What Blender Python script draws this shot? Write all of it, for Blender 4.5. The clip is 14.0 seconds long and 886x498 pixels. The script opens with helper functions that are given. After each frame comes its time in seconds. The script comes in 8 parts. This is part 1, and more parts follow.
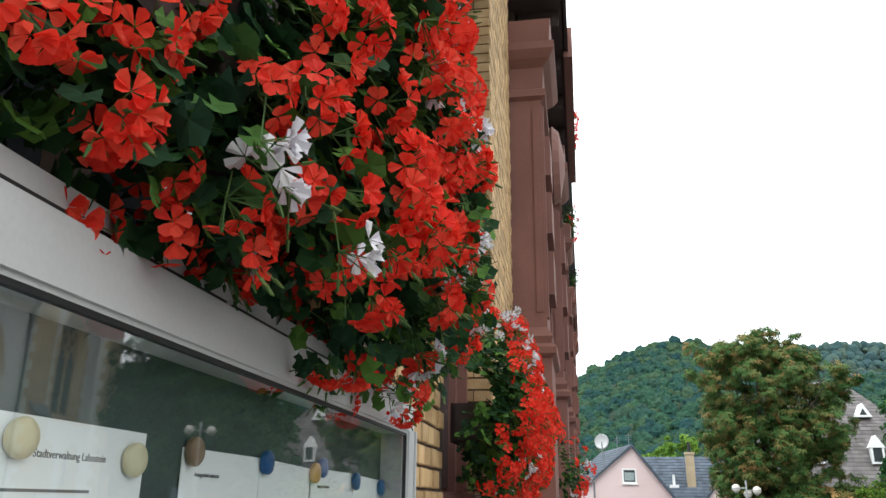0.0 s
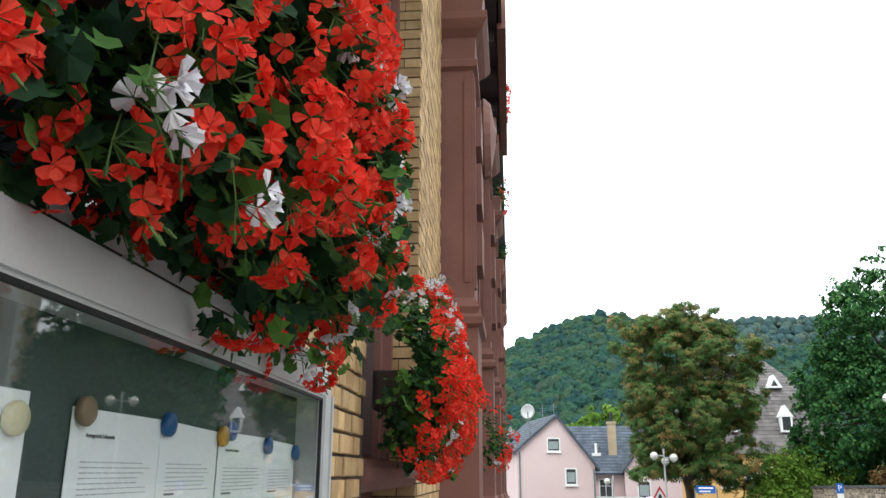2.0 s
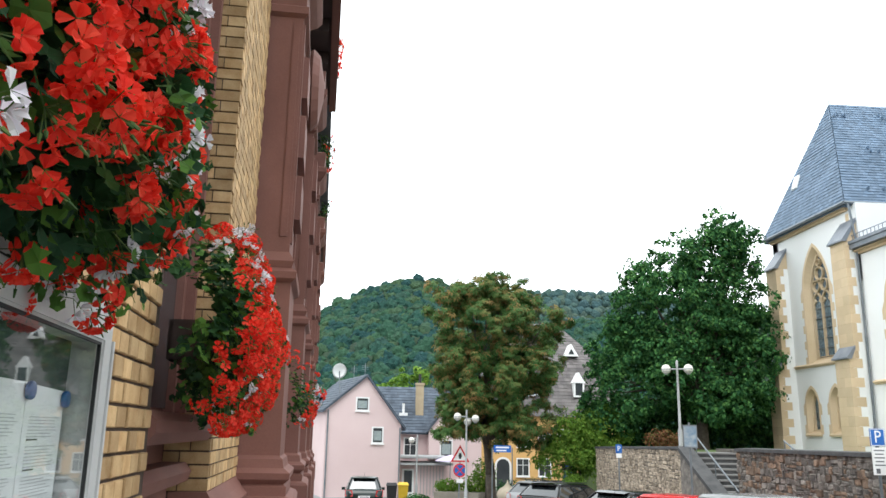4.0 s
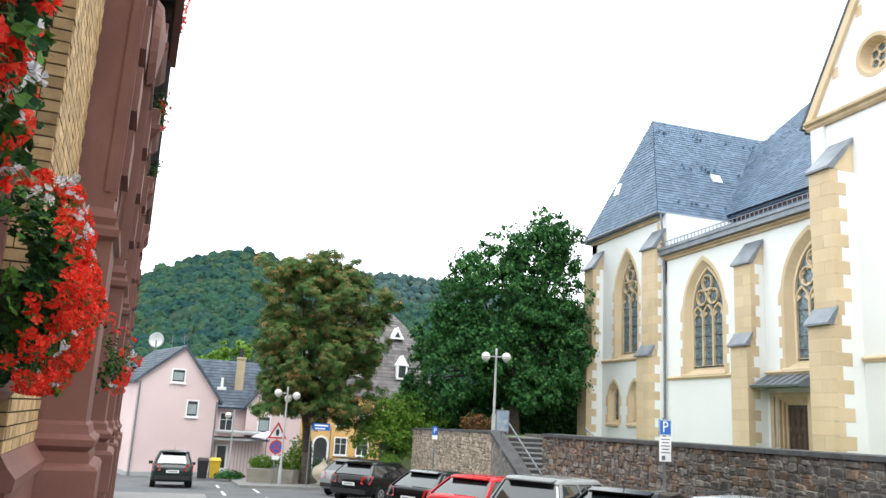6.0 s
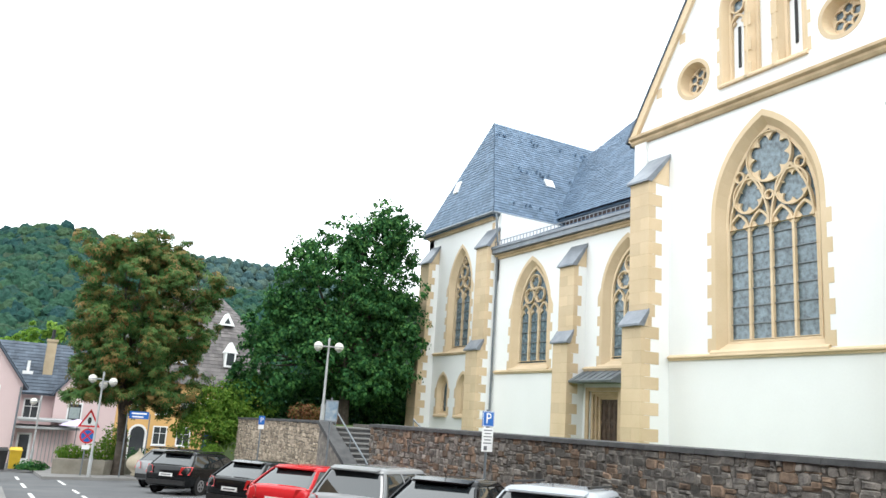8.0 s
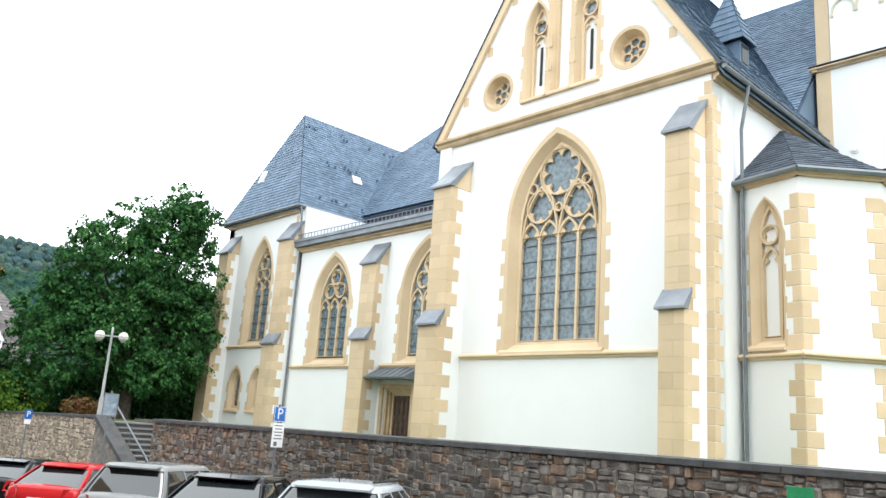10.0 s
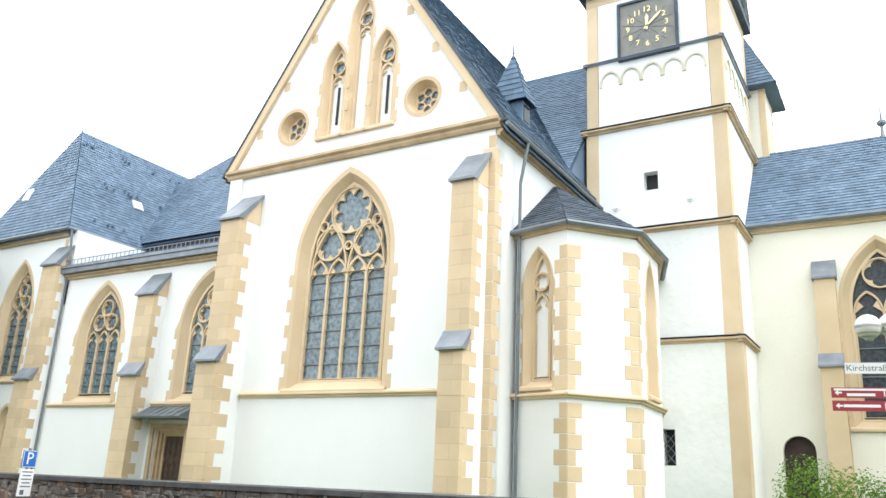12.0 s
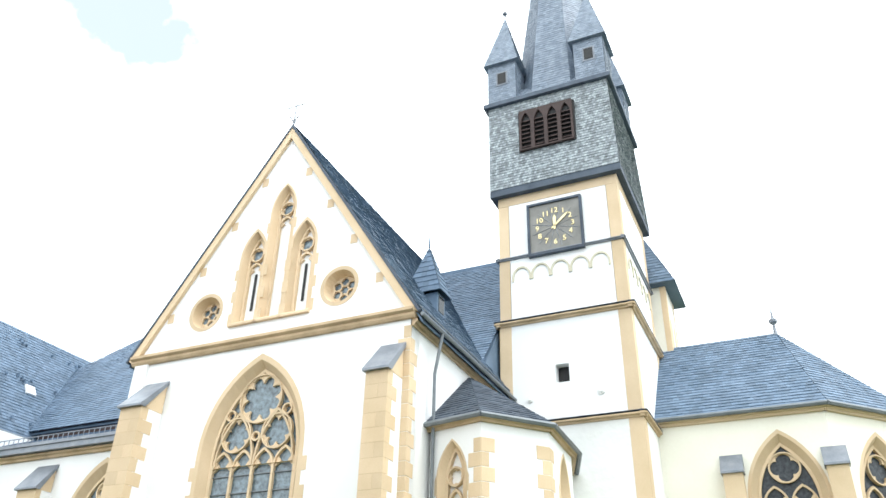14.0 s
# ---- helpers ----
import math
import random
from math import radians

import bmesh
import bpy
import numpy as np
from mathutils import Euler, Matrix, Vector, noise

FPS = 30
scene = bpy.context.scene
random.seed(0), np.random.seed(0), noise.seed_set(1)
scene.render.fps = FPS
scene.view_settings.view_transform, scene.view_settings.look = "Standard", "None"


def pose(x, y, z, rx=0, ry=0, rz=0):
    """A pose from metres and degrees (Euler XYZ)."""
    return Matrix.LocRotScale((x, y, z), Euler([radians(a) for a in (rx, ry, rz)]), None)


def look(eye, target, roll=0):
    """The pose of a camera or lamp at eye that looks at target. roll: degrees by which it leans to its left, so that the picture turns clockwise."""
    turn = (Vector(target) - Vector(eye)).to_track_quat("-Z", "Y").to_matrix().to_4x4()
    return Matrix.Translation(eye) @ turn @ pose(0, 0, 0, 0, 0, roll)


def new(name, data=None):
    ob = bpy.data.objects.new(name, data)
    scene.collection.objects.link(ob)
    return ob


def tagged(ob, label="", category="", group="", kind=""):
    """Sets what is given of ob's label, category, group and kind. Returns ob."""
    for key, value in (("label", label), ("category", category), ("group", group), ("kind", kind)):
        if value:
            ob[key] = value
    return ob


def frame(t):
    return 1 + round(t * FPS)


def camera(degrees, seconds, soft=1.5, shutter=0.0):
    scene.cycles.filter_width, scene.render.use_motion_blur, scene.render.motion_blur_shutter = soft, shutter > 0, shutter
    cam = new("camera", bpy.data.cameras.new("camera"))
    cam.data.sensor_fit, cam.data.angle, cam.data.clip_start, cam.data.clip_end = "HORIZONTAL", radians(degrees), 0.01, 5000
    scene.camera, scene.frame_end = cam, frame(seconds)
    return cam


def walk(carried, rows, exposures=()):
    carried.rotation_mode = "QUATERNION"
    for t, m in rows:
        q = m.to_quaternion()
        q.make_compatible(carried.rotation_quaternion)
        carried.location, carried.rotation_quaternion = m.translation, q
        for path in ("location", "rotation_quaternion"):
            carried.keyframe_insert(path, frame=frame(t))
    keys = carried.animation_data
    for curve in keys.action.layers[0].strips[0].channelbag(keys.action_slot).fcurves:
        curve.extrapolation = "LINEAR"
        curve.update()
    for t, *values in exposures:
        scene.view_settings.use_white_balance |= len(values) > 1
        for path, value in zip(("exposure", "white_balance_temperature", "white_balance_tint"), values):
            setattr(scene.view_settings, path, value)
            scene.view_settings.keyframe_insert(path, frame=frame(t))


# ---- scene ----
# ---------------------------------------------------------------- camera
EXPOSURES = [(0.0, 0.5), (3.5, 0.53), (6.0, 0.63), (8.0, 0.64), (10.5, 0.64), (14.0, 0.66)]
cam = camera(58.93, 14.0)
walk(cam, [
        (0, pose(-0.000, 0.000, 1.700, 107.86, -0.68, 13.83)),
        (0.5, pose(0.001, 0.004, 1.697, 107.78, -0.66, 13.33)),
        (1, pose(0.006, 0.010, 1.696, 107.43, -0.62, 12.35)),
        (1.5, pose(0.012, 0.025, 1.693, 106.81, -0.44, 10.76)),
        (2, pose(0.026, 0.031, 1.687, 105.85, -0.20, 8.80)),
        (2.5, pose(0.040, 0.043, 1.682, 104.73, -0.00, 6.48)),
        (3, pose(0.061, 0.053, 1.676, 103.73, -0.16, 3.05)),
        (3.5, pose(0.072, 0.072, 1.676, 103.38, -0.55, -0.92)),
        (6, pose(0.054, 0.006, 1.634, 102.24, -3.16, -17.50)),
        (6.5, pose(0.058, -0.017, 1.628, 102.23, -3.55, -20.37)),
        (7, pose(0.056, -0.017, 1.622, 102.04, -3.51, -23.29)),
        (7.5, pose(0.071, -0.036, 1.604, 102.04, -3.51, -26.27)),
        (8, pose(0.065, -0.024, 1.623, 102.33, -3.78, -29.65)),
        (10.5, pose(0.062, -0.173, 1.636, 103.13, -3.92, -48.65)),
        (11, pose(0.073, -0.212, 1.640, 103.48, -3.93, -53.18)),
        (11.5, pose(0.044, -0.241, 1.640, 104.56, -3.51, -56.58)),
        (12, pose(0.029, -0.266, 1.666, 106.52, -2.59, -59.60)),
        (12.5, pose(0.020, -0.319, 1.707, 109.42, -1.57, -62.18)),
        (13, pose(0.004, -0.366, 1.731, 112.78, -1.10, -63.85)),
        (13.5, pose(-0.044, -0.364, 1.726, 116.44, -1.09, -64.85)),
        (14, pose(-0.062, -0.357, 1.706, 120.33, -1.21, -65.64)),
     ], EXPOSURES)

# ---------------------------------------------------------------- sky and sun
world = bpy.data.worlds.new("sky")
scene.world = world
world.use_nodes = True
wn, wl = world.node_tree.nodes, world.node_tree.links
wn.clear()
sky = wn.new("ShaderNodeTexSky")
sky.sky_type, sky.sun_disc = "NISHITA", False
sky.sun_elevation, sky.sun_rotation = radians(52), radians(188)
tc = wn.new("ShaderNodeTexCoord")
cl = wn.new("ShaderNodeTexNoise")
cl.inputs["Scale"].default_value, cl.inputs["Detail"].default_value = 7.0, 6
wl.new(tc.outputs["Generated"], cl.inputs["Vector"])
# one gap in the cloud cover, high over the church
gap = wn.new("ShaderNodeVectorMath")
gap.operation = "DISTANCE"
gap.inputs[1].default_value = Vector((0.414, 0.597, 0.688)).normalized()
wl.new(tc.outputs["Generated"], gap.inputs[0])
add = wn.new("ShaderNodeMath")
add.operation = "MULTIPLY_ADD"
add.inputs[1].default_value = 0.45
wl.new(cl.outputs["Fac"], add.inputs[0])
wl.new(gap.outputs["Value"], add.inputs[2])
ramp = wn.new("ShaderNodeValToRGB")
ramp.color_ramp.elements[0].position, ramp.color_ramp.elements[1].position = 0.262, 0.31
ramp.color_ramp.elements[0].color = (0.26, 0.26, 0.26, 1)
wl.new(add.outputs[0], ramp.inputs["Fac"])
bg_sky, bg_cloud, mixw, wout = (wn.new(k) for k in ("ShaderNodeBackground", "ShaderNodeBackground", "ShaderNodeMixShader", "ShaderNodeOutputWorld"))
bg_sky.inputs["Strength"].default_value = 0.15
wl.new(sky.outputs[0], bg_sky.inputs["Color"])
shade = wn.new("ShaderNodeMixRGB")
shade.inputs["Color1"].default_value, shade.inputs["Color2"].default_value = (0.86, 0.95, 1.0, 1), (0.94, 0.98, 1.0, 1)
wl.new(cl.outputs["Fac"], shade.inputs["Fac"])
wl.new(shade.outputs[0], bg_cloud.inputs["Color"])
bg_cloud.inputs["Strength"].default_value = 1.85
wl.new(ramp.outputs["Color"], mixw.inputs["Fac"])
wl.new(bg_sky.outputs[0], mixw.inputs[1])
wl.new(bg_cloud.outputs[0], mixw.inputs[2])
wl.new(mixw.outputs[0], wout.inputs["Surface"])

sun = new("sun", bpy.data.lights.new("sun", "SUN"))
sun.data.energy, sun.data.angle, sun.data.color = 1.1, radians(30), (1.0, 0.99, 0.97)
sun.matrix_basis = look((0, 0, 60), (4, 30, 8))

# ---------------------------------------------------------------- materials
def surf(name, c1, c2, scale=6.0, rough=0.8, bump=0.2, fine=60.0, metal=0.0, island=0.0, randobj=0.0, spec=0.4, dist=0.01):
    """Two-scale mottled surface; island or randobj vary the value piece by piece."""
    m = bpy.data.materials.new(name)
    m.use_nodes = True
    n, l = m.node_tree.nodes, m.node_tree.links
    b = n["Principled BSDF"]
    g = n.new("ShaderNodeNewGeometry")
    a, f = n.new("ShaderNodeTexNoise"), n.new("ShaderNodeTexNoise")
    a.inputs["Scale"].default_value, a.inputs["Detail"].default_value = scale, 5
    f.inputs["Scale"].default_value, f.inputs["Detail"].default_value = fine, 4
    l.new(g.outputs["Position"], a.inputs["Vector"])
    l.new(g.outputs["Position"], f.inputs["Vector"])
    s = n.new("ShaderNodeMath")
    s.operation = "MULTIPLY_ADD"
    s.inputs[1].default_value = 0.35
    l.new(f.outputs["Fac"], s.inputs[0])
    l.new(a.outputs["Fac"], s.inputs[2])
    r = n.new("ShaderNodeMapRange")
    r.inputs["From Min"].default_value, r.inputs["From Max"].default_value = 0.45, 0.9
    l.new(s.outputs[0], r.inputs["Value"])
    mx = n.new("ShaderNodeMixRGB")
    mx.inputs["Color1"].default_value, mx.inputs["Color2"].default_value = (*c1, 1), (*c2, 1)
    l.new(r.outputs[0], mx.inputs["Fac"])
    col = mx.outputs[0]
    for amount, src in ((island, g.outputs["Random Per Island"]), (randobj, None)):
        if amount:
            if src is None:
                src = n.new("ShaderNodeObjectInfo").outputs["Random"]
            h = n.new("ShaderNodeHueSaturation")
            v = n.new("ShaderNodeMapRange")
            v.inputs["To Min"].default_value, v.inputs["To Max"].default_value = 1 - amount, 1 + amount
            l.new(src, v.inputs["Value"])
            l.new(v.outputs[0], h.inputs["Value"])
            l.new(col, h.inputs["Color"])
            col = h.outputs[0]
    l.new(col, b.inputs["Base Color"])
    b.inputs["Roughness"].default_value, b.inputs["Metallic"].default_value = rough, metal
    b.inputs["Specular IOR Level"].default_value = spec
    if bump:
        p = n.new("ShaderNodeBump")
        p.inputs["Strength"].default_value, p.inputs["Distance"].default_value = bump, dist
        l.new(s.outputs[0], p.inputs["Height"])
        l.new(p.outputs[0], b.inputs["Normal"])
    return m


def leaf_mat(name, c1, c2, c3, trans=0.25, rough=0.5):
    """Leaves or petals: three colours spread leaf by leaf, light passing through."""
    m = bpy.data.materials.new(name)
    m.use_nodes = True
    n, l = m.node_tree.nodes, m.node_tree.links
    b = n["Principled BSDF"]
    g = n.new("ShaderNodeNewGeometry")
    cr = n.new("ShaderNodeValToRGB")
    cr.color_ramp.elements[0].color, cr.color_ramp.elements[1].color = (*c1, 1), (*c3, 1)
    cr.color_ramp.elements.new(0.55).color = (*c2, 1)
    l.new(g.outputs["Random Per Island"], cr.inputs["Fac"])
    l.new(cr.outputs[0], b.inputs["Base Color"])
    b.inputs["Roughness"].default_value, b.inputs["Specular IOR Level"].default_value = rough + 0.15, 0.2
    t = n.new("ShaderNodeBsdfTranslucent")
    l.new(cr.outputs[0], t.inputs["Color"])
    ms = n.new("ShaderNodeMixShader")
    ms.inputs["Fac"].default_value = trans
    l.new(b.outputs[0], ms.inputs[1])
    l.new(t.outputs[0], ms.inputs[2])
    l.new(ms.outputs[0], n["Material Output"].inputs["Surface"])
    return m


def glass_mat(name, tint, rough=0.02):
    m = bpy.data.materials.new(name)
    m.use_nodes = True
    n, l = m.node_tree.nodes, m.node_tree.links
    n.remove(n["Principled BSDF"])
    tr, gl, lw, ms = (n.new(k) for k in ("ShaderNodeBsdfTransparent", "ShaderNodeBsdfGlossy", "ShaderNodeLayerWeight", "ShaderNodeMixShader"))
    tr.inputs["Color"].default_value = (*tint, 1)
    gl.inputs["Roughness"].default_value = rough
    gl.inputs["Color"].default_value = (1, 1, 1, 1)
    lw.inputs["Blend"].default_value = 0.5
    power, gloss = n.new("ShaderNodeMath"), n.new("ShaderNodeMath")
    power.operation, power.inputs[1].default_value = "POWER", 4.0
    gloss.operation, gloss.inputs[1].default_value, gloss.inputs[2].default_value = "MULTIPLY_ADD", 0.85, 0.085
    l.new(lw.outputs["Facing"], power.inputs[0])
    l.new(power.outputs[0], gloss.inputs[0])
    l.new(gloss.outputs[0], ms.inputs["Fac"])
    l.new(tr.outputs[0], ms.inputs[1])
    l.new(gl.outputs[0], ms.inputs[2])
    l.new(ms.outputs[0], n["Material Output"].inputs["Surface"])
    return m


WHITE = surf("white_render", (0.80, 0.80, 0.79), (0.84, 0.845, 0.84), 0.5, 0.9, 0.25, 14.0, dist=0.02)
CREAM = surf("cream_render", (0.77, 0.74, 0.64), (0.82, 0.80, 0.71), 0.4, 0.9, 0.35, 9.0, dist=0.03)
ROUGH = surf("old_white_render", (0.75, 0.75, 0.72), (0.82, 0.82, 0.80), 0.7, 0.95, 0.7, 4.0, dist=0.06)
OCHRE = surf("ochre_sandstone", (0.565, 0.432, 0.275), (0.655, 0.512, 0.347), 0.8, 0.85, 0.2, 25.0, randobj=0.08, island=0.07)
OCHRE_DARK = surf("ochre_sandstone_weathered", (0.42, 0.31, 0.19), (0.60, 0.45, 0.29), 1.5, 0.85, 0.2, 25.0)
SLATE = surf("roof_slate", (0.090, 0.138, 0.198), (0.140, 0.200, 0.278), 0.9, 0.6, 0.2, 18.0, island=0.2, spec=0.3)
SLATE_DARK = surf("dark_slate", (0.055, 0.068, 0.088), (0.095, 0.118, 0.150), 1.2, 0.7, 0.25, 18.0, island=0.22, spec=0.25)
SHINGLE = surf("slate_shingles", (0.17, 0.195, 0.21), (0.33, 0.37, 0.385), 5.0, 0.5, 0.3, 30.0, island=0.38)
SPIRE_SLATE = surf("spire_slate", (0.150, 0.190, 0.240), (0.250, 0.300, 0.365), 3.0, 0.5, 0.25, 25.0, island=0.16, spec=0.35)
LEAD = surf("lead_sheet", (0.16, 0.18, 0.21), (0.26, 0.28, 0.31), 2.0, 0.45, 0.2, 20.0, metal=0.3)
ZINC = surf("zinc", (0.13, 0.15, 0.165), (0.20, 0.22, 0.235), 2.0, 0.5, 0.1, 30.0, metal=0.2)
STONE = surf("quarry_stone", (0.064, 0.058, 0.055), (0.20, 0.178, 0.155), 5.0, 0.9, 0.8, 26.0, island=0.42, randobj=0.42, dist=0.035)
STONE_RUST = surf("rust_quarry_stone", (0.085, 0.060, 0.046), (0.24, 0.165, 0.115), 5.0, 0.9, 0.8, 26.0, island=0.45, randobj=0.45, dist=0.03)
STONE_LIGHT = surf("pale_quarry_stone", (0.24, 0.195, 0.15), (0.45, 0.37, 0.285), 3.0, 0.9, 0.6, 22.0, island=0.4, dist=0.03)
MORTAR = surf("wall_mortar", (0.10, 0.092, 0.082), (0.17, 0.155, 0.14), 5.0, 0.95, 0.4, 40.0)
COPING = surf("basalt_coping", (0.04, 0.04, 0.042), (0.085, 0.085, 0.085), 3.0, 0.85, 0.4, 30.0, island=0.2)
ASPHALT = surf("asphalt", (0.085, 0.088, 0.092), (0.125, 0.127, 0.13), 0.6, 0.9, 0.4, 120.0)
PAVING = surf("concrete_paving", (0.17, 0.165, 0.16), (0.24, 0.235, 0.225), 0.8, 0.9, 0.3, 70.0)
GRASS = surf("grass", (0.045, 0.08, 0.02), (0.09, 0.13, 0.035), 1.0, 0.9, 0.6, 40.0)
PAINT_LINE = surf("road_paint", (0.6, 0.6, 0.58), (0.72, 0.72, 0.7), 3.0, 0.8, 0.1, 60.0)
BROWN = surf("red_brown_sandstone", (0.155, 0.066, 0.052), (0.225, 0.100, 0.080), 1.3, 0.75, 0.15, 70.0)
BROWN_DARK = surf("dark_brown_timber", (0.035, 0.022, 0.020), (0.06, 0.038, 0.034), 2.0, 0.7, 0.1, 60.0)
BRICK = surf("yellow_brick", (0.34, 0.20, 0.085), (0.52, 0.36, 0.19), 9.0, 0.8, 0.35, 110.0, randobj=0.25, island=0.25, dist=0.004)
BRICK_JOINT = surf("dark_brick_joint", (0.05, 0.035, 0.028), (0.10, 0.07, 0.055), 10.0, 0.95, 0.3, 120.0)
ALU = surf("brushed_aluminium", (0.50, 0.50, 0.50), (0.60, 0.60, 0.595), 2.0, 0.42, 0.05, 150.0, metal=0.15)
RUBBER = surf("black_rubber", (0.012, 0.012, 0.013), (0.02, 0.02, 0.02), 8.0, 0.6, 0.05, 90.0)
BOARD = surf("dark_pinboard", (0.045, 0.066, 0.064), (0.062, 0.086, 0.083), 6.0, 0.8, 0.1, 200.0)
PAPER = surf("office_paper", (0.86, 0.87, 0.88), (0.90, 0.91, 0.92), 2.0, 0.85, 0.03, 90.0)
INK = surf("print_ink", (0.10, 0.10, 0.11), (0.16, 0.16, 0.17), 20.0, 0.8, 0.0, 90.0)
INK_PALE = surf("pale_print_ink", (0.40, 0.41, 0.43), (0.5, 0.5, 0.52), 20.0, 0.8, 0.0, 90.0)
CASE_GLASS = glass_mat("case_glass", (0.93, 0.96, 0.95))
PINK = surf("pink_render", (0.63, 0.48, 0.475), (0.69, 0.545, 0.535), 0.4, 0.9, 0.15, 20.0)
YELLOW = surf("yellow_render", (0.60, 0.36, 0.13), (0.68, 0.43, 0.18), 0.4, 0.9, 0.15, 20.0)
CURTAIN = surf("net_curtain", (0.24, 0.29, 0.29), (0.34, 0.39, 0.39), 9.0, 0.3, 0.1, 60.0)
PLAIN_WHITE = surf("white_paint", (0.74, 0.74, 0.73), (0.8, 0.8, 0.79), 2.0, 0.6, 0.05, 40.0)
GREYPAINT = surf("grey_paint", (0.30, 0.31, 0.31), (0.38, 0.39, 0.39), 2.0, 0.5, 0.08, 50.0)
WINDOW_DARK = surf("window_pane", (0.03, 0.035, 0.04), (0.06, 0.065, 0.07), 0.7, 0.06, 0.0, 30.0, spec=0.7)
LEADED = surf("leaded_glass", (0.035, 0.055, 0.068), (0.21, 0.285, 0.33), 7.0, 0.22, 0.5, 20.0, spec=0.7, dist=0.02)
WOOD_DOOR = surf("dark_oak", (0.05, 0.032, 0.022), (0.10, 0.065, 0.045), 5.0, 0.55, 0.25, 50.0)
BARK = surf("bark", (0.06, 0.048, 0.038), (0.12, 0.10, 0.08), 5.0, 0.95, 0.8, 30.0, dist=0.03)
RED_PETAL = leaf_mat("red_petal", (0.78, 0.030, 0.018), (0.89, 0.055, 0.030), (0.93, 0.100, 0.055), 0.46, 0.45)
WHITE_PETAL = leaf_mat("white_petal", (0.66, 0.62, 0.68), (0.76, 0.74, 0.77), (0.80, 0.79, 0.79), 0.3, 0.5)
GER_LEAF = leaf_mat("geranium_leaf", (0.012, 0.040, 0.020), (0.024, 0.075, 0.022), (0.10, 0.22, 0.035), 0.18, 0.6)
GER_STEM = leaf_mat("geranium_stem", (0.04, 0.09, 0.025), (0.07, 0.14, 0.035), (0.14, 0.20, 0.06), 0.2, 0.5)
CHESTNUT = leaf_mat("chestnut_leaf", (0.035, 0.100, 0.024), (0.080, 0.155, 0.040), (0.24, 0.14, 0.05), 0.25, 0.5)
MAPLE = leaf_mat("dark_green_leaf", (0.013, 0.058, 0.021), (0.036, 0.124, 0.036), (0.088, 0.205, 0.054), 0.18, 0.75)
LIGHT_LEAF = leaf_mat("light_green_leaf", (0.075, 0.17, 0.022), (0.13, 0.25, 0.032), (0.20, 0.31, 0.048), 0.4, 0.5)
RUST_LEAF = leaf_mat("rust_leaf", (0.10, 0.045, 0.02), (0.16, 0.07, 0.03), (0.12, 0.11, 0.03), 0.3, 0.5)
GLOBE = surf("opal_globe", (0.66, 0.64, 0.56), (0.74, 0.72, 0.64), 3.0, 0.2, 0.0, 40.0, spec=0.6)
BLUE_SIGN = surf("blue_sign", (0.012, 0.10, 0.38), (0.018, 0.13, 0.44), 3.0, 0.4, 0.0, 50.0)
RED_SIGN = surf("red_sign", (0.55, 0.02, 0.02), (0.62, 0.03, 0.03), 3.0, 0.4, 0.0, 50.0)
MAROON_SIGN = surf("maroon_sign", (0.30, 0.035, 0.05), (0.36, 0.045, 0.06), 3.0, 0.4, 0.0, 50.0)
GOLD = surf("gilding", (0.80, 0.66, 0.34), (0.88, 0.75, 0.44), 4.0, 0.35, 0.05, 40.0, metal=0.6)
FRIEZE = surf("weathered_cream_stone", (0.50, 0.46, 0.34), (0.62, 0.58, 0.46), 1.5, 0.9, 0.2, 20.0)
CLOCK_FACE = surf("grey_clock_face", (0.17, 0.165, 0.15), (0.24, 0.235, 0.215), 2.0, 0.5, 0.1, 30.0)

# ---------------------------------------------------------------- mesh helpers
from mathutils.geometry import tessellate_polygon

WORLD = {}


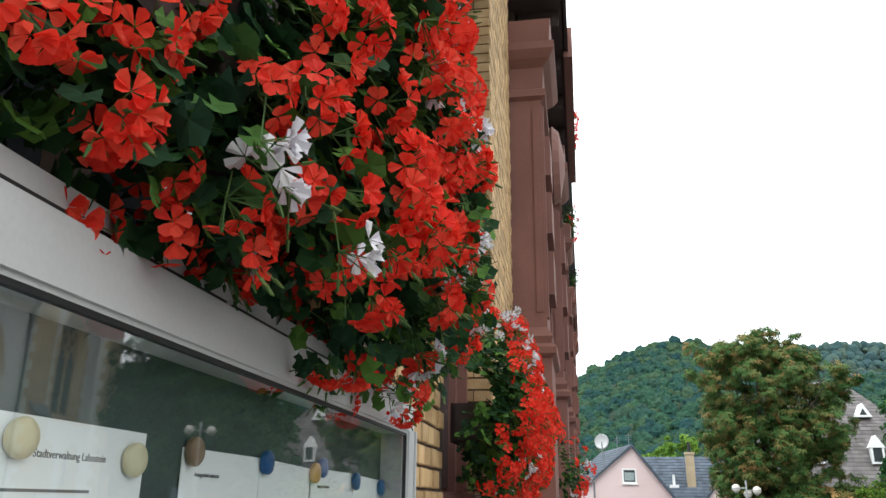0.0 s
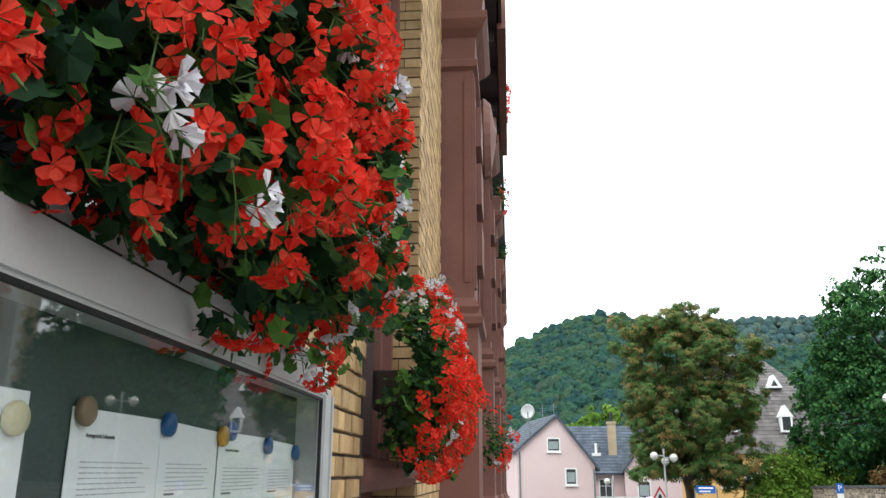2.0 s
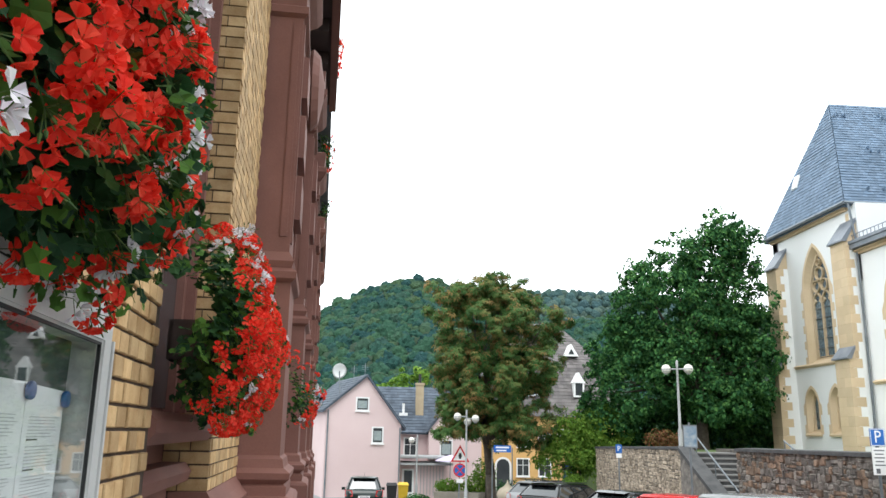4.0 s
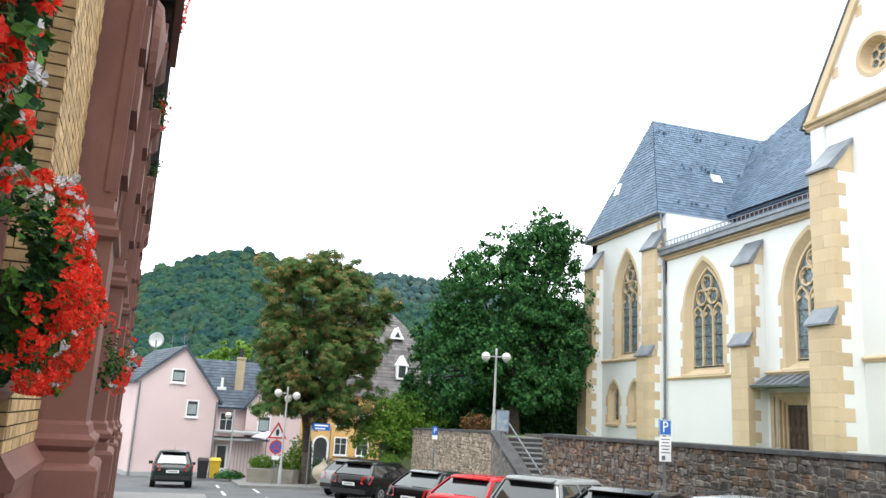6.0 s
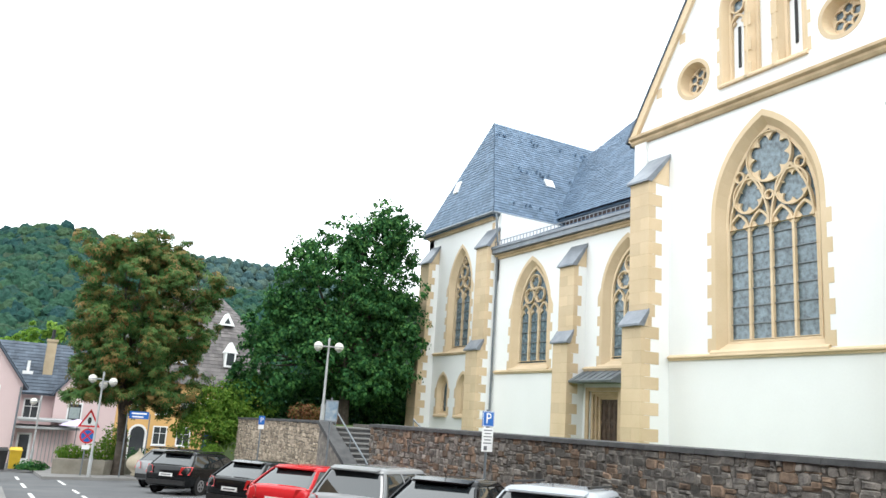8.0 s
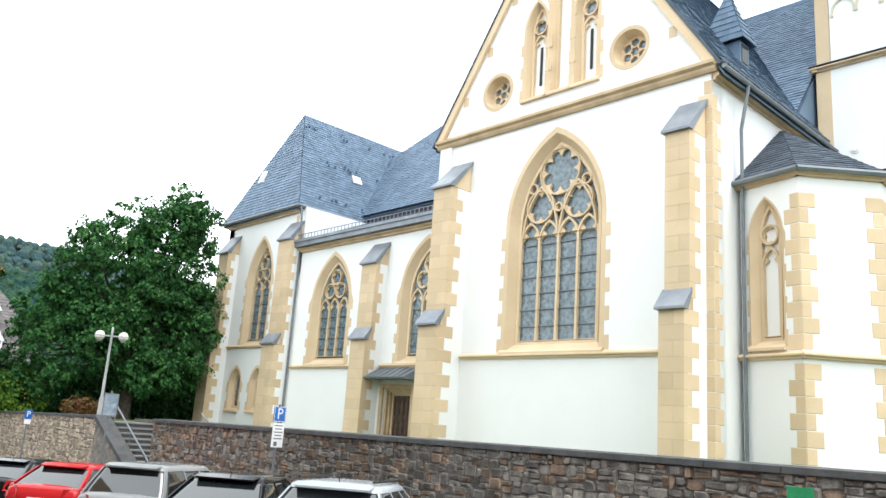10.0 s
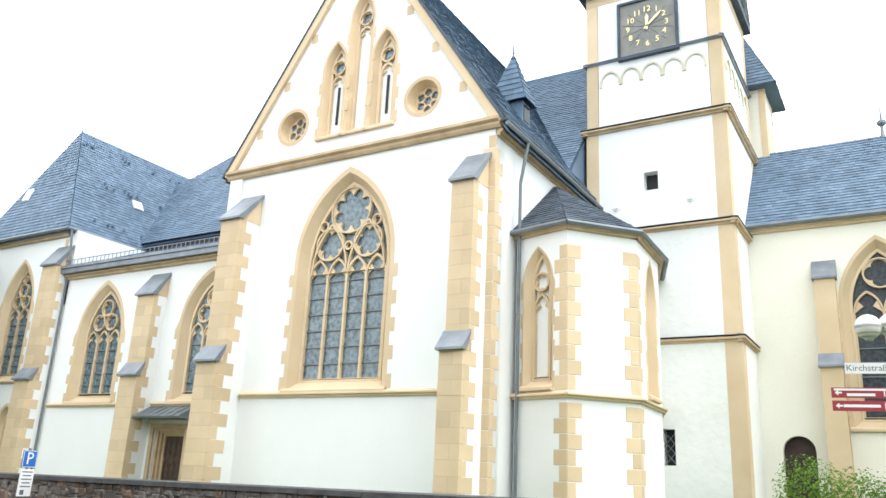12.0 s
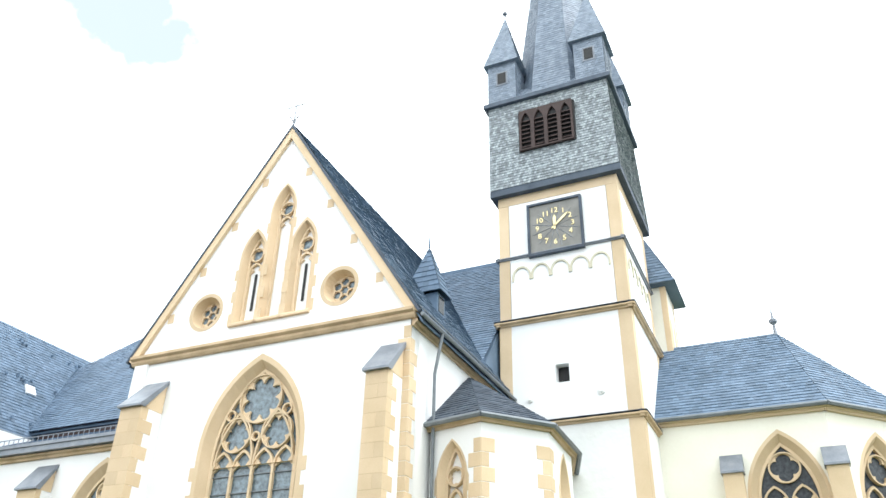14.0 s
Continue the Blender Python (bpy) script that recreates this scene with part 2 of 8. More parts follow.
class M:
    """Collects points and faces for one mesh."""

    def __init__(self):
        self.v, self.f = [], []

    def face(self, *pts):
        k = len(self.v)
        self.v += [tuple(p) for p in pts]
        self.f.append(tuple(range(k, k + len(pts))))
        return self

    def box(self, x0, x1, y0, y1, z0, z1, m=None):
        p = [Vector(c) for c in ((x0, y0, z0), (x1, y0, z0), (x1, y1, z0), (x0, y1, z0), (x0, y0, z1), (x1, y0, z1), (x1, y1, z1), (x0, y1, z1))]
        if m is not None:
            p = [m @ c for c in p]
        k = len(self.v)
        self.v += [tuple(c) for c in p]
        self.f += [tuple(k + i for i in q) for q in ((3, 2, 1, 0), (4, 5, 6, 7), (0, 1, 5, 4), (1, 2, 6, 5), (2, 3, 7, 6), (3, 0, 4, 7))]
        return self

    def hull(self, lo, hi):
        """Joins two loops of equal length, closed at both ends."""
        k, n = len(self.v), len(lo)
        self.v += [tuple(p) for p in lo] + [tuple(p) for p in hi]
        self.f += [(k + i, k + (i + 1) % n, k + n + (i + 1) % n, k + n + i) for i in range(n)]
        self.f += [tuple(k + i for i in reversed(range(n))), tuple(k + n + i for i in range(n))]
        return self

    def ring(self, lo, hi):
        k, n = len(self.v), len(lo)
        self.v += [tuple(p) for p in lo] + [tuple(p) for p in hi]
        self.f += [(k + i, k + (i + 1) % n, k + n + (i + 1) % n, k + n + i) for i in range(n)]
        return self

    def plate(self, loops, c0, c1, m):
        """A flat plate with holes; loops of (a, b), from depth c0 to c1 along the outward side."""
        flat = [p for lp in loops for p in lp]
        tris = tessellate_polygon([[Vector((a, b, 0)) for a, b in lp] for lp in loops])
        k, n = len(self.v), len(flat)
        self.v += [tuple(m @ Vector((a, b, c0))) for a, b in flat] + [tuple(m @ Vector((a, b, c1))) for a, b in flat]
        self.f += [tuple(k + i for i in t) for t in tris] + [tuple(k + n + i for i in reversed(t)) for t in tris]
        s = k
        for lp in loops:
            q = len(lp)
            self.f += [(s + i, s + (i + 1) % q, s + n + (i + 1) % q, s + n + i) for i in range(q)]
            s += q
        return self

    def tube(self, a, b, r0, r1=None, n=8):
        a, b = Vector(a), Vector(b)
        r1 = r0 if r1 is None else r1
        q = (b - a).to_track_quat("Z", "Y").to_matrix()
        lo = [a + q @ Vector((r0 * math.cos(t), r0 * math.sin(t), 0)) for t in (2 * math.pi * i / n for i in range(n))]
        hi = [b + q @ Vector((r1 * math.cos(t), r1 * math.sin(t), 0)) for t in (2 * math.pi * i / n for i in range(n))]
        return self.hull(lo, hi)

    def lathe(self, profile, at=(0, 0, 0), n=16):
        """profile: (radius, height) from the bottom up."""
        at = Vector(at)
        loops = [[at + Vector((r * math.cos(2 * math.pi * i / n), r * math.sin(2 * math.pi * i / n), h)) for i in range(n)] for r, h in profile]
        for lo, hi in zip(loops, loops[1:]):
            self.ring(lo, hi)
        self.f.append(tuple(len(self.v) - n + i for i in range(n)))
        return self

    def mesh(self, name, mat, smooth=False, keep=False):
        me = bpy.data.meshes.new(name)
        me.from_pydata(self.v, [], self.f)
        bm = bmesh.new()
        bm.from_mesh(me)
        if smooth:
            bmesh.ops.remove_doubles(bm, verts=bm.verts, dist=0.0005)
        if len(bm.faces) < 60000 and not keep:
            bmesh.ops.recalc_face_normals(bm, faces=bm.faces)
        if smooth:
            for fc in bm.faces:
                fc.smooth = True
        bm.to_mesh(me)
        bm.free()
        me.materials.append(mat)
        return me


def thing(name, at, label, category, group="", kind=""):
    ob = new(name)
    ob.empty_display_size = 0.1
    ob.matrix_basis = Matrix.Translation(at)
    WORLD[ob] = Matrix.Translation(at)
    return tagged(ob, label, category, group, kind)


def part(name, m, mat, parent=None, label="", smooth=False, kind=""):
    """Links one mesh, as a part of a thing or as a thing of its own. m: an M or a ready mesh."""
    me = m if isinstance(m, bpy.types.Mesh) else m.mesh(name, mat, smooth)
    ob = new(name, me)
    WORLD[ob] = Matrix.Identity(4)
    if parent is not None:
        ob.parent = parent
        ob.matrix_parent_inverse = WORLD[parent].inverted()
    if "roof" in name or "slates" in name or name in ("spire", "limbs", "saddle_bars", "snow_guard", "window_grille"):
        kind = "stuff"
    return tagged(ob, label, kind=kind)


def structure(name, m, mat, label, category, smooth=False):
    return tagged(part(name, m, mat, None, label, smooth), "", category, "", "structure")


def facing(P, Q, z0=0.0):
    """Frame of a wall seen from outside, from P at its left to Q at its right: a along it, b up, c outwards."""
    a = Vector((Q[0] - P[0], Q[1] - P[1], 0)).normalized()
    b = Vector((0, 0, 1))
    c = a.cross(b)
    return Matrix(((a.x, b.x, c.x, P[0]), (a.y, b.y, c.y, P[1]), (a.z, b.z, c.z, z0), (0, 0, 0, 1)))


def arch(cx, half, base, spring, apex, n=9):
    """A pointed opening, counter-clockwise from its lower left corner."""
    r = apex - spring
    R = (half * half + r * r) / (2 * half)
    t1 = math.acos(max(-1, (R - half) / R))
    right = [(cx + half - R + R * math.cos(t1 * i / n), spring + R * math.sin(t1 * i / n)) for i in range(n + 1)]
    left = [(2 * cx - x, y) for x, y in reversed(right[:-1])]
    return [(cx - half, base), (cx + half, base)] + right + left


def disc(cx, cy, r, n=28):
    return [(cx + r * math.cos(2 * math.pi * i / n), cy + r * math.sin(2 * math.pi * i / n)) for i in range(n)]


def foil(cx, cy, r, k, n=48, turn=0.0, deep=0.3):
    out = []
    for i in range(n):
        t = 2 * math.pi * i / n
        q = r * (1 - deep + deep * abs(math.cos(k * (t - turn) / 2)) ** 0.6)
        out.append((cx + q * math.cos(t), cy + q * math.sin(t)))
    return out


def grown(loop, s):
    cx, cy = sum(p[0] for p in loop) / len(loop), sum(p[1] for p in loop) / len(loop)
    out = []
    for x, y in loop:
        d = math.hypot(x - cx, y - cy) or 1
        out.append((x + (x - cx) / d * s, y + (y - cy) / d * s))
    return out


def slates(m, A, B, C, D, row=0.21, wide=0.24, lift=0.034, rnd=random.Random(3)):
    """Lapped slates on the roof face with eave A-B and ridge D-C, each a thin tilted piece of its own."""
    A, B, C, D = (Vector(p) for p in (A, B, C, D))
    n = (B - A).cross(D - A).normalized()
    if n.length < 0.5:
        n = (B - A).cross(C - A).normalized()
    if n.z < 0:
        n = -n
    rows = max(2, int((((A + B) / 2) - ((C + D) / 2)).length / row))
    for i in range(rows):
        t0, t1 = i / rows, min(1.0, (i + 1.15) / rows)
        L0, R0, L1, R1 = A.lerp(D, t0), B.lerp(C, t0), A.lerp(D, t1), B.lerp(C, t1)
        w = (R0 - L0).length
        k = max(1, int(w / wide))
        off = 0.5 * (i % 2)
        edges = [0.0] + [min(1, max(0, (j + off + rnd.uniform(-0.06, 0.06)) / k)) for j in range(1, k)] + [1.0]
        for s0, s1 in zip(edges, edges[1:]):
            if s1 - s0 > 0.002:
                h = lift * rnd.uniform(0.7, 1.3)
                p0, p1 = L0.lerp(R0, s0), L0.lerp(R0, s1)
                gap = (p1 - p0).normalized() * 0.006 if (p1 - p0).length > 0.03 else Vector((0, 0, 0))
                p0, p1 = p0 + gap, p1 - gap
                k0 = len(m.v)
                m.v += [tuple(q) for q in (p0 + n * h, p1 + n * h, L1.lerp(R1, s1) + n * 0.006, L1.lerp(R1, s0) + n * 0.006, p0 - n * 0.004, p1 - n * 0.004)]
                m.f += [(k0, k0 + 1, k0 + 2, k0 + 3), (k0 + 4, k0 + 5, k0 + 1, k0)]
    return m

# ---------------------------------------------------------------- ground
def street_z(y, x=0.0):
    """The street falls away from the town hall towards the pink house."""
    y = max(-45.0, y)
    fall = 0.020 * min(11.0, max(0.0, x)) * min(1.0, max(0.0, (33 - y) / 10)) * min(1.0, max(0.0, (y + 25) / 10))
    return (-0.05 - 0.05 * y if y < 46 else -2.35 - 0.4 * (1 - math.exp(-(y - 46) / 8))) - fall


ys = [-250, -120, -60, -45] + list(range(-40, 46, 5)) + list(range(46, 80, 3)) + [90, 120, 180, 300, 600, 1500]
xs = [-900, -300, -100, -40, -15, -6, 0, 4, 8, 12, 20, 40, 100, 300, 900]
g = M()
for j in range(len(ys) - 1):
    for i in range(len(xs) - 1):
        g.face(*[(x, y, street_z(y, x)) for x, y in ((xs[i], ys[j]), (xs[i + 1], ys[j]), (xs[i + 1], ys[j + 1]), (xs[i], ys[j + 1]))])
structure("ground", g, ASPHALT, "grey asphalt street falling gently away from the town hall", "street", True)


def strip(name, x0, x1, y0, y1, h, mat, label, cat):
    m = M()
    k = max(1, int((y1 - y0) / 3))
    for j in range(k):
        a, b = y0 + (y1 - y0) * j / k, y0 + (y1 - y0) * (j + 1) / k
        m.hull([(x0, a, street_z(a, x0) - 0.1), (x1, a, street_z(a, x1) - 0.1), (x1, b, street_z(b, x1) - 0.1), (x0, b, street_z(b, x0) - 0.1)],
               [(x0, a, street_z(a, x0) + h), (x1, a, street_z(a, x1) + h), (x1, b, street_z(b, x1) + h), (x0, b, street_z(b, x0) + h)])
    return structure(name, m, mat, label, cat)


strip("pavement_town_hall", -2.6, 0.9, -14, 31, 0.10, PAVING, "concrete slab pavement along the town hall", "pavement")
strip("pavement_far", 2.6, 16.0, 39.2, 60, 0.12, PAVING, "grey paved forecourt with a kerb before the houses", "pavement")
strip("pavement_wall", 10.0, 11.1, -14, 38, 0.10, PAVING, "narrow paved strip below the quarry stone wall", "pavement")
for k, (x0, x1, y0, y1) in enumerate([(3.1, 3.22, 26, 38)] + [(1.6, 1.72, 20 + 6 * j, 23 + 6 * j) for j in range(4)] + [(5.6, 10.0, 28.0 - 2.9 * j, 28.1 - 2.9 * j) for j in range(9)]):
    m = M()
    m.face(*[(x, y, street_z(y, x) + 0.012) for x, y in ((x0, y0), (x1, y0), (x1, y1), (x0, y1))])
    structure("road_marking", m, PAINT_LINE, "worn white road marking on the asphalt", "road marking")

yard = M()
yard.box(11.35, 90, -30, 23.3, -3.2, 1.05)
yard.box(13.3, 90, 23.3, 28.5, -3.2, 1.05)
yard.box(11.35, 90, 28.5, 39.4, -3.2, 1.05)
yard.box(13.2, 60, 39.3, 52, -3.2, 1.0)
structure("churchyard_ground", yard, GRASS, "raised grassy churchyard behind the retaining wall", "ground")

# ---------------------------------------------------------------- wooded hills
def wood(name, x0, x1, y0, y1, crest, step, label, seed):
    rnd = np.random.RandomState(seed)
    nx, ny = int((x1 - x0) / step), int((y1 - y0) / (step * 1.3))
    X, Y = np.meshgrid(np.linspace(x0, x1, nx), np.linspace(y0, y1, ny))
    Z = crest(X, Y)
    size = 5.6 if step < 4 else 9.0
    cx, cy = np.floor(X / size), np.floor(Y / size)
    top = np.zeros_like(X)
    for dx in (-1, 0, 1):
        for dy in (-1, 0, 1):
            gx, gy = cx + dx, cy + dy
            h1 = np.modf(np.abs(np.sin(gx * 12.9898 + gy * 78.233 + seed) * 43758.5453))[0]
            h2 = np.modf(np.abs(np.sin(gx * 39.346 + gy * 11.135 + seed) * 24634.6345))[0]
            h3 = np.modf(np.abs(np.sin(gx * 73.156 + gy * 52.235 + seed) * 13758.1453))[0]
            px, py = (gx + h1) * size, (gy + h2) * size
            d = ((X - px) ** 2 + (Y - py) ** 2) / (size * (0.42 + 0.34 * h3)) ** 2
            top = np.maximum(top, (2.6 + 4.2 * h3) * np.sqrt(np.clip(1 - d, 0, 1)))
    Z = Z + top + rnd.rand(*X.shape) * 1.3
    m = M()
    m.v = list(zip(X.ravel().tolist(), Y.ravel().tolist(), Z.ravel().tolist()))
    m.f = [(j * nx + i, j * nx + i + 1, (j + 1) * nx + i + 1, (j + 1) * nx + i) for j in range(ny - 1) for i in range(nx - 1)]
    ob = part(name, m, WOODS, None, label, True)
    return tagged(ob, "", "wooded hill", "", "stuff")


WOODS = surf("forest_canopy", (0.006, 0.020, 0.012), (0.020, 0.042, 0.018), 0.09, 0.95, 1.0, 0.6, dist=2.0)


def canopy_mat(name, stops):
    """Tree crowns seen from afar: a colour for each crown, mottled by its leaf clusters."""
    m = surf(name, (0.5, 0.5, 0.5), (1.0, 1.0, 1.0), 0.55, 0.95, 1.0, 1.7, dist=0.9, spec=0.1)
    n, l = m.node_tree.nodes, m.node_tree.links
    b = n["Principled BSDF"]
    mottle = b.inputs["Base Color"].links[0].from_socket
    g = n.new("ShaderNodeNewGeometry")
    cr = n.new("ShaderNodeValToRGB")
    cr.color_ramp.elements[0].color, cr.color_ramp.elements[1].color = (*stops[0], 1), (*stops[-1], 1)
    for k, c in enumerate(stops[1:-1]):
        cr.color_ramp.elements.new((k + 1) / (len(stops) - 1)).color = (*c, 1)
    l.new(g.outputs["Random Per Island"], cr.inputs["Fac"])
    mx = n.new("ShaderNodeMixRGB")
    mx.blend_type, mx.inputs["Fac"].default_value = "MULTIPLY", 1.0
    l.new(cr.outputs[0], mx.inputs["Color1"])
    l.new(mottle, mx.inputs["Color2"])
    l.new(mx.outputs[0], b.inputs["Base Color"])
    return m


def crowns(name, x0, x1, y0, y1, crest, space, radius, level, mat, label, seed):
    """Hundreds of lumpy tree crowns standing on a slope, joined into one wood."""
    rnd = np.random.RandomState(seed)
    ico = bmesh.new()
    bmesh.ops.create_icosphere(ico, subdivisions=level, radius=1.0)
    base = np.array([v.co[:] for v in ico.verts])
    tri = np.array([[v.index for v in f.verts] for f in ico.faces])
    ico.free()
    shapes = []
    for k in range(10):
        bump = np.array([0.30 * noise.noise(Vector(p) * 2.1 + Vector((k * 7.0, seed, 0))) + 0.22 * noise.noise(Vector(p) * 5.0 + Vector((0, k * 5.0, seed))) for p in base])
        shapes.append(base * (1 + bump)[:, None])
    vs, fs, count = [], [], 0
    for j, y in enumerate(np.arange(y0, y1, space * 0.86)):
        for x in np.arange(x0, x1, space):
            px, py = x + rnd.uniform(-0.5, 0.5) * space + (j % 2) * space / 2, y + rnd.uniform(-0.5, 0.5) * space
            r = radius * rnd.uniform(0.65, 1.3)
            tall = rnd.uniform(0.85, 1.35)
            a = rnd.uniform(0, 6.28)
            q = shapes[rnd.randint(10)]
            z = float(crest(np.array(px), np.array(py))) + r * 0.55 + rnd.uniform(0, 1.5)
            vs.append(np.stack([px + r * (q[:, 0] * math.cos(a) - q[:, 1] * math.sin(a)), py + r * (q[:, 0] * math.sin(a) + q[:, 1] * math.cos(a)), z + r * tall * q[:, 2]], 1))
            fs.append(tri + count)
            count += len(q)
    me = bpy.data.meshes.new(name)
    me.from_pydata(np.concatenate(vs).tolist(), [], np.concatenate(fs).tolist())
    me.materials.append(mat)
    return tagged(part(name, me, mat, None, label), "", "wooded hill", "", "stuff")


HILL = lambda X, Y: -10 + np.clip((Y - 330) / 250, 0, 1.05) ** 0.9 * (72 + 42 * np.exp(-((X - 25) / 75.0) ** 2) + 16 * np.exp(-((X - 190) / 90.0) ** 2)) - 1.0
RIDGE = lambda X, Y: np.clip((Y - 740) / 200, 0, 1) * (168 - 0.00035 * (X - 260) ** 2) - 3.0
wood("wooded_hill", -190, 330, 330, 640, HILL, 3.0, "dark ground under the woods of the hillside", 5)
wood("far_wooded_hill", 60, 760, 760, 1000, RIDGE, 8.0, "dark ground under the woods of the farther ridge", 9)
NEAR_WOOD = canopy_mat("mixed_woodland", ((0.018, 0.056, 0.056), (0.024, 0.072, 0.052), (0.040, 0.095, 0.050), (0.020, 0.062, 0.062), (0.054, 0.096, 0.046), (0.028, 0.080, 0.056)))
# paler, bluer greens put the distance haze into the ridge's own colour
FAR_WOOD = canopy_mat("haze_tinted_woodland", ((0.045, 0.090, 0.095), (0.058, 0.108, 0.100), (0.085, 0.125, 0.095), (0.050, 0.098, 0.105)))
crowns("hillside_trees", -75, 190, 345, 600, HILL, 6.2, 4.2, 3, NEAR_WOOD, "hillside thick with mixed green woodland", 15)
crowns("ridge_trees", 70, 420, 800, 960, RIDGE, 8.5, 5.5, 2, FAR_WOOD, "farther wooded ridge with bluish distance haze in its colour, under a pale sky", 16)

# ---------------------------------------------------------------- church
church = thing("church", (20, 15.7, 1.05), "white rendered gothic church with ochre sandstone dressings and slate roofs", "church")
BASE = 0.95


def piece(name, mesh, parent, m):
    ob = new(name, mesh)
    ob.parent = parent
    ob.matrix_parent_inverse = WORLD[parent].inverted()
    ob.matrix_basis = m
    WORLD[ob] = m
    return ob


def block_mesh(name, w, h, d, mat, chamfer=0.012):
    """A dressed block, centre of its back face at the origin, front edges chamfered."""
    m = M()
    c = chamfer
    back = [(-w / 2, -h / 2, -0.03), (w / 2, -h / 2, -0.03), (w / 2, h / 2, -0.03), (-w / 2, h / 2, -0.03)]
    mid = [(x, y, d - c) for x, y, _ in back]
    front = [(x * (1 - 2 * c / w), y * (1 - 2 * c / h), d) for x, y, _ in back]
    m.ring(back, mid).ring(mid, front)
    m.face(*front)
    return m.mesh(name, mat)


CH = 0.43
Q_WIDE = block_mesh("quoin_wide", 0.46, CH - 0.012, 0.012, OCHRE)
Q_SLIM = block_mesh("quoin_slim", 0.27, CH - 0.012, 0.012, OCHRE)


def quoins(parent, mx, edge, way, z0, z1, start=0):
    """Alternating corner stones; edge: along the wall, way: +1 when the stones lie to its right."""
    n = int((z1 - z0) / CH)
    for i in range(n):
        wide = (i + start) % 2 == 0
        w = 0.46 if wide else 0.27
        piece("quoin", Q_WIDE if wide else Q_SLIM, parent, mx @ Matrix.Translation((edge + way * w / 2, z0 + CH * (i + 0.5), 0)))


def string_course(mx, a0, a1, z, mat, parent, h=0.16, d=0.14, name="string_course"):
    m = M()
    prof = [(0, -0.03), (0, d * 0.45), (h * 0.35, d * 0.55), (h * 0.5, d), (h * 0.78, d), (h * 1.25, 0.0), (h * 1.25, -0.03)]
    m.hull([mx @ Vector((a0, z + b, c)) for b, c in prof], [mx @ Vector((a1, z + b, c)) for b, c in prof])
    return part(name, m, mat, parent)


def buttress(P, Q, depth_lo, depth_hi, w, z_low, z_top, cap_lo=0.55, cap_hi=1.15, at=0.0):
    """A two-stage buttress on the wall P-Q; at: where its middle stands along the wall."""
    mx = facing(P, Q)
    core = M()
    core.box(at - w / 2 + 0.01, at + w / 2 - 0.01, BASE, z_low - 0.02, -0.05, depth_lo - 0.012, mx)
    core.box(at - w / 2 + 0.012, at + w / 2 - 0.012, BASE, z_top - 0.02, -0.05, depth_hi - 0.012, mx)
    b = part("buttress", core, WHITE, church)
    fill = M()
    fill.box(at - w / 2 + 0.004, at + w / 2 - 0.004, BASE, z_low, depth_lo - 0.2, depth_lo - 0.006, mx)
    fill.box(at - w / 2 + 0.004, at + w / 2 - 0.004, z_low, z_top, depth_hi - 0.2, depth_hi - 0.006, mx)
    part("joint_bed", fill, OCHRE_DARK, b)
    for z0, z1, d in ((BASE, z_low, depth_lo), (z_low + cap_lo * 0.6, z_top, depth_hi)):
        n = max(1, round((z1 - z0) / CH))
        h = (z1 - z0) / n
        for i in range(n):
            side = d * (0.64 if i % 2 else 0.34)
            cuts = (0.5,) if i % 2 else ()
            xs_ = [-w / 2] + [w * (c - 0.5) + 0.06 for c in cuts] + [w / 2]
            for x0, x1 in zip(xs_, xs_[1:]):
                m = M()
                e0, e1 = (0.0 if x0 == -w / 2 else 0.006), (0.0 if x1 == w / 2 else 0.006)
                m.box(at + x0 + e0, at + x1 - e1, z0 + i * h + 0.006, z0 + (i + 1) * h - 0.006, d - side, d, mx)
                part("stone_block", m, OCHRE, b)
    for zc, d0, d1, rise in ((z_low, depth_lo, depth_hi - 0.02, cap_lo), (z_top, depth_hi, 0.02, cap_hi)):
        m = M()
        e, t = 0.07, 0.05
        prof = [(d0 + 0.13, zc - 0.02), (d0 + 0.13, zc + t), (d1, zc + rise + t), (d1, zc + rise - 0.1), (d0 - 0.1, zc - 0.02)]
        m.hull([mx @ Vector((at - w / 2 - e, z, c)) for c, z in prof], [mx @ Vector((at + w / 2 + e, z, c)) for c, z in prof])
        part("weathering", m, LEAD, b, "lead-grey sloping cap")
        s = M()
        prof = [(d0 - 0.005, zc - 0.02), (d1, zc + rise - 0.06), (d1, zc - 0.02)]
        s.hull([mx @ Vector((at - w / 2, z, c)) for c, z in prof], [mx @ Vector((at + w / 2, z, c)) for c, z in prof])
        part("cap_stone", s, OCHRE, b)
    return b


